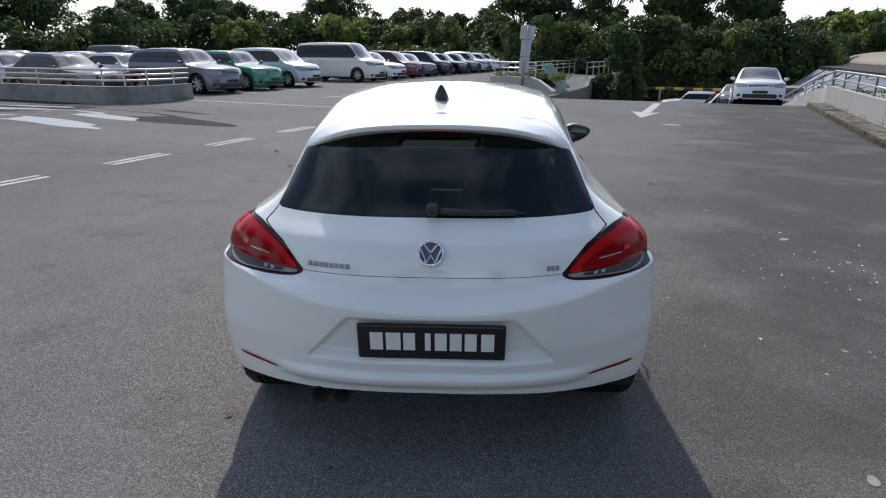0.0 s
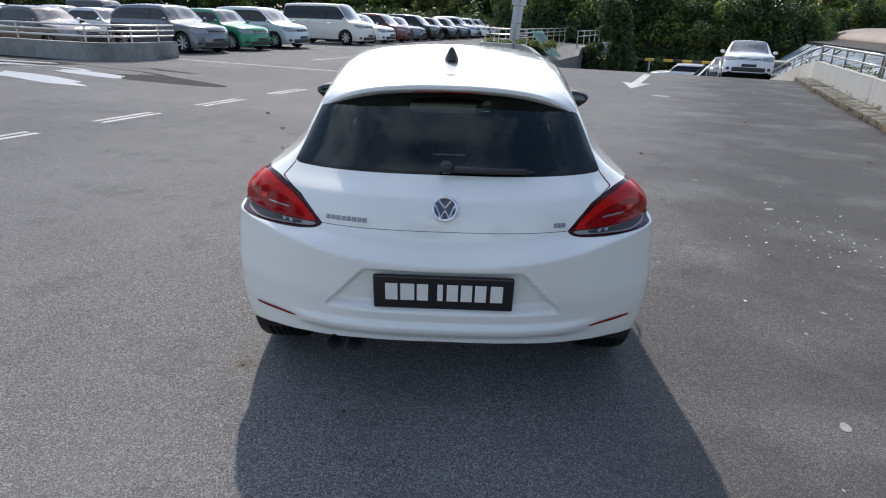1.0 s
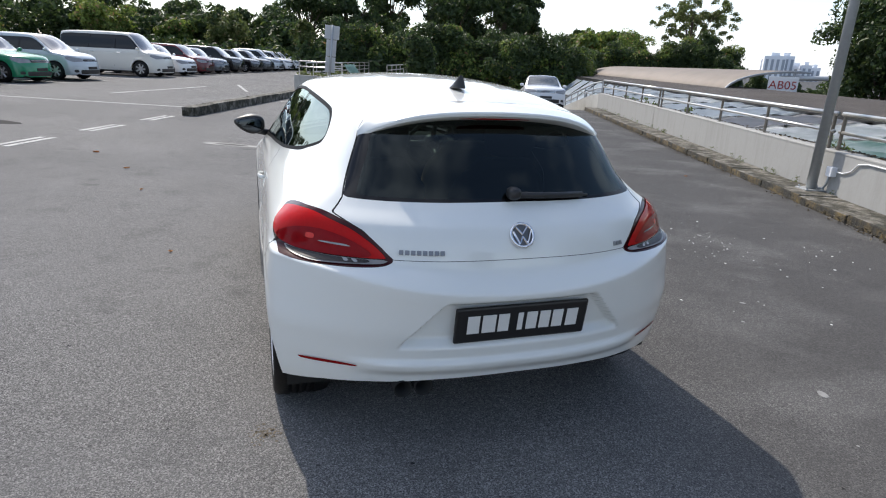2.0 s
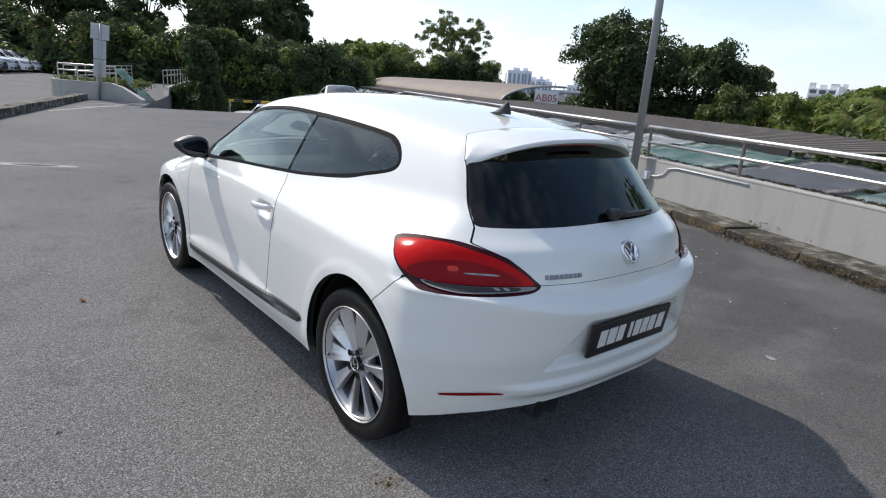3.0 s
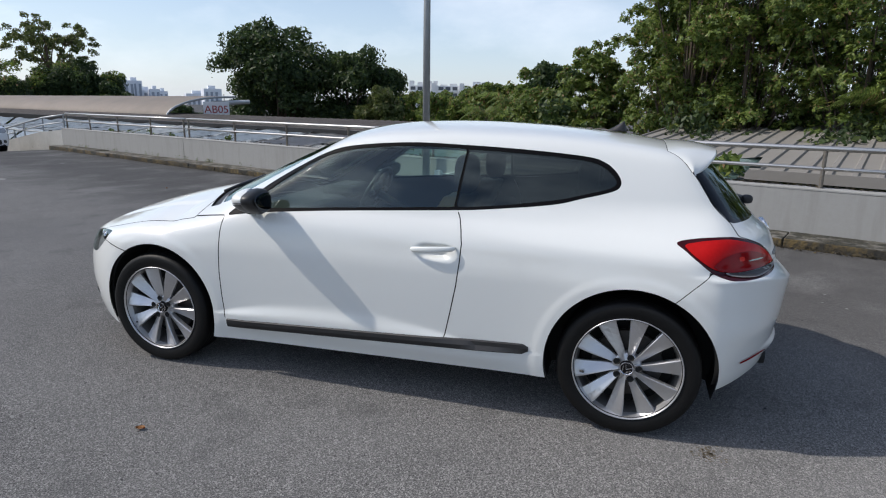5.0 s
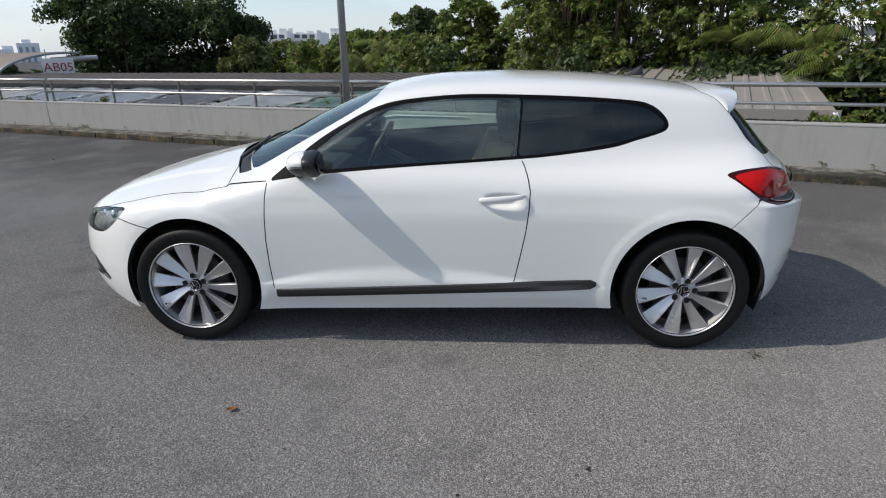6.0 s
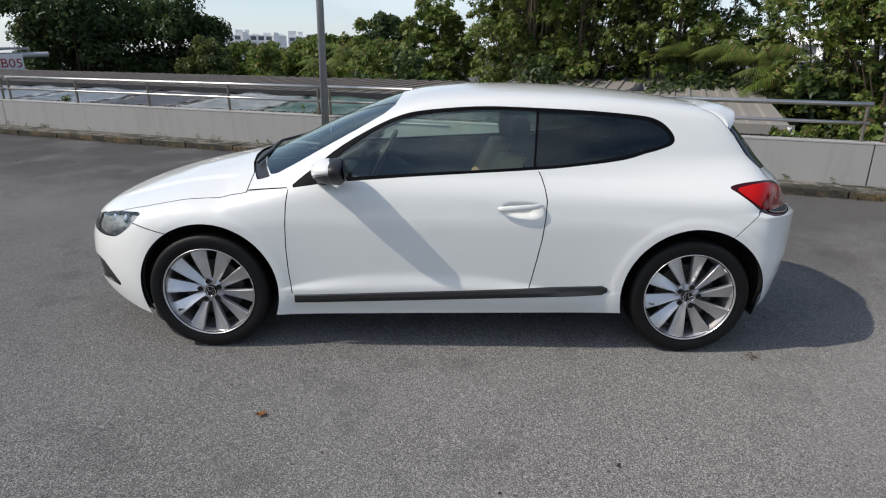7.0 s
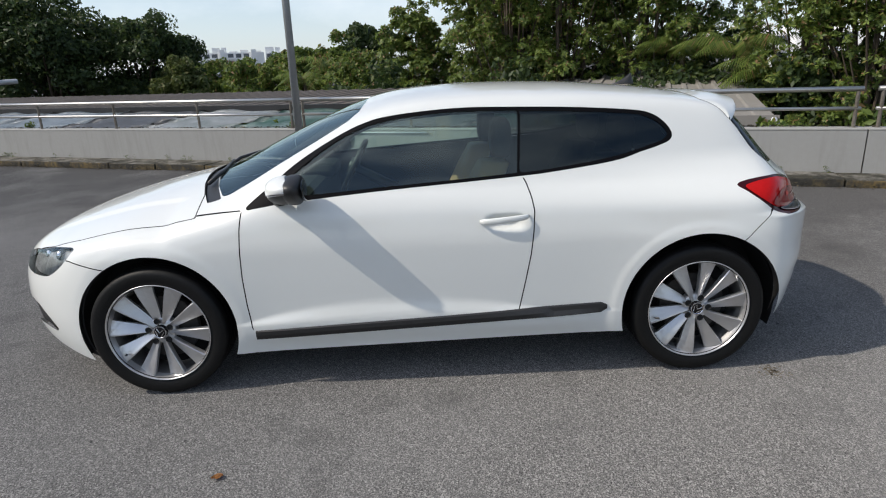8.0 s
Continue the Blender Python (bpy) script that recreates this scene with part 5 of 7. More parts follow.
                out.append((px, py, ztop - (1.050 - pz) * (1 - 0.52 * f ** 1.4)))
            return out

        def shell(zlo, zhi, grow):
            rows = []
            for j in range(13):
                a = -math.pi / 2 + math.pi * j / 12
                zz = math.sin(a)
                z = zlo + (zhi - zlo) * (zz + 1) / 2
                full = (z - 0.925) / 0.13 * 2 - 1
                r = math.sqrt(max(0.02, 1 - min(1, abs(full)) ** 2.6)) + grow
                ring = []
                for k in range(28):
                    t = 2 * math.pi * k / 28
                    ex, ey = math.cos(t), math.sin(t)
                    ex, ey = math.copysign(abs(ex) ** 0.75, ex), math.copysign(abs(ey) ** 0.8, ey)
                    ring.append((cx + side * 0.096 * r * ex, cy + (0.090 if ey > 0 else 0.008) * r * ey - 0.25 * abs(0.096 * r * ex) * (1 if ex > 0 else 0), z))
                rows.append(ring)
            return solid_grid(rows)

        v, f = shell(0.972, 1.054, 0.0)
        raw("cap", swept(v), f, PAINT_WHITE, mirror, "white mirror cap")
        v, f = shell(0.958, 0.9715, 0.012)
        raw("indicator_strip", swept(v), f, LAMP_SILVER, mirror, "silver indicator strip")
        v, f = shell(0.926, 0.9575, -0.01)
        raw("housing", swept(v), f, BLACK, mirror, "black lower housing")
        v, f = ball((cx, cy - 0.035, 0.989), (0.101, 0.045, 0.067), 2.8)
        raw("glass_frame", swept(v), f, BLACK, mirror)
        v, f = ball((0, 0, 0), (0.084, 0.006, 0.050), 3.0)
        tilt = pose(cx, cy - 0.080, 0.988, -3, 0, -side * 5)
        raw("mirror_glass", swept([tilt @ Vector(q) for q in v]), f, MIRROR, mirror, "mirror glass turned towards the cabin")
        bm = bmesh.new()
        pipe(bm, [(side * 0.78, 0.68, 0.915), (side * 0.84, 0.66, 0.930), (side * 0.90, 0.63, 0.945)], 0.024, 10)
        part("arm", bm, BLACK, mirror, smooth=True)
        for axle, (yw, yc, r) in zip(("rear_wheel", "front_wheel"), AXLES):
            build_wheel(axle, car, side * 0.760, yw, side, 33 if yw < 0 else 12)
            bm = bmesh.new()
            lathe(bm, [(r + 0.002, 0.055), (r + 0.004, 0.03), (r + 0.006, -0.16), (0.03, -0.165)], 40, Matrix.Translation((side * 0.772, yc, 0.328)) @ (Matrix() if side > 0 else pose(0, 0, 0, 0, 0, 180)))
            bmesh.ops.delete(bm, geom=[q for q in bm.verts if q.co.z < 0.2], context="VERTS")
            part("wheel_well", bm, SEAM, car)
    build_spoiler(car)
    # cabin
    names = ["body", "hood", "tailgate", "rear_bumper", "front_bumper", "door_l", "door_r", "trim_l", "trim_r", "rear_rim"]
    p, faces = skin.take(*names)
    normal = shape_normals(COUPE, p)
    raw("cabin_lining", p - normal * 0.03, faces, LINER, car, "dark cabin lining")
    bm = bmesh.new()
    box(bm, (-0.60, -1.70, 0.20), (0.60, 1.80, 0.27), 0.02)
    box(bm, (-0.82, -0.86, 0.20), (0.82, 0.84, 0.27), 0.02)
    part("underbody", bm, SEAM, car)
    for x in (-0.37, 0.37):
        seat(car, x, 0.08)
        seat(car, x * 0.9, -0.56, False)
    bm = bmesh.new()
    box(bm, (-0.74, 0.60, 0.55), (0.74, 1.05, 0.87), 0.06)
    box(bm, (0.20, 0.56, 0.84), (0.54, 0.80, 0.93), 0.04)
    part("dashboard", bm, LINER, car)
    wheel = bmesh.new()
    m = pose(0.37, 0.46, 0.88, -62)
    pipe(wheel, [m @ Vector((0.185 * math.cos(a), 0.185 * math.sin(a), 0)) for a in [2 * math.pi * k / 28 for k in range(29)]], 0.015, 8)
    for a in (0.0, math.pi, -math.pi / 2):
        tube(wheel, m @ Vector((0, 0, 0)), m @ Vector((0.18 * math.cos(a), 0.18 * math.sin(a), 0)), 0.018, 8)
    tube(wheel, m @ Vector((0, 0, -0.02)), m @ Vector((0, 0, 0.035)), 0.06, 16)
    tube(wheel, m @ Vector((0, 0, -0.3)), m @ Vector((0, 0, 0)), 0.03, 8)
    part("steering_wheel", wheel, BLACK, car, smooth=True)
    # number plate with plain bars for its characters
    lean = math.atan2(0.022, 0.14)
    plate = bmesh.new()
    m = pose(0.004, -2.001, 0.572, math.degrees(lean) * 0.9)
    box(plate, (-0.264, -0.010, -0.077), (0.264, 0.006, 0.068), 0.007, m)
    frame_ob = part("number_plate", plate, PLATE, car, "black number plate")
    widths = [(-0.195, 0.046), (-0.135, 0.052), (-0.078, 0.042), (-0.012, 0.020), (0.034, 0.042), (0.087, 0.042), (0.140, 0.042), (0.200, 0.046)]
    for x, w in widths:
        bm = bmesh.new()
        box(bm, (x - w / 2, -0.0125, -0.036), (x + w / 2, -0.009, 0.036), 0.0, m)
        part("character_bar", bm, LETTER, frame_ob)
    # emblem and badges
    bm = bmesh.new()
    turn = pose(0, -1.948, 0.880, 0, 0, -90) @ pose(0, 0, 0, 0, -32, 0)
    lathe(bm, [(0.038, 0.001), (0.041, 0.007), (0.046, 0.008), (0.049, 0.003), (0.049, -0.012)], 40, turn)
    emblem = part("emblem", bm, CHROME, gate, "round chrome emblem", True)
    bm = bmesh.new()
    lathe(bm, [(0.0, 0.0), (0.040, 0.0)], 32, turn)
    part("disc", bm, EMBLEM_GROUND, emblem, "dark ground of the emblem")
    for (a, b) in (((-0.022, 0.030), (0.0, 0.002)), ((0.0, 0.002), (0.022, 0.030)), ((-0.034, 0.014), (-0.015, -0.034)), ((-0.015, -0.034), (0.0, -0.006)), ((0.0, -0.006), (0.015, -0.034)), ((0.015, -0.034), (0.034, 0.014))):
        bm = tube(bmesh.new(), turn @ Vector((0.003, a[0], a[1])), turn @ Vector((0.003, b[0], b[1])), 0.0042, 6)
        part("bar", bm, CHROME, emblem)

    # the lettering of the badges, as plain bars
    def badge(x0, x1, z, count, h=0.017):
        for k in range(count):
            xa = x0 + (x1 - x0) * k / count
            xb = xa + (x1 - x0) / count * 0.78
            ya = float(COUPE.rear(z) + COUPE.bow(z) * abs((xa + xb) / 2) ** 2.9)
            slope = -math.degrees(math.atan2(2.9 * COUPE.bow(z) * abs(xa) ** 1.9 * (1 if xa < 0 else -1), 1))
            bm = bmesh.new()
            box(bm, (-(xb - xa) / 2, -0.008, -h / 2), ((xb - xa) / 2, 0.008, h / 2), 0.0015, pose((xa + xb) / 2, ya + 0.004, z, -25, 0, slope))
            part("badge_bar", bm, BADGE, gate, "small dark chrome bar of a badge")

    badge(-0.445, -0.285, 0.822, 8)
    badge(0.408, 0.456, 0.818, 3)
    # rear wiper
    wiper = new("rear_wiper")
    wiper.parent = gate
    v, f = ball((0.0, -1.845, 1.012), (0.026, 0.030, 0.024), 2.6)
    raw("pivot", v, f, BLACK, wiper)
    bm = bmesh.new()
    pipe(bm, [(0.01, -1.852, 1.008), (0.10, -1.850, 1.004), (0.20, -1.838, 1.000), (0.30, -1.822, 0.998)], 0.012, 8)
    part("arm", bm, BLACK, wiper, smooth=True)
    bm = bmesh.new()
    pipe(bm, [(0.03, -1.833, 0.992), (0.17, -1.828, 0.990), (0.335, -1.806, 0.992)], 0.006, 6)
    part("blade", bm, BLACK, wiper, smooth=True)
    # aerial fin
    rows = []
    for t in np.linspace(0, 1, 10):
        y0, y1 = -1.075 - 0.11 * t**0.7, -1.205 + 0.02 * t
        half = 0.030 * (1 - t) ** 0.7 + 0.003
        zc = 1.352 + 0.058 * t
        rows.append([(half * math.cos(a), (y0 + y1) / 2 + (y0 - y1) / 2 * math.sin(a), zc) for a in [2 * math.pi * k / 14 for k in range(14)]])
    v, f = solid_grid(rows)
    raw("aerial", v, f, BLACK, car, "black shark-fin aerial")
    # exhaust tips, in the near-black of the panel gaps
    for x in (-0.425, -0.345):
        bm = bmesh.new()
        lathe(bm, [(0.030, -0.25), (0.036, -0.2), (0.036, 0.0), (0.031, 0.0), (0.030, -0.12), (0.0, -0.13)], 24, pose(x, -1.935, 0.298, 0, 0, -90))
        part("exhaust_tip", bm, SEAM, car, "near-black exhaust tip", smooth=True)
    bm = bmesh.new()
    box(bm, (-0.52, -1.90, 0.30), (0.52, -1.66, 0.40), 0.02)
    part("rear_valance", bm, SEAM, car)
    # front wipers
    for x in (-0.45, 0.08):
        bm = bmesh.new()
        yf = float(windscreen_foot(x))
        pipe(bm, [(x, yf + 0.05, 0.955), (x + 0.18, yf + 0.03, 0.985), (x + 0.45, float(windscreen_foot(x + 0.45)) - 0.015, 1.005)], 0.010, 6)
        part("front_wiper", bm, BLACK, car, smooth=True)
    return car


build_coupe()

# ---- parked cars ----
CAR_SCREEN = surface("sky_mirroring_windscreen", (0.045, 0.052, 0.055), 0.06, spec=1.0, coat=1.0, grain=(3, 0.6, (0.02, 0.023, 0.024)))
CAR_GLASS = surface("dark_car_glass", (0.012, 0.015, 0.016), 0.04, spec=0.45)
PAINTS = {
    "silver grey": surface("silver_grey_paint", (0.135, 0.148, 0.17), 0.22, 0.4, coat=0.4),
    "green": surface("green_paint", (0.006, 0.22, 0.105), 0.22, coat=0.4),
    "pale silver": surface("pale_silver_paint", (0.48, 0.52, 0.55), 0.3, 0.2, coat=0.8),
    "cream white": surface("cream_white_paint", (0.68, 0.66, 0.60), 0.32, coat=0.8),
    "white": surface("plain_white_paint", (0.74, 0.75, 0.76), 0.32, coat=0.8),
    "maroon": surface("maroon_paint", (0.11, 0.008, 0.014), 0.18, coat=0.3),
    "black": surface("black_paint", (0.010, 0.010, 0.012), 0.15, coat=0.3),
    "dark brown": surface("dark_brown_paint", (0.05, 0.032, 0.026), 0.18, coat=0.4),
    "dark grey": surface("dark_grey_paint", (0.055, 0.06, 0.065), 0.18, coat=0.3),
}


class SimpleShape:
    """A parked car: half length, half width, roof height, bonnet height and the places of its screens."""

    def __init__(self, length, width, height, hood, belt, cowl, roof0, roof1, tail, deck_h):
        h = length / 2
        self.h, self.w, self.height, self.belt, self.cowl, self.roof0, self.roof1, self.tail = h, width / 2, height, belt, cowl, roof0, roof1, tail
        self.top = curve([(-h - 0.4, deck_h - 0.25), (-h, deck_h - 0.04), (tail, deck_h), (roof1, height - 0.05), ((roof0 + roof1) / 2, height), (roof0, height - 0.03), (cowl, hood + 0.02), ((cowl + h) / 2, hood - 0.05), (h - 0.12, hood - 0.17), (h + 0.3, 0.35)], 0.05, 600)
        self.side = curve([(0.0, 0.93), (0.2, 0.96), (0.45, 1.0), (belt - 0.12, 0.985), (belt, 0.94), (belt + 0.1, 0.90), (height - 0.12, 0.72), (height + 0.2, 0.5)], 0.03, 600)
        self.front = curve([(0.0, h - 0.12), (0.3, h), (0.5, h - 0.015), (hood - 0.25, h - 0.09), (hood - 0.08, h - 0.24), (hood + 0.3, h - 0.8), (2.2, h - 1.6)], 0.04, 600)
        self.rear = curve([(0.0, -h + 0.10), (0.35, -h), (0.6, -h + 0.01), (deck_h, -h + 0.07), (2.2, -h + 0.35)], 0.04, 600)

    def __call__(self, p):
        x, y, z = np.abs(p[:, 0]) / self.w, p[:, 1], p[:, 2]
        d = [
            (self.side(z) - x) * self.w,
            (self.top(y + 0.10 * x * x) - 0.07 * x**2.2 - z) * 0.85,
            y - self.rear(z) - 0.30 * x**3,
            self.front(z) - 0.36 * x**3 - y,
        ]
        return softmin(d, 0.02)


def simple_wheel(car, x, y, r):
    side = 1 if x > 0 else -1
    hub = new("wheel")
    hub.parent = car
    hub.matrix_basis = pose(x, y, r) @ (Matrix() if side > 0 else pose(0, 0, 0, 0, 0, 180))
    part("tyre", lathe(bmesh.new(), [(r * 0.66, -0.09), (r * 0.92, -0.1), (r, -0.07), (r, 0.07), (r * 0.92, 0.1), (r * 0.67, 0.09)], 28), RUBBER, hub, smooth=True)
    bm = bmesh.new()
    lathe(bm, [(r * 0.68, 0.09), (r * 0.64, 0.095), (r * 0.60, 0.04), (r * 0.60, 0.0), (0.0, 0.0)], 28)
    part("rim", bm, STEEL_DARK, hub)
    bm = bmesh.new()
    for k in range(7):
        a = 2 * math.pi * k / 7
        tube(bm, (0.06, 0.03 * math.cos(a), 0.03 * math.sin(a)), (0.075, r * 0.63 * math.cos(a), r * 0.63 * math.sin(a)), r * 0.09, 6, r * 0.11)
    tube(bm, (0.03, 0, 0), (0.085, 0, 0), r * 0.2, 12)
    part("spokes", bm, ALLOY, hub)


def build_car(kind, shape, wheelbase, r, pillars, label, m):
    """A parked car with its parts; pillars: y of the gaps between side windows, front to back."""
    car = thing("car", m, label, "car", "parked cars")
    h, w = shape.h, shape.w
    verts, faces = shape_mesh(shape, (-w - 0.05, -h - 0.1, 0.08), (w + 0.05, h + 0.1, shape.height + 0.1), 26, 66, 28, (-h + 0.75, h - 0.75, 0.62))
    skin = Skin(verts, faces)
    skin.cut(lambda p: p[:, 2] - 0.20, "none")
    for yw in (-wheelbase / 2, wheelbase / 2):
        skin.cut(lambda p: np.hypot(p[:, 1] - yw, p[:, 2] - r) - r * 1.14, "none")
    ys = np.linspace(shape.cowl - 0.12, shape.tail + 0.12, 30)
    roofline = np.minimum(shape.top(ys) - 0.13, shape.height - 0.15)
    lines = [a for a in pillars]
    for side, tail in ((-1, "_l"), (1, "_r")):
        skin.cut(lambda p: np.maximum(np.maximum(np.maximum(shape.belt + 0.03 - p[:, 2], p[:, 2] - np.interp(p[:, 1], ys[::-1], roofline[::-1])), np.maximum(p[:, 1] - shape.cowl + 0.2, shape.tail + 0.22 - p[:, 1])), 0.3 - side * p[:, 0]), "side_glass" + tail, ("body",))
        for a in lines:
            skin.cut(lambda p: np.maximum(np.abs(p[:, 1] - a - 0.1 * (p[:, 2] - 1)) - 0.03, 0.3 - side * p[:, 0]), "pillar", ("side_glass" + tail,))
        fa = lambda p: np.degrees(np.arctan2(np.abs(p[:, 0]), p[:, 1] - h + 0.85))
        ra = lambda p: np.degrees(np.arctan2(np.abs(p[:, 0]), -(p[:, 1] + h - 0.85)))
        zt = shape.top(np.array([h - 0.2]))[0] - 0.06
        skin.cut(wrapped(fa, [(27, zt - 0.15), (30, zt - 0.05), (48, zt - 0.01), (67, zt + 0.03), (66, zt - 0.07), (52, zt - 0.17)], side, 1), "head" + tail, ("body",))
        zb = shape.belt - 0.02
        skin.cut(wrapped(ra, [(38, zb - 0.16), (40, zb), (60, zb), (62, zb - 0.12), (55, zb - 0.18)], side, -1), "tail" + tail, ("body",))
    skin.cut(lambda p: np.maximum(np.maximum(np.abs(p[:, 1] + 0.10 * (p[:, 0] / w) ** 2 - (shape.roof0 + shape.cowl) / 2 - 0.03) - (shape.cowl - shape.roof0) / 2 + 0.05, np.abs(p[:, 0]) - 0.86 * w * np.interp(p[:, 2], [shape.belt, shape.height], [0.94, 0.76])), shape.belt - 0.1 - p[:, 2]), "windscreen", ("body",))
    skin.cut(lambda p: np.maximum(np.maximum(np.maximum(p[:, 1] - shape.roof1 + 0.08, shape.belt + 0.06 - p[:, 2]), p[:, 2] - shape.height + 0.17), np.abs(p[:, 0]) - 0.62 * w), "rear_window", ("body",))
    skin.cut(lambda p: np.maximum(np.maximum(np.abs(p[:, 2] - zt + 0.10) - 0.050, np.abs(p[:, 0]) - 0.45 * w), -p[:, 1]), "grille", ("body",))
    skin.cut(lambda p: np.maximum(np.maximum(np.abs(p[:, 2] - 0.31) - 0.075, np.abs(p[:, 0]) - 0.66 * w), -p[:, 1]), "intake", ("body",))
    skin.cut(lambda p: np.maximum(np.maximum(np.abs(p[:, 2] - 0.34) - 0.05, np.abs(np.abs(p[:, 0]) - 0.80 * w) - 0.07 * w), -p[:, 1]), "fog", ("body",))
    door_ends = (shape.cowl - 0.28,) + tuple(a - 0.02 for a in pillars)
    for a in door_ends:
        skin.cut(lambda p: np.maximum(np.maximum(np.abs(p[:, 1] - a - 0.10 * (p[:, 2] - 0.7)) - 0.007, np.maximum(0.30 - p[:, 2], p[:, 2] - shape.belt - 0.03)), 0.6 * w - np.abs(p[:, 0])), "seam", ("body",))
    skin.cut(lambda p: np.maximum(np.maximum(np.abs(np.abs(p[:, 0]) - 0.74 * w) - 0.007, shape.cowl - 0.02 - p[:, 1]), zt - 0.02 - p[:, 2]), "seam", ("body",))
    skin.cut(lambda p: np.maximum(p[:, 2] - 0.26, np.abs(p[:, 1]) - wheelbase / 2), "sill", ("body",))
    skin_part(skin, shape, ("body",), "body", PAINT_WHITE, car)
    skin_part(skin, shape, ("seam",), "panel_gap", SEAM, car, "", -0.004)
    skin_part(skin, shape, ("sill",), "sill", BLACK, car, "", -0.004)
    skin_part(skin, shape, ("fog",), "fog_lamp_recess", BLACK, car, "", -0.010)
    skin_part(skin, shape, ("pillar",), "pillar", GLOSS_BLACK, car)
    skin_part(skin, shape, ("windscreen",), "windscreen", CAR_SCREEN, car, "windscreen mirroring the sky", -0.003)
    skin_part(skin, shape, ("rear_window",), "rear_window", CAR_GLASS, car, "", -0.003)
    grille = skin_part(skin, shape, ("grille",), "grille", GLOSS_BLACK, car, "", -0.01)
    skin_part(skin, shape, ("intake",), "intake", BLACK, car, "", -0.012)
    for side, tail in ((-1, "_l"), (1, "_r")):
        skin_part(skin, shape, ("side_glass" + tail,), "side_window", CAR_GLASS, car, "", -0.003)
        skin_part(skin, shape, ("head" + tail,), "headlight", CLEAR_LENS, car, "", 0.001)
        skin_part(skin, shape, ("tail" + tail,), "tail_light", RED_LENS, car, "", 0.001)
        v, f = ball((side * (w + 0.05), shape.cowl - 0.25, shape.belt + 0.06), (0.085, 0.055, 0.06), 2.6, 12, 8)
        raw("door_mirror", v, f, PAINT_WHITE, car)
        for yw in (-wheelbase / 2, wheelbase / 2):
            simple_wheel(car, side * (w - 0.12), yw, r)
        p0 = [(side * (float(shape.side(np.array([z]))[0]) * w + 0.012), y, z) for y, z in ((0.0, shape.belt - 0.10), (0.0, shape.belt - 0.10))]
        for a in (pillars[0] + 0.12,) if len(pillars) < 2 else (pillars[0] + 0.12, pillars[1] + 0.12):
            bm = bmesh.new()
            box(bm, (p0[0][0] - 0.012, a, shape.belt - 0.13), (p0[0][0] + 0.012, a + 0.18, shape.belt - 0.105), 0.005)
            part("handle", bm, CHROME, car)
    for y in (1, -1):
        yy = float(shape.front(np.array([0.45]))[0]) if y > 0 else float(shape.rear(np.array([0.5]))[0])
        bm = bmesh.new()
        box(bm, (-0.25, yy - 0.012, 0.40), (0.25, yy + 0.012, 0.50), 0.004)
        part("number_plate", bm, PLATE, car)
    for z in (zt - 0.075, zt - 0.125):
        yy = float(shape.front(np.array([z]))[0])
        bm = bmesh.new()
        box(bm, (-0.42 * w, yy - 0.035, z - 0.008), (0.42 * w, yy - 0.005, z + 0.008), 0.003)
        part("grille_bar", bm, CHROME, car, "chrome grille bar")
    bm = bmesh.new()
    box(bm, (-w + 0.12, -h + 0.25, 0.18), (w - 0.12, h - 0.3, 0.30), 0.03)
    part("underbody", bm, SEAM, car)
    return car


PAINTED = ("body", "door_mirror")


def repaint(car, paint, label):
    for o in car.children:
        if o.name.split(".")[0] in PAINTED:
            o.material_slots[0].link = "OBJECT"
            o.material_slots[0].material = paint
    tagged(car, label)
    return car


KINDS = {
    "sedan": (SimpleShape(4.50, 1.73, 1.47, 0.95, 0.93, 1.05, 0.30, -1.00, -1.55, 1.03), 2.65, 0.31, (-0.05, -1.02), "sedan"),
    "hatchback": (SimpleShape(4.25, 1.72, 1.53, 0.98, 0.96, 1.15, 0.35, -1.35, -1.95, 1.02), 2.6, 0.31, (0.0, -0.95), "hatchback"),
    "suv": (SimpleShape(4.45, 1.80, 1.57, 1.03, 1.03, 1.00, 0.35, -1.55, -2.1, 1.08), 2.75, 0.345, (-0.1, -1.05), "sport utility car"),
    "mpv": (SimpleShape(4.58, 1.74, 1.62, 1.02, 1.00, 1.40, 0.45, -1.65, -2.2, 1.05), 2.75, 0.325, (0.05, -1.0), "people carrier"),
    "van": (SimpleShape(4.85, 1.84, 1.92, 1.14, 1.14, 1.70, 0.85, -2.05, -2.38, 1.25), 2.95, 0.345, (0.35, -0.85), "tall van"),
}
FIRST = {}


def park(kind, paint, m, where):
    shape, wb, r, pillars, words = KINDS[kind]
    label = f"{paint} {words} {where}"
    if kind not in FIRST:
        FIRST[kind] = build_car(kind, shape, wb, r, pillars, label, m)
        return repaint(FIRST[kind], PAINTS[paint], label)
    return repaint(copy_thing(FIRST[kind], m), PAINTS[paint], label)


def nose_at(kind, d, s, skew=0.0):
    return deck(d - KINDS[kind][0].h, s, rise(-30.0), -90 + skew) @ Matrix.Scale(0.95, 4)


rnd = random.Random(4)
ROW = [("suv", "silver grey", 11.25), ("suv", "green", 13.55), ("mpv", "pale silver", 16.2), ("van", "cream white", 21.2), ("sedan", "white", 23.7), ("mpv", "maroon", 26.2), ("sedan", "silver grey", 28.6),
       ("mpv", "black", 31.0), ("sedan", "black", 33.4), ("sedan", "dark grey", 35.8), ("hatchback", "pale silver", 38.1), ("hatchback", "white", 40.4), ("sedan", "white", 42.8), ("sedan", "pale silver", 45.1)]
for kind, paint, s in ROW:
    park(kind, paint, nose_at(kind, -17.45 + rnd.uniform(-0.25, 0.15), s, rnd.uniform(-1.5, 1.5)), "parked nose out in the front row")
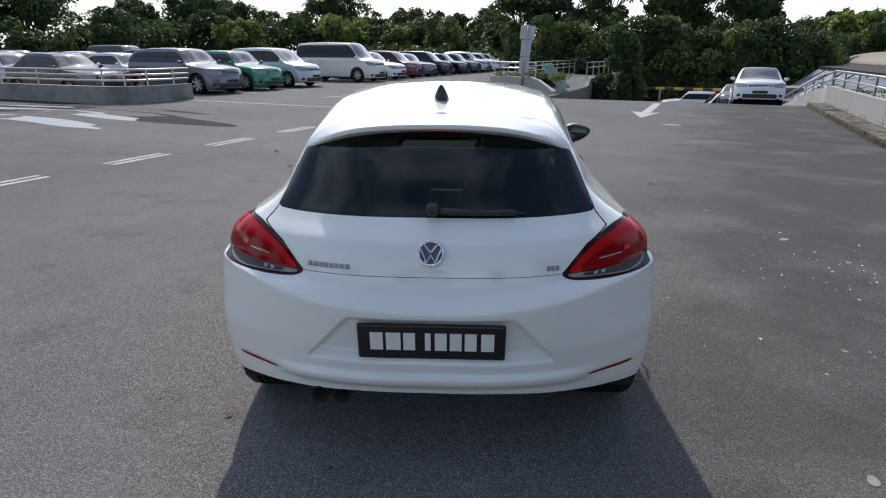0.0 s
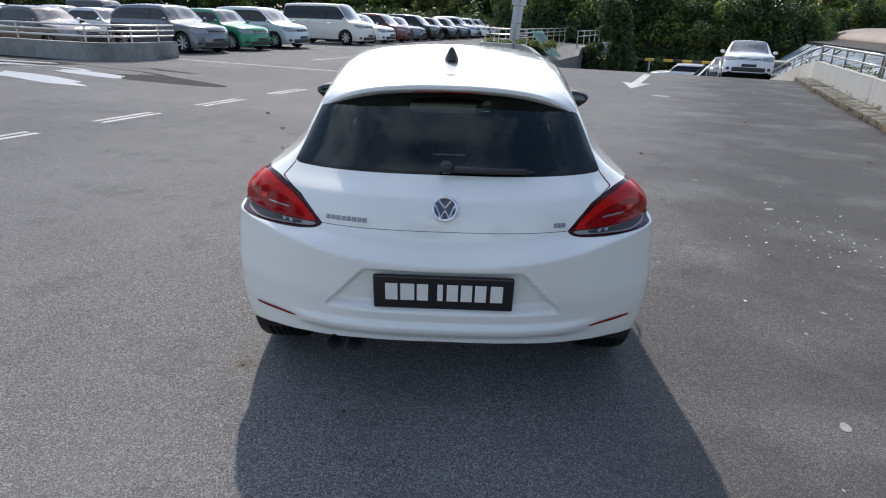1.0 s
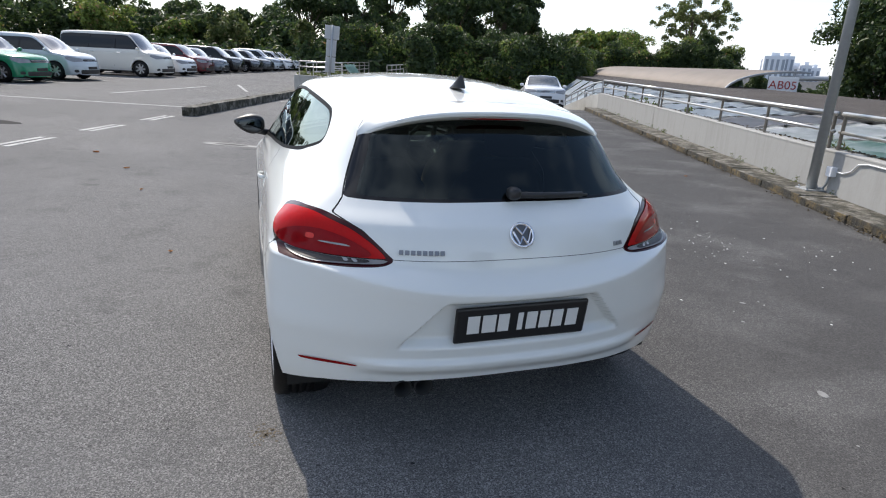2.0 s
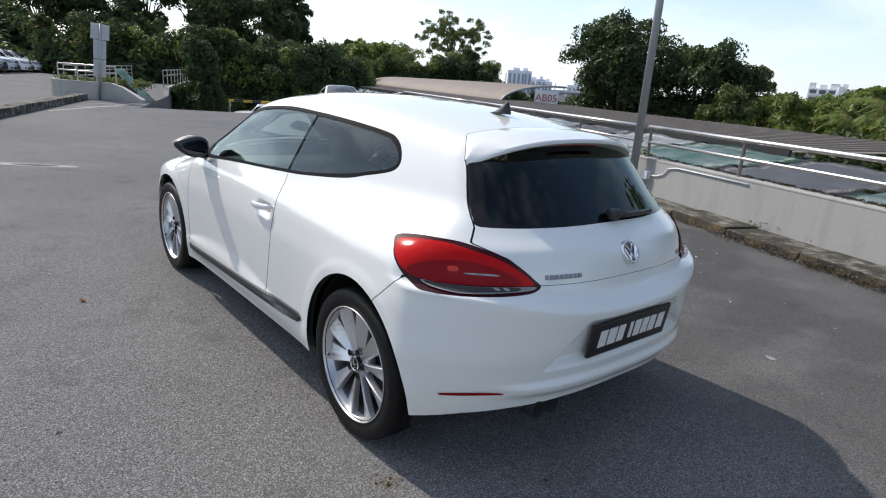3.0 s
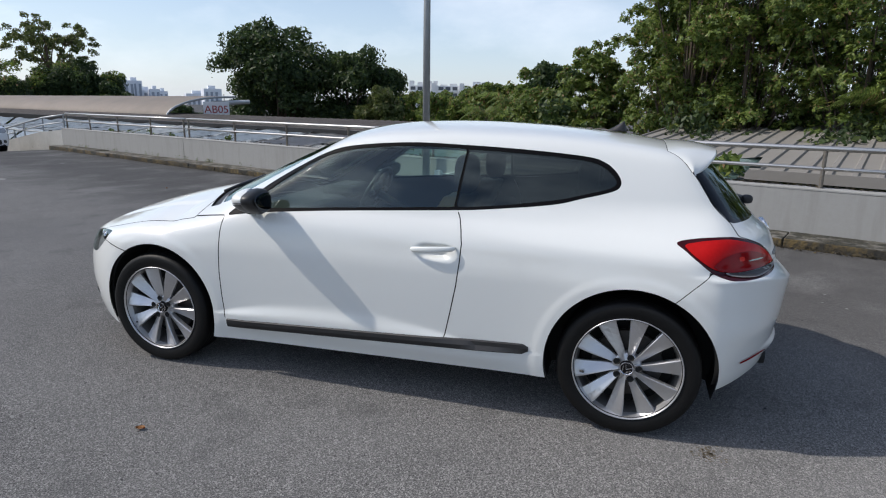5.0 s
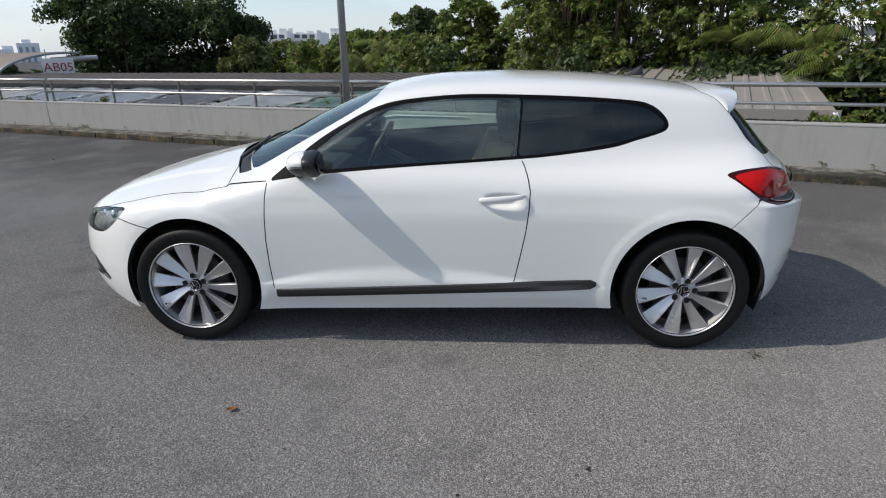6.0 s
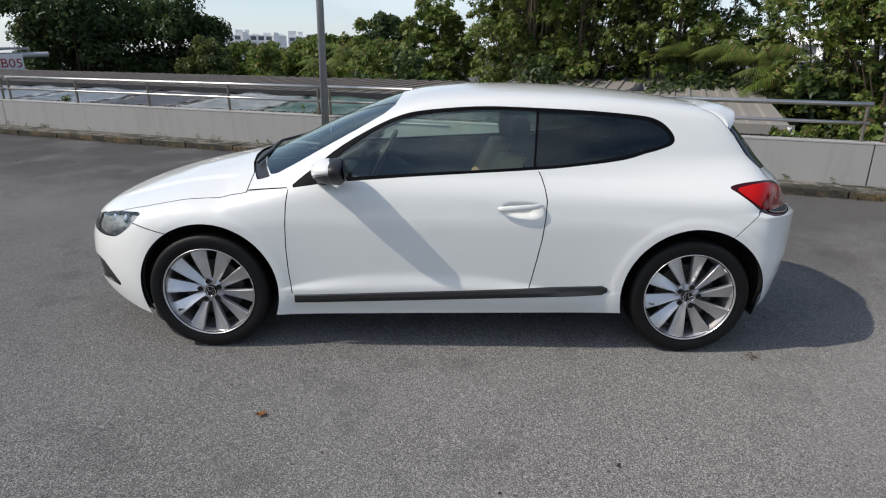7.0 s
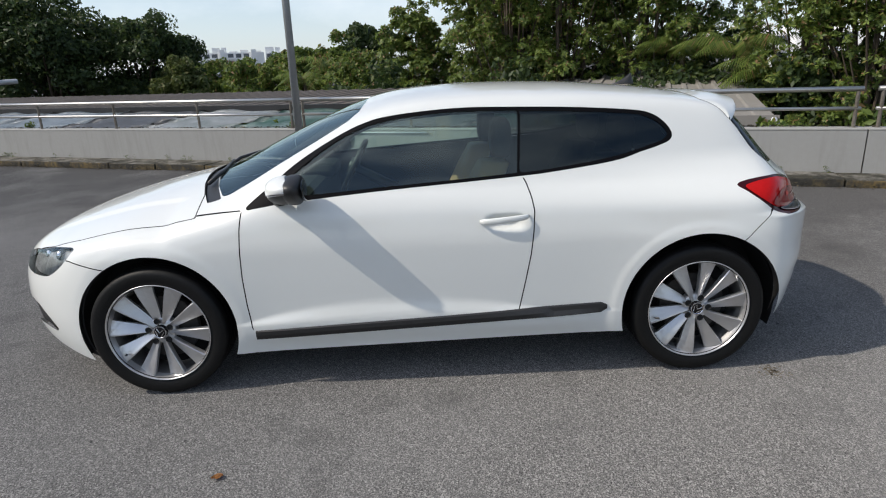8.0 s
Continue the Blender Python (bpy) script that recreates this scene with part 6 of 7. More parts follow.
for k, (kind, paint) in enumerate([("sedan", "dark brown"), ("sedan", "pale silver"), ("sedan", "white"), ("sedan", "pale silver"), ("mpv", "black"), ("sedan", "silver grey"), ("suv", "dark grey"), ("sedan", "white"), ("mpv", "white"),
                                   ("sedan", "black"), ("hatchback", "maroon"), ("sedan", "pale silver"), ("suv", "black"), ("sedan", "dark grey")]):
    park(kind, paint, nose_at(kind, (-20.1, -23.9)[k] if k < 2 else -23.0 + rnd.uniform(-0.3, 0.3), 8.55 + 0.66 * (k == 1) + 2.22 * (k - (k > 0)), rnd.uniform(-1.5, 1.5)), "parked in the second row")
for k, (kind, paint) in enumerate([("sedan", "pale silver"), ("sedan", "white"), ("suv", "dark grey"), ("sedan", "silver grey"), ("hatchback", "white"), ("van", "dark grey"), ("sedan", "black"), ("mpv", "pale silver"), ("sedan", "white"),
                                   ("mpv", "black"), ("sedan", "silver grey"), ("hatchback", "white"), ("sedan", "dark brown")]):
    park(kind, paint, nose_at(kind, -32.6 + rnd.uniform(-0.3, 0.3), 9.9 + 2.26 * k, rnd.uniform(-1.5, 1.5)), "parked in a row further off")
for k, (kind, paint) in enumerate([("sedan", "white"), ("sedan", "pale silver"), ("hatchback", "silver grey"), ("sedan", "white"), ("mpv", "dark grey"), ("sedan", "white"), ("suv", "black"), ("hatchback", "pale silver")]):
    park(kind, paint, nose_at(kind, -42.6, 10.2 + 2.9 * k, rnd.uniform(-1.5, 1.5)), "parked in the far row")
# on the ramp and on the road below
slope = math.degrees(math.atan(0.10))
park("hatchback", "white", deck(-1.25, 18.25 + KINDS["hatchback"][0].h, ramp_height(20.4), 180, 0) @ pose(0, 0, 0, slope + 1.2), "parked on the ramp facing uphill")
park("sedan", "black", deck(-1.55, 26.4, ramp_height(26.4), 180) @ pose(0, 0, 0, slope + 1.8), "parked low on the ramp")
park("suv", "white", deck(-3.6, 38.8, LOW, 90), "standing on the road below the ramp")
park("van", "white", deck(-1.4, 33.4, LOW, 100), "standing at the foot of the ramp")


# ---- the curved parapet, the island and the ramp's other side ----
def wall_along(name, path, z0, z1, thick, material, label, top=None):
    """A wall of even thickness along a line of points, in the deck's axes."""
    pts = [Vector((x, y)) for x, y in path]
    inner, outer = [], []
    for i, p in enumerate(pts):
        way = (pts[min(i + 1, len(pts) - 1)] - pts[max(i - 1, 0)]).normalized()
        nrm = Vector((-way.y, way.x)) * thick / 2
        inner.append(p + nrm), outer.append(p - nrm)
    bm = bmesh.new()
    rows = []
    for i in range(len(pts)):
        zt = top[i] if top else z1
        rows.append([bm.verts.new((*inner[i], z0)), bm.verts.new((*inner[i], zt)), bm.verts.new((*outer[i], zt)), bm.verts.new((*outer[i], z0))])
    for a, b in zip(rows, rows[1:]):
        for k in range(3):
            bm.faces.new((a[k], a[k + 1], b[k + 1], b[k]))
    bm.faces.new(rows[0][::-1])
    bm.faces.new(rows[-1])
    bmesh.ops.recalc_face_normals(bm, faces=bm.faces)
    ob = part(name, bm, material)
    ob.matrix_world = DECK
    return tagged(ob, label, "wall", kind="structure")


def rails_along(path, z0, heights, label, every=4, m=DECK, top_of=None):
    base = thing("railing", m, label, "railing", "railings of the deck")
    lift = top_of or [0.0] * len(path)
    for z in heights:
        bm = bmesh.new()
        pipe(bm, [(x, y, z0 + z + h) for (x, y), h in zip(path, lift)], 0.026, 8)
        part("rail", bm, RAIL, base, smooth=True)
    for (x, y), h in list(zip(path, lift))[::every]:
        bm = bmesh.new()
        tube(bm, (x, y, z0 - 0.02 + h), (x, y, z0 + heights[0] + h), 0.024, 8)
        part("post", bm, RAIL, base)


bend = [(-40.42 + 1.653 * k, 6.48 + 0.0034 * (k - 13) ** 2 * (1 if k < 13 else 0)) for k in range(14)]
bend += [(-18.32 + 1.09 * math.sin(a), 7.57 - 1.09 * math.cos(a)) for a in [radians(15 * k) for k in range(1, 7)]] + [(-17.23, 8.18), (-17.27, 8.79)]
CURVED = surface("stained_grey_concrete", (0.30, 0.30, 0.29), 0.85, grain=(10, 0.5, (0.20, 0.20, 0.19)), stain=(1.6, 0.9, (0.11, 0.105, 0.095)), bump=(25, 0.01))
wall_along("wall_curved", bend, 0.1, 0.65, 0.2, CURVED, "low curved concrete wall with dark water stains")
rails_along(bend, 0.65, (0.435, 0.295, 0.155), "three-bar steel railing on the curved wall", 2)

isle = [(-11.75, 22.6), (-11.72, 21.2), (-11.6, 20.45), (-11.3, 20.05), (-10.8, 19.8), (-10.2, 19.6), (-9.6, 19.45), (-9.2, 19.3), (-8.5, 18.9)]
wall_along("wall_island", isle, -0.05, 0.62, 0.22, CONCRETE, "low pale concrete wall of a planted island", [0.62] * (len(isle) - 2) + [0.50, 0.12])
ramp_side = [(-8.45, 19.2 + 1.2 * k) for k in range(20)]
wall_along("wall_ramp_side", ramp_side, LOW, 0.6, 0.22, CURVED, "concrete side wall along the ramp", [max(ramp_height(s) + 0.45, -0.25) if k < 6 else 0.35 for k, (d, s) in enumerate(ramp_side)])
bm = slab(bmesh.new(), [(-11.68, 21.2), (-11.5, 20.5), (-11.2, 20.15), (-10.2, 19.75), (-9.75, 19.6), (-9.75, 27.0), (-11.7, 27.0)], 0.0, 0.56)
EARTH_BED = part("planting_bed", bm, EARTH)
EARTH_BED.matrix_world = DECK
tagged(EARTH_BED, "raised bed of dry earth and grass", "planting bed", kind="structure")
rails_along([(-11.85, 22.9 + 1.9 * k) for k in range(10)], 0.1, (0.98, 0.78, 0.55), "steel railing behind the island", 1)
rails_along([(-8.6, 26.5 + 1.9 * k) for k in range(9)], 0.35, (0.75, 0.5), "steel railing above the ramp", 1)
rails_along([(-11.4 + 0.65 * k, 20.15 - 0.2 * k) for k in range(4)], 0.56, (0.62, 0.40), "steel railing on the island wall", 1)


def tarpaulin():
    bm = bmesh.new()
    grid = []
    for j in range(15):
        t = j / 14
        row = []
        for i in range(9):
            q = i / 8
            s = 22.2 + 2.3 * q - 0.85 * t
            d = -9.94 + 1.45 * t
            z = 1.09 - 1.36 * t**0.9 + 0.035 * math.sin(13 * q + 3 * t) * (0.4 + t) - 0.05 * math.sin(math.pi * t)
            row.append(bm.verts.new((d, s, z)))
        grid.append(row)
    for a, b in zip(grid, grid[1:]):
        for k in range(8):
            bm.faces.new((a[k], a[k + 1], b[k + 1], b[k]))
    bmesh.ops.solidify(bm, geom=bm.faces[:], thickness=0.012)
    ob = part("tarpaulin", bm, TARP, smooth=True)
    ob.matrix_world = DECK
    tagged(ob, "faded green tarpaulin draped over the ramp railing", "tarpaulin")


tarpaulin()


def sign_post():
    base = thing("sign_post", deck(-9.98, 19.32, 0, 20) @ pose(0, 0, 0, 0, 4.5, 0), "steel post with three blank sign backs by the island wall", "sign post")
    bm = bmesh.new()
    tube(bm, (0, 0, 0), (0, 0, 2.62), 0.045, 12)
    part("pole", bm, GALV, base, smooth=True)
    for w, z0, z1 in ((0.29, 2.08, 2.60), (0.20, 1.42, 2.06), (0.20, 0.80, 1.40)):
        bm = bmesh.new()
        box(bm, (-w, 0.05, z0), (w, 0.075, z1), 0.01)
        part("sign_panel", bm, SIGN_BACK, base)


sign_post()


# ---- roofs beyond the parapet ----
def sheet_roof(name, lo, hi, z, fall, pitch, material, label, ribs_along="d", rib=0.035):
    """A ribbed sheet roof in the deck's axes; z at its near edge, fall the rise to its far edge; ribs every pitch metres."""
    d0, s0 = lo
    d1, s1 = hi
    n = int((s1 - s0) / pitch) if ribs_along == "d" else int((d1 - d0) / pitch)
    verts, faces = [], []
    line = []
    for k in range(n + 1):
        for f, h in ((0.0, 0.0), (0.62, 0.0), (0.70, rib), (0.92, rib), (0.999, 0.0)):
            line.append(((k + f) * pitch, h))
    for a, h in line:
        if ribs_along == "d":
            s = min(s0 + a, s1)
            verts += [(d0, s, z + h), (d1, s, z + fall + h)]
        else:
            d = min(d0 + a, d1)
            zz = z + fall * (d - d0) / (d1 - d0)
            verts += [(d, s0, zz + h), (d, s1, zz + h)]
    faces = [(2 * k, 2 * k + 1, 2 * k + 3, 2 * k + 2) for k in range(len(line) - 1)]
    ob = thing(name, DECK, label, "roof", kind="structure")
    raw("sheet", verts, faces, material, ob, smooth=False)
    bm = bmesh.new()
    box(bm, (d0 - 0.04, s0 - 0.05, z - 0.16), (d0 + 0.02, s1 + 0.05, z + 0.05))
    part("fascia", bm, BLACK if material is BROWN_ROOF else GREY_ROOF, ob)
    for k in range(int((s1 - s0) / 6) + 1):
        bm = bmesh.new()
        tube(bm, (d0 + 0.3, min(s0 + 6 * k + 0.2, s1), LOW), (d0 + 0.3, min(s0 + 6 * k + 0.2, s1), z), 0.06, 10)
        tube(bm, (d1 - 0.3, min(s0 + 6 * k + 0.2, s1), LOW), (d1 - 0.3, min(s0 + 6 * k + 0.2, s1), z + fall), 0.06, 10)
        part("roof_post", bm, GALV, ob)
    return ob


sheet_roof("roof_brown", (3.9, 2.7), (9.6, 59.0), 0.74, 0.12, 0.4, BROWN_ROOF, "long flat brown sheet roof beyond the parapet")
rnd = random.Random(8)
s = -2.2
for k, (mat, words) in enumerate([(CANOPY_GREEN, "weathered green"), (CANOPY_GREY, "dark blue-grey"), (CANOPY_GREEN, "weathered green"), (CANOPY_WHITE, "dirty white"), (CANOPY_GREY, "dark blue-grey"), (CANOPY_BLUE, "pale blue"),
                                   (CANOPY_BLUE, "pale blue"), (CANOPY_WHITE, "dirty white"), (CANOPY_BLUE, "pale blue"), (CANOPY_BLUE, "blue"), (CANOPY_BLUE, "pale blue"), (CANOPY_BLUE, "blue")]):
    e = s + 2.3 + rnd.uniform(-0.3, 0.3)
    bm = bmesh.new()
    grid = []
    for j in range(7):
        grid.append([bm.verts.new((1.15 + 2.7 * i / 10, s + (e - s - 0.04) * j / 6, 0.44 + 0.24 * i / 10 + 0.035 * math.sin(2.1 * i + 1.3 * j) + rnd.uniform(-0.012, 0.012))) for i in range(11)])
    for a, b in zip(grid, grid[1:]):
        for i in range(10):
            bm.faces.new((a[i], a[i + 1], b[i + 1], b[i]))
    bmesh.ops.solidify(bm, geom=bm.faces[:], thickness=0.012)
    ob = part("canopy_sheet", bm, mat, smooth=True)
    ob.matrix_world = DECK
    tagged(ob, f"{words} plastic canopy sheet beside the parapet", "canopy sheet", "canopy sheets")
    s = e
canopy = thing("canopy_structure", DECK, "steel frame under the plastic canopy sheets", "canopy")
for d in (1.2, 2.5, 3.8):
    bm = bmesh.new()
    tube(bm, (d, -2.2, 0.34 + 0.08 * (d - 1.2)), (d, 25.0, 0.34 + 0.08 * (d - 1.2)), 0.03, 8)
    part("beam", bm, GALV, canopy)
for k in range(7):
    bm = bmesh.new()
    tube(bm, (1.2, -1.8 + 4.2 * k, LOW), (1.2, -1.8 + 4.2 * k, 0.34), 0.04, 8)
    part("prop", bm, GALV, canopy)
# curtains under the brown roof's edge along the ramp
for k in range(13):
    s0 = 20.0 + 2.9 * k
    bm = bmesh.new()
    grid = []
    for j in range(9):
        t = j / 8
        grid.append([bm.verts.new((3.85 - 2.3 * (i / 5) + 0.05 * math.sin(7 * t), s0 + 2.75 * t, 0.60 - 1.75 * (i / 5) + 0.03 * math.sin(11 * t + i))) for i in range(6)])
    for a, b in zip(grid, grid[1:]):
        for i in range(5):
            bm.faces.new((a[i], a[i + 1], b[i + 1], b[i]))
    bmesh.ops.solidify(bm, geom=bm.faces[:], thickness=0.01)
    ob = part("awning_sheet", bm, CURTAIN, smooth=True)
    ob.matrix_world = DECK
    tagged(ob, "sloping pale blue awning sheet below the brown roof", "awning", "awning sheets")


def vault():
    """The long curved roof with the zone sign at its end."""
    base = thing("roof_vault", DECK, "long curved brown sheet roof with an open end", "roof", kind="structure")
    n, s0, s1 = 20, 24.3, 60.0
    prof = []
    for k in range(n + 1):
        a = math.pi * (0.97 - 0.50 * k / n)
        prof.append((11.3 + 3.5 * math.cos(a), 0.70 + 1.06 * math.sin(a)))
    for name, mat, off in (("shell", BROWN_ROOF, 0.0), ("soffit", BLACK, -0.08)):
        verts, faces = [], []
        for j in range(41):
            s = s0 + (s1 - s0) * j / 40
            for x, z in prof:
                verts.append((x, s, z + off + (0.02 if j % 2 else 0.0) * (1 if name == "shell" else 0)))
        for j in range(40):
            for k in range(n):
                faces.append((j * (n + 1) + k, j * (n + 1) + k + 1, (j + 1) * (n + 1) + k + 1, (j + 1) * (n + 1) + k))
        raw(name, verts, faces, mat, base)
    bm = bmesh.new()
    pipe(bm, [(x, s0 - 0.03, z - 0.03) for x, z in prof], 0.055, 6)
    part("end_rib", bm, GALV, base)
    bm = bmesh.new()
    tube(bm, (10.4, s0 + 0.2, 1.42), (12.3, s0 - 0.3, 1.50), 0.11, 12)
    part("gutter_pipe", bm, SIGN_BACK, base)
    for k in range(7):
        for d in (8.2, 11.2):
            bm = bmesh.new()
            tube(bm, (d, s0 + 0.4 + 5.9 * k, LOW), (d, s0 + 0.4 + 5.9 * k, 0.9), 0.07, 10)
            part("roof_post", bm, GALV, base)


vault()


def zone_sign():
    m = Matrix.Translation((22.75, 18.75, 1.12)) @ pose(0, 0, 0, 90, 0, -48)
    base = thing("zone_sign", m, "white zone sign with red letters AB05", "sign")
    bm = bmesh.new()
    box(bm, (-0.62, -0.37, -0.03), (0.62, 0.37, 0.0), 0.01)
    part("board", bm, SIGN_WHITE, base)
    font = bpy.data.curves.new("letters", "FONT")
    font.body, font.size, font.align_x, font.align_y, font.extrude = "AB05", 0.52, "CENTER", "CENTER", 0.006
    ob = new("letters", font)
    made = bpy.data.meshes.new_from_object(ob.evaluated_get(bpy.context.evaluated_depsgraph_get()))
    bpy.data.objects.remove(ob)
    made.materials.clear()
    made.materials.append(SIGN_RED)
    text = new("letters", made)
    text.parent = base
    text.matrix_basis = pose(0, -0.02, 0.008)
    tagged(text, "red letters AB05")
    for x in (-0.4, 0.4):
        bm = bmesh.new()
        tube(bm, (x, 0.3, -0.05), (x, 0.75, -0.05), 0.02, 8)
        part("hanger", bm, GALV, base)


zone_sign()
sheet_roof("roof_grey", (6.4, -5.4), (17.5, 2.5), 0.22, 0.90, 0.42, GREY_ROOF, "grey ribbed metal roof below the trees", "d", 0.045)
truss = thing("roof_strut", DECK, "pale steel struts under the grey roof", "strut")
for a, b in (((6.35, -5.35, 0.22), (6.35, -4.9, -0.7)), ((6.35, -5.35, 0.22), (6.35, -5.85, -0.7)), ((6.35, -5.02, -0.4), (6.35, -5.7, -0.4))):
    bm = bmesh.new()
    tube(bm, a, b, 0.04, 8)
    part("strut", bm, SIGN_WHITE, truss)


# the striped beam and the low sheds across the lower road
beam = thing("striped_beam", deck(-2.0, 39.8), "black and yellow striped barrier beam over the lower road", "barrier")
for k in range(23):
    bm = bmesh.new()
    box(bm, (-8.4 + 0.61 * k, -0.1, -0.83), (-7.79 + 0.61 * k, 0.1, -0.66), 0.01)
    part("stripe", bm, YELLOW if k % 2 else BLACK, beam)
for k in range(4):
    bm = bmesh.new()
    tube(bm, (-8.2 + 4.4 * k, 0, LOW), (-8.2 + 4.4 * k, 0, -0.84), 0.08, 10)
    part("support", bm, GALV, beam)
for d0, d1, s, z, words in ((-1.2, 2.2, 36.5, -0.35, "low grey shed roof by the lower road"), (-0.8, 1.9, 34.8, -1.0, "grey container beside the lower road")):
    shed = thing("shed", deck(0, s), words, "shed")
    bm = bmesh.new()
    box(bm, (d0, 0.2, LOW), (d1, 2.4, z - 0.15), 0.02)
    part("wall", bm, CURVED, shed)
    bm = bmesh.new()
    box(bm, (d0 - 0.2, 0.0, z - 0.15), (d1 + 0.2, 2.6, z), 0.02)
    part("roof", bm, GREY_ROOF, shed)

# ---- trees and hedges ----
def leaf_cloud(centres, outward, size, rng, stretch=1.7):
    """One small folded leaf at each centre; returns points and faces."""
    n = len(centres)
    nrm = outward + rng.normal(0, 0.75, (n, 3))
    nrm /= np.linalg.norm(nrm, axis=1)[:, None] + 1e-9
    ref = rng.normal(0, 1, (n, 3))
    a = np.cross(nrm, ref)
    a /= np.linalg.norm(a, axis=1)[:, None] + 1e-9
    b = np.cross(nrm, a)
    k = size * rng.uniform(0.6, 1.35, (n, 1))
    tip, foot = centres + a * k * stretch * 0.5, centres - a * k * stretch * 0.5
    left, right = centres + b * k * 0.42 + nrm * k * 0.12, centres - b * k * 0.42 + nrm * k * 0.12
    verts = np.stack([foot, left, tip, right], 1).reshape(-1, 3)
    i = np.arange(n) * 4
    tris = np.stack([i, i + 1, i + 2, i, i + 2, i + 3], 1).reshape(-1, 3)
    return verts, tris


def leaf_object(name, verts, tris, material, parent=None):
    me = bpy.data.meshes.new(name)
    me.vertices.add(len(verts))
    me.vertices.foreach_set("co", verts.ravel())
    me.loops.add(len(tris) * 3)
    me.loops.foreach_set("vertex_index", tris.ravel())
    me.polygons.add(len(tris))
    me.polygons.foreach_set("loop_start", np.arange(len(tris)) * 3)
    me.update(calc_edges=True)
    me.materials.append(material)
    ob = new(name, me)
    ob.parent = parent
    return ob


def clump_leaves(blobs, count, size, rng, flat=0.8, rosette=1):
    """Leaves over the skins of many rounded clumps (x, y, z, r), more of them above than below; rosette: leaves at one twig's end."""
    blobs = np.array(blobs)
    count = count // rosette
    weight = blobs[:, 3] ** 2
    pick = rng.choice(len(blobs), count, p=weight / weight.sum())
    way = rng.normal(0, 1, (count, 3))
    way[:, 2] = np.where(way[:, 2] < -0.6, -way[:, 2], way[:, 2])
    way /= np.linalg.norm(way, axis=1)[:, None]
    wob = 1 + 0.18 * np.sin(5 * way[:, 0] + pick) + 0.15 * np.sin(6 * way[:, 1] + 2 * pick)
    rad = blobs[pick, 3] * wob * (1 - 0.55 * rng.random(count) ** 2.2)
    at = blobs[pick, :3] + way * rad[:, None] * np.array([1, 1, flat])
    if rosette > 1:
        axis = way + rng.normal(0, 0.35, way.shape) + np.array([0, 0, 0.45])
        axis /= np.linalg.norm(axis, axis=1)[:, None]
        u = np.cross(axis, rng.normal(0, 1, axis.shape))
        u /= np.linalg.norm(u, axis=1)[:, None]
        v = np.cross(axis, u)
        turn = (np.arange(rosette) / rosette * 2 * np.pi)[None, :] + rng.uniform(0, 0.8, (count, rosette))
        spoke = (u[:, None] * np.cos(turn)[..., None] + v[:, None] * np.sin(turn)[..., None]).reshape(-1, 3)
        axis = np.repeat(axis, rosette, 0)
        k = size * rng.uniform(0.7, 1.3, (len(axis), 1))
        foot = np.repeat(at, rosette, 0)
        side = np.cross(axis, spoke)
        droop = axis * rng.uniform(-0.25, 0.5, (len(axis), 1))
        tip = foot + (spoke + droop) * k * 1.5
        mid = foot + (spoke + droop * 0.7) * k * 0.85 + axis * k * 0.08
        verts = np.stack([foot, mid + side * k * 0.40, tip, mid - side * k * 0.40], 1).reshape(-1, 3)
        i = np.arange(len(axis)) * 4
        return verts, np.stack([i, i + 1, i + 2, i, i + 2, i + 3], 1).reshape(-1, 3)
    return leaf_cloud(at, way, size, rng)


def tree(x, y, z0, height, spread, leaf, count, material, seed, words, crown_from=0.35, clumps=26, thin=1.0, trunk=0.2, name="tree", rosette=1, limbs=18):
    rng = np.random.default_rng(seed)
    base = thing(name, pose(x, y, z0), words, "tree")
    top = height
    low = height * crown_from
    mid = (top + low) / 2
    half = (top - low) / 2
    blobs = []
    for k in range(clumps):
        w = rng.normal(0, 1, 3)
        w /= np.linalg.norm(w)
        q = rng.random() ** 0.4
        r = spread * rng.uniform(0.22, 0.38) * thin
        blobs.append((w[0] * (spread - r) * q, w[1] * (spread - r) * q, mid + w[2] * (half - r * 0.7) * q, r))
    bm = bmesh.new()
    bend_x, bend_y = rng.normal(0, 0.04 * height, 2)
    spine = [(0, 0, -0.1), (bend_x * 0.3, bend_y * 0.3, low * 0.5), (bend_x, bend_y, low), (bend_x * 1.2, bend_y * 1.2, mid)]
    for i in range(3):
        tube(bm, spine[i], spine[i + 1], trunk * (1 - 0.22 * i), 9, trunk * (1 - 0.22 * (i + 1)))
    part("trunk", bm, BARK, base)
    for k in range(0, min(clumps, limbs)):
        bx, by, bz, r = blobs[k]
        t = rng.uniform(0.5, 1.0)
        start = Vector((bend_x * t, bend_y * t, low * (0.7 + 0.5 * t)))
        end = Vector((bx, by, bz))
        knee = start.lerp(end, 0.5) + Vector((0, 0, 0.12 * (end - start).length))
        bm = bmesh.new()
        tube(bm, start, knee, trunk * 0.34, 6, trunk * 0.24)
        tube(bm, knee, end, trunk * 0.24, 6, trunk * 0.08)
        part("limb", bm, BARK, base)
    v, f = clump_leaves(blobs, count, leaf, rng, rosette=rosette)
    leaf_object("crown", v, f, material, base)
    return base


def seen_at(heading, far, eye=(-3.3, -1.75)):
    a = radians(heading)
    return eye[0] + far * math.sin(a), eye[1] + far * math.cos(a)


EYE0 = (0.12, -3.91)
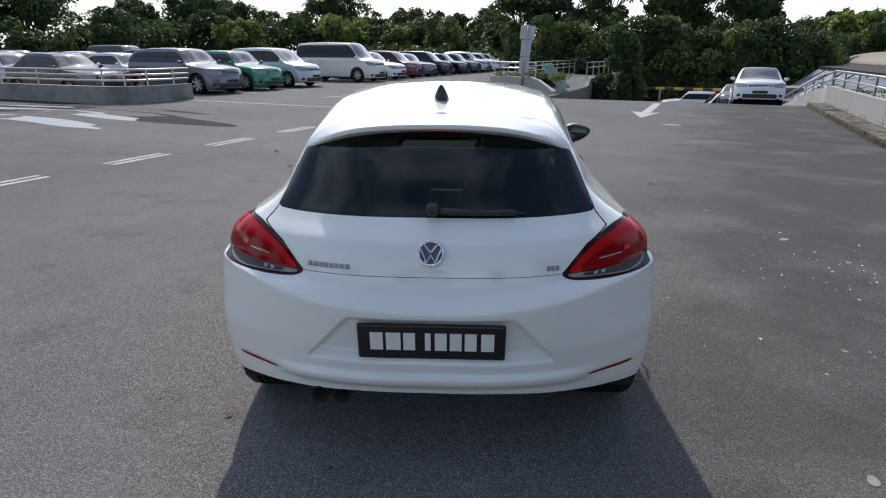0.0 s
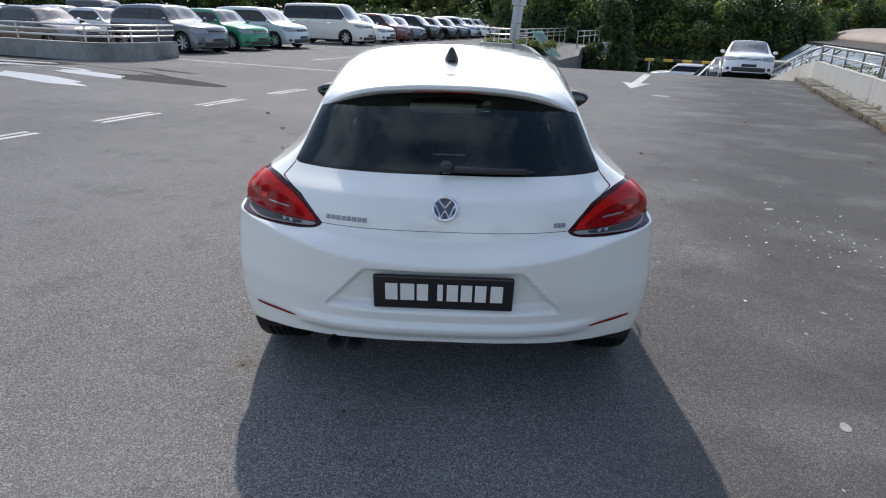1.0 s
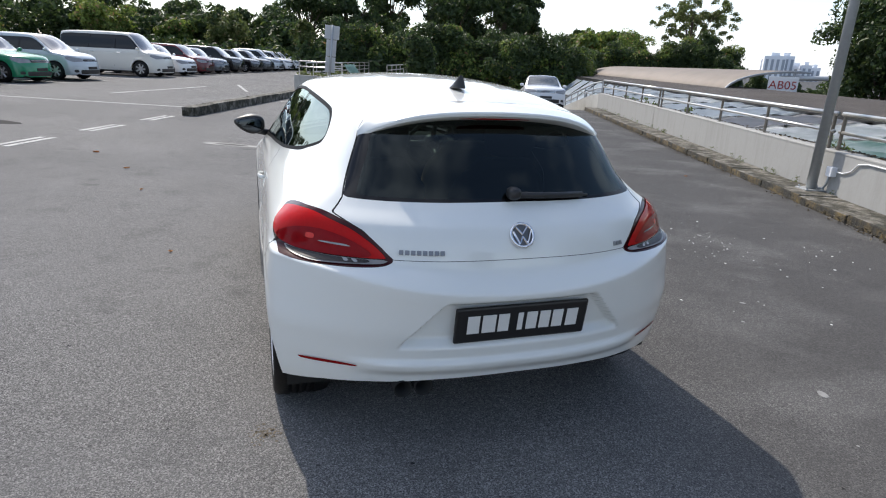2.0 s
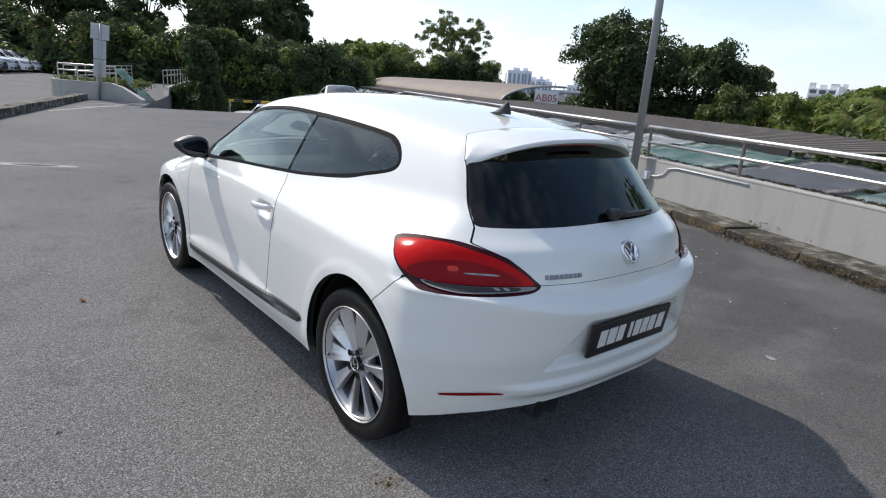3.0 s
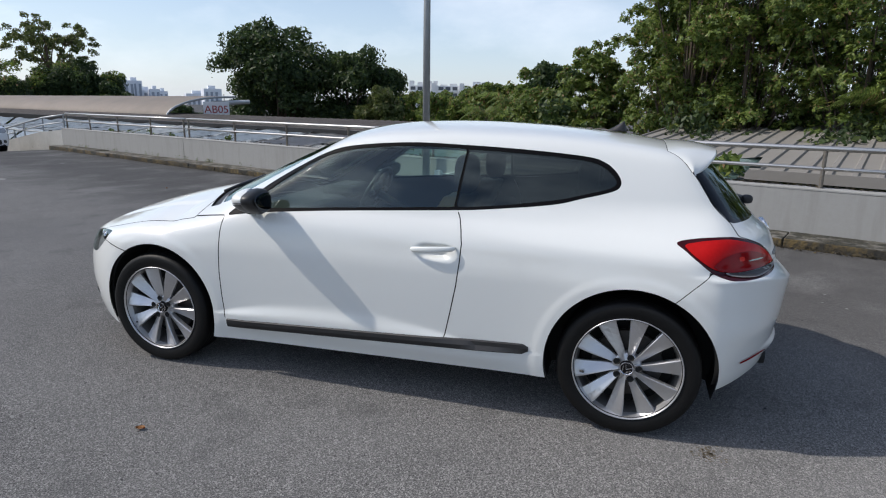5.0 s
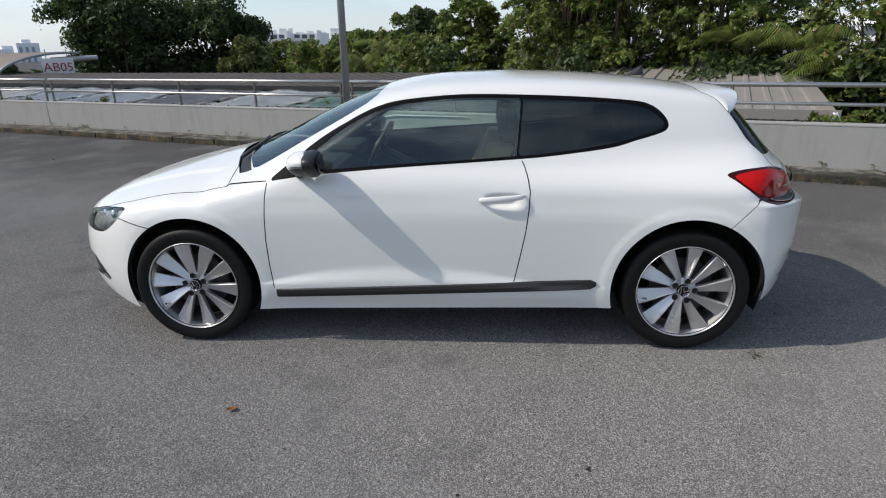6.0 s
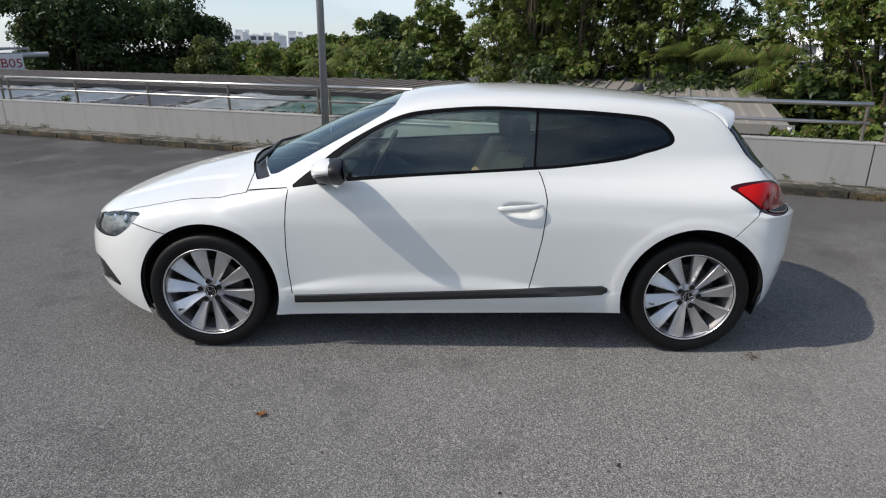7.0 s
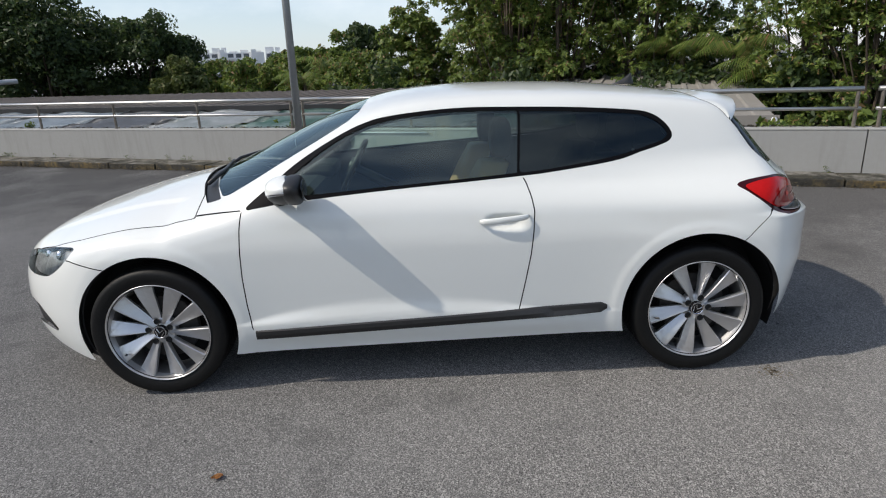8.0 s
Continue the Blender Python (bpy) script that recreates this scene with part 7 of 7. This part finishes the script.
# far row behind the parked cars, all in dark leaves for its back light
rng = np.random.default_rng(21)
for k, (heading, h) in enumerate(((-42.5, 9.5), (-38.5, 8.8), (-35.0, 8.6), (-28.3, 6.6), (-25.0, 8.8), (-21.5, 7.0), (-17.8, 5.9), (-15.3, 6.3), (-12.2, 8.4), (-8.6, 6.0), (-5.2, 6.3), (-1.8, 6.2), (1.6, 5.9), (4.6, 9.8), (8.2, 8.2), (12.0, 8.2))):
    far = 66 + rng.uniform(-4, 6)
    x, y = seen_at(heading, far, EYE0)
    tree(x, y, 0.0 if heading < 8 else LOW, h, h * rng.uniform(0.42, 0.54), 0.19, 9000, LEAF_DARK, 100 + k, "tall broad dark green tree behind the car park", 0.25, 30, 0.85, 0.26)
for k, (heading, far, h, w, mat) in enumerate(((-11.5, 58, 5.2, 2.9, LEAF_MID), (-2.5, 57, 5.0, 2.6, LEAF_PALE), (4.0, 52, 4.6, 1.3, LEAF_PALE), (-20, 58, 4.6, 2.6, LEAF_MID), (-6.5, 60, 4.4, 2.2, LEAF_MID), (-30, 57, 5.0, 2.6, LEAF_DARK))):
    x, y = seen_at(heading, far, EYE0)
    tree(x, y, 0.0, h, w, 0.18, 5000, mat, 140 + k, "smaller fresh green tree at the edge of the car park", 0.2, 18, 1.0, 0.13)
# tall trees behind the hedge
for k, (heading, far, h, w, low, mat) in enumerate(((8.5, 70, 14.5, 4.0, 0.25, LEAF_DARK), (12.5, 86, 17.0, 5.0, 0.35, LEAF_DARK), (16.0, 92, 17.5, 4.6, 0.45, LEAF_DARK), (19.5, 90, 18.0, 5.0, 0.2, LEAF_DARK), (17.4, 84, 15.5, 5.2, 0.22, LEAF_DARK), (22.3, 96, 17.0, 4.2, 0.3, LEAF_DARK), (23.4, 104, 19.0, 4.2, 0.12, LEAF_DARK), (24.5, 106, 17.0, 3.0, 0.15, LEAF_DARK),
                                            (29.5, 100, 9.6, 3.6, 0.3, LEAF_DARK), (33.0, 100, 9.4, 3.6, 0.3, LEAF_DARK))):
    x, y = seen_at(heading, far, EYE0)
    tree(x, y, LOW, h, w, 0.30, 10000, mat, 160 + k, "tall dark tree behind the overgrown bank", low, 24, 0.95, 0.26)


def hedge_bank():
    """The overgrown bank across the lower road."""
    rng = np.random.default_rng(5)
    bm = bmesh.new()
    grid = []
    def back(d):
        return 20.0 * float(softstep(d, 3.0, 10.0))

    def crest(d):
        return (6.0 - 1.3 * float(softstep(d, -1.0, 5.0)) + 1.5 * float(softstep(d, 13.0, 20.0)) + 0.055 * back(d)) * (0.92 + 0.07 * math.sin(0.7 * d) + 0.05 * math.sin(1.9 * d))

    for i in range(60):
        d = -16 + 41 * i / 59
        grid.append([bm.verts.new((d, 42.6 + back(d) + 0.4 * math.sin(0.8 * d) + 2.6 * t, LOW + 0.97 * t * crest(d))) for t in (0, 0.25, 0.5, 0.75, 1.0)])
    for a, b in zip(grid, grid[1:]):
        for k in range(4):
            bm.faces.new((a[k], a[k + 1], b[k + 1], b[k]))
    ob = part("bank", bm, EARTH)
    ob.matrix_world = DECK
    tagged(ob, "dark earth bank under creepers", "bank", kind="structure")
    blobs = []
    for _ in range(720):
        d = rng.uniform(-16, 25.0)
        t = rng.random() ** 0.8
        blobs.append((d, 42.2 + back(d) + 0.4 * math.sin(0.8 * d) + 2.4 * t + rng.uniform(-0.3, 0.3), LOW + 1.02 * t * crest(d), rng.uniform(0.35, 1.0)))
    for name, mat, share, count, words in (("hedge", LEAF_DARK, slice(0, 530), 120000, "dark green creepers and bushes over the bank"), ("hedge", LEAF_MID, slice(530, 720), 30000, "lighter green bushes on the bank")):
        v, f = clump_leaves(blobs[share], count, 0.15, rng, 0.9)
        ob = leaf_object(name, v, f, mat)
        ob.matrix_world = DECK
        tagged(ob, words, "hedge", kind="stuff")


hedge_bank()


def bushes(name, spots, count, size, material, seed, words, m=None):
    rng = np.random.default_rng(seed)
    blobs = []
    for x, y, z, r, h in spots:
        for _ in range(9):
            q = rng.normal(0, 0.45, 2) * r
            rr = r * rng.uniform(0.3, 0.55)
            blobs.append((x + q[0], y + q[1], z + rng.uniform(0.1, 1.0) * max(0.1, h - rr), rr))
    v, f = clump_leaves(blobs, count, size, rng, 0.95)
    ob = leaf_object(name, v, f, material)
    if m is not None:
        ob.matrix_world = m
    return tagged(ob, words, "bush", kind="stuff")


rng = np.random.default_rng(31)
spots = []
for heading in np.arange(-44, 10, 1.5):
    x, y = seen_at(heading, 62 + rng.uniform(-2, 2), EYE0)
    spots.append((x, y, 0.0, rng.uniform(2.2, 3.0), rng.uniform(2.8, 3.6) if -38 < heading < -32 else rng.uniform(3.4, 5.4)))
bushes("undergrowth", spots, 60000, 0.26, LEAF_DARK, 32, "dark undergrowth below the far trees")
bushes("undergrowth", [(d, 44 + rng.uniform(-1, 1), 0.0, 1.9, rng.uniform(1.4, 2.6)) for d in np.arange(-34, -11, 1.7)], 12000, 0.26, LEAF_DARK, 33, "low green bushes behind the railing", DECK)
bushes("bush", [(-7.2, 27.5, LOW + 0.8, 1.25, 4.3), (-6.6, 28.2, LOW + 0.8, 1.0, 3.2), (-7.4, 26.8, LOW + 0.6, 0.9, 2.4)], 12000, 0.12, LEAF_DARK, 34, "tall leafy bush growing beside the ramp", DECK)
bushes("bush", [(-11.2 + 0.4 * k, 20.6 + 0.9 * (k % 3), 0.5, 0.4, 0.24) for k in range(7)], 1800, 0.07, LEAF_PALE, 35, "low dry grass and weeds in the island bed", DECK)

# beyond the roofs
x, y = seen_at(57.2, 47)
tree(x, y, LOW, 9.6, 5.3, 0.17, 34000, LEAF_DARK, 201, "large round dark tree beyond the roofs", 0.08, 40, 0.85, 0.3)
x, y = seen_at(64.3, 46)
tree(x, y, LOW, 8.7, 4.5, 0.16, 28000, LEAF_DARK, 202, "round brownish-green tree beyond the roofs", 0.08, 34, 0.85, 0.26)
x, y = seen_at(40.6, 112)
tree(x, y, LOW, 16.4, 7.6, 0.24, 11000, LEAF_PALE, 203, "airy feathery tree above the hedge", 0.42, 130, 0.27, 0.3)
x, y = seen_at(33.0, 88)
tree(x, y, LOW, 9.6, 5.0, 0.40, 5200, LEAF_MID, 204, "spreading green tree above the hedge", 0.3, 26, 0.8, 0.3)
for k, (heading, far, h, w, mat) in enumerate(((29.5, 80, 8.0, 3.6, LEAF_DARK), (36.5, 76, 8.0, 4.0, LEAF_MID), (41.5, 74, 7.6, 3.4, LEAF_DARK), (44.0, 72, 5.6, 2.6, LEAF_DARK), (47.0, 70, 4.2, 2.0, LEAF_DARK), (25.5, 70, 8.5, 3.2, LEAF_DARK),
                                        (67.5, 60, 7.2, 2.2, LEAF_PALE), (69.5, 52, 5.2, 2.5, LEAF_MID), (72.0, 56, 5.5, 2.5, LEAF_MID), (75.0, 44, 5.3, 2.5, LEAF_MID), (77.5, 42, 5.8, 2.5, LEAF_MID), (80.5, 40, 6.2, 2.4, LEAF_MID), (82.8, 36, 6.8, 2.2, LEAF_DARK), (71.0, 40, 4.7, 2.2, LEAF_MID), (76.0, 36, 4.2, 2.1, LEAF_MID), (66.5, 42, 4.9, 2.2, LEAF_PALE), (62, 50, 4.2, 2.0, LEAF_DARK), (52.5, 60, 3.4, 2.2, LEAF_DARK), (49.5, 66, 3.6, 2.2, LEAF_DARK))):
    x, y = seen_at(heading, far)
    tree(x, y, LOW, h, w, 0.16, 9500, mat, 210 + k, "leafy green tree in the belt beyond the roofs", 0.1, 20, 1.0, 0.14)
# the near wall of trees
for k, (heading, far, h, w, count, mat) in enumerate(((84.0, 31, 4.9, 2.2, 9000, LEAF_MID), (89.5, 30, 6.9, 2.2, 16000, LEAF_MID), (96.0, 26, 10.5, 2.1, 26000, LEAF_MID), (98.0, 24, 12.5, 3.1, 32000, LEAF_MID), (103.0, 23.5, 12.5, 3.0, 32000, LEAF_MID), (109.5, 23.5, 12.0, 3.1, 32000, LEAF_MID),
                                                      (115.0, 25, 6.4, 2.1, 10000, LEAF_DARK), (121.5, 20, 8.6, 2.1, 17000, LEAF_MID), (127.0, 19.5, 10.0, 2.5, 20000, LEAF_MID), (134.0, 20, 10.5, 2.8, 11000, LEAF_MID), (100.0, 29, 12.5, 3.5, 7000, LEAF_DARK), (98.0, 31, 12, 3.3, 7000, LEAF_DARK), (108.0, 29, 11.5, 3.2, 6000, LEAF_DARK))):
    x, y = seen_at(heading, far, (-3.8, 0.0))
    tree(x, y, LOW, h, w, 0.072 if far < 27 else 0.10, int(count * 2.1), mat, 240 + k, "dense green tree in a row beyond the parapet", 0.04, 320, 0.36, 0.12, rosette=6, limbs=34)
bushes("undergrowth", [(*seen_at(h, 21 + rng.uniform(-1, 1.5), (-3.8, 0.0)), LOW, 1.5, rng.uniform(2.6, 4.4)) for h in np.arange(84, 136, 2.2)], 42000, 0.13, LEAF_DARK, 36, "dark undergrowth below the near trees")
bushes("bush", [(1.9 + 0.3 * math.sin(2.1 * k), -1.3 - 0.85 * k, LOW, 0.55, 2.95 + 0.28 * math.sin(1.7 * k)) for k in range(11)], 15000, 0.075, LEAF_MID, 37, "green shrub rising behind the parapet", DECK)


def palm(x, y, z0, h, seed, words):
    rng = np.random.default_rng(seed)
    base = thing("palm", pose(x, y, z0), words, "palm")
    bm = bmesh.new()
    tube(bm, (0, 0, 0), (0.1, 0, h), 0.12, 10, 0.08)
    part("trunk", bm, BARK, base)
    for k in range(16):
        a = rng.uniform(0, 6.28)
        up = rng.uniform(0.25, 1.2)
        length = rng.uniform(1.3, 1.9)
        verts, tris = [], []
        for j in range(26):
            t = j / 25
            p = np.array([math.cos(a) * length * t * math.cos(up * (1 - t)), math.sin(a) * length * t * math.cos(up * (1 - t)), h + length * (math.sin(up) * t - 0.75 * t * t)])
            for side in (-1, 1):
                out = np.array([-math.sin(a) * side, math.cos(a) * side, -0.55]) * 0.42 * math.sin(math.pi * (0.08 + 0.9 * t)) ** 0.7
                fwd = np.array([math.cos(a), math.sin(a), -0.5]) * 0.22
                n = len(verts)
                verts += [p, p + fwd * 0.22 + np.array([0, 0, 0.012]), p + out + fwd]
                tris.append((n, n + 1, n + 2))
        leaf_object("frond", np.array(verts), np.array(tris), LEAF_MID, base)
    return base


for heading, far, h in ((116.5, 20.5, 3.9), (119.0, 20, 3.4), (112.5, 22, 4.0), (81.5, 33, 4.0), (79.2, 34, 3.4)):
    x, y = seen_at(heading, far, (-3.8, 0.0))
    palm(x, y, LOW, h, int(heading * 7), "palm with arching fronds among the trees")
# small weeds along the parapet's outer edge
bushes("weeds", [(0.85, s, 0.3, 0.13, 0.45) for s in (11.0, 12.4, 13.2, 14.6, 3.0, 2.7, 8.6)], 900, 0.035, LEAF_MID, 38, "small weeds growing along the parapet", DECK)
bushes("moss", [(rng.uniform(0.40, 0.49), s, 0.075, rng.uniform(0.02, 0.05), 0.03) for s in rng.uniform(-6, 16, 60)], 2200, 0.010, LEAF_PALE, 39, "moss and weeds along the kerb joint", DECK)

# trees behind the camera, seen only in glass and paint
for k, (x, y, h) in enumerate(((-34, -14, 9), (-38, -4, 10), (-36, 6, 9), (-40, 16, 10), (-30, -24, 9), (-18, -36, 10), (-4, -40, 9), (10, -38, 10))):
    tree(x, y, 0.0, h, 4.2, 0.5, 2600, LEAF_DARK, 300 + k, "broad dark tree at the edge of the car park", 0.2, 18, 1.0, 0.25)


# ---- far buildings ----
def tower(x, y, w, dep, h, seed, turn=-40):
    rnd = random.Random(seed)
    base = thing("tower_block", pose(x, y, -40, 0, 0, turn), "high-rise tower in the distance, pale grey with haze in its colour", "building", "distant towers")
    bm = bmesh.new()
    box(bm, (-w / 2, -dep / 2, 0), (w / 2, dep / 2, h))
    box(bm, (-w / 5, -dep / 5, h), (w / 5, dep / 5, h + 4))
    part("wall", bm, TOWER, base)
    for k in range(int(w / 6)):
        xa = -w / 2 + 2 + 6 * k
        bm = bmesh.new()
        box(bm, (xa, -dep / 2 - 0.25, 8), (xa + 3, -dep / 2 + 0.3, h - 4))
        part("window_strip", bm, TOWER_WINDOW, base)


# window strips paled the same way, haze mixed into their colour
TOWER_WINDOW = surface("haze_toned_tower_window", (0.30, 0.34, 0.40), 0.5)
for k, (heading, far, w, h) in enumerate(((45.6, 880, 24, 66), (46.4, 900, 18, 67), (47.2, 920, 20, 56), (47.9, 900, 12, 57), (48.5, 940, 12, 55), (51.2, 900, 30, 52), (52.4, 860, 22, 58), (45.0, 900, 12, 62), (50.2, 940, 20, 44))):
    x, y = seen_at(heading, far)
    tower(x, y, w, 18, h, k)


def apartment(heading, far, w, storeys, seed):
    x, y = seen_at(heading, far, (-3.8, 0.0))
    rnd = random.Random(seed)
    zh = 3.0
    top = storeys * zh
    base = thing("apartment_block", pose(x, y, -9.5 - 0.003 * far, 0, 0, -heading), "white apartment block with balconies in the distance", "building", "distant apartments")
    bm = bmesh.new()
    box(bm, (-w / 2, 0, 0), (w / 2, 12, top))
    part("wall", bm, RENDER, base)
    x0 = -w / 2
    while x0 < w / 2 - 2:
        ww = rnd.uniform(2.0, 4.0)
        bm = bmesh.new()
        box(bm, (x0, 1.0, top), (x0 + ww, 6.0, top + rnd.uniform(0.6, 2.6)))
        part("roof_box", bm, RENDER, base)
        x0 += ww + rnd.uniform(0.6, 2.0)
    n = int(w / 3.4)
    for i in range(n):
        xa = -w / 2 + 0.6 + i * 3.4
        if i % 4 == 3:
            bm = bmesh.new()
            box(bm, (xa, -1.2, 0), (xa + 2.2, 0.0, top + 1.2))
            part("stair_shaft", bm, RENDER, base)
            continue
        for j in range(storeys):
            bm = bmesh.new()
            box(bm, (xa, -0.06, j * zh + 0.8), (xa + 2.4, 0.1, j * zh + 2.5))
            part("window", bm, DARK_WINDOW, base)
            if i % 2 == 0:
                bm = bmesh.new()
                box(bm, (xa - 0.2, -1.1, j * zh + 0.1), (xa + 2.6, 0.0, j * zh + 0.9))
                part("balcony", bm, RENDER, base)


apartment(73.0, 300, 30, 7, 1)
apartment(77.3, 310, 14, 7, 2)
apartment(121.0, 130, 22, 5, 3)
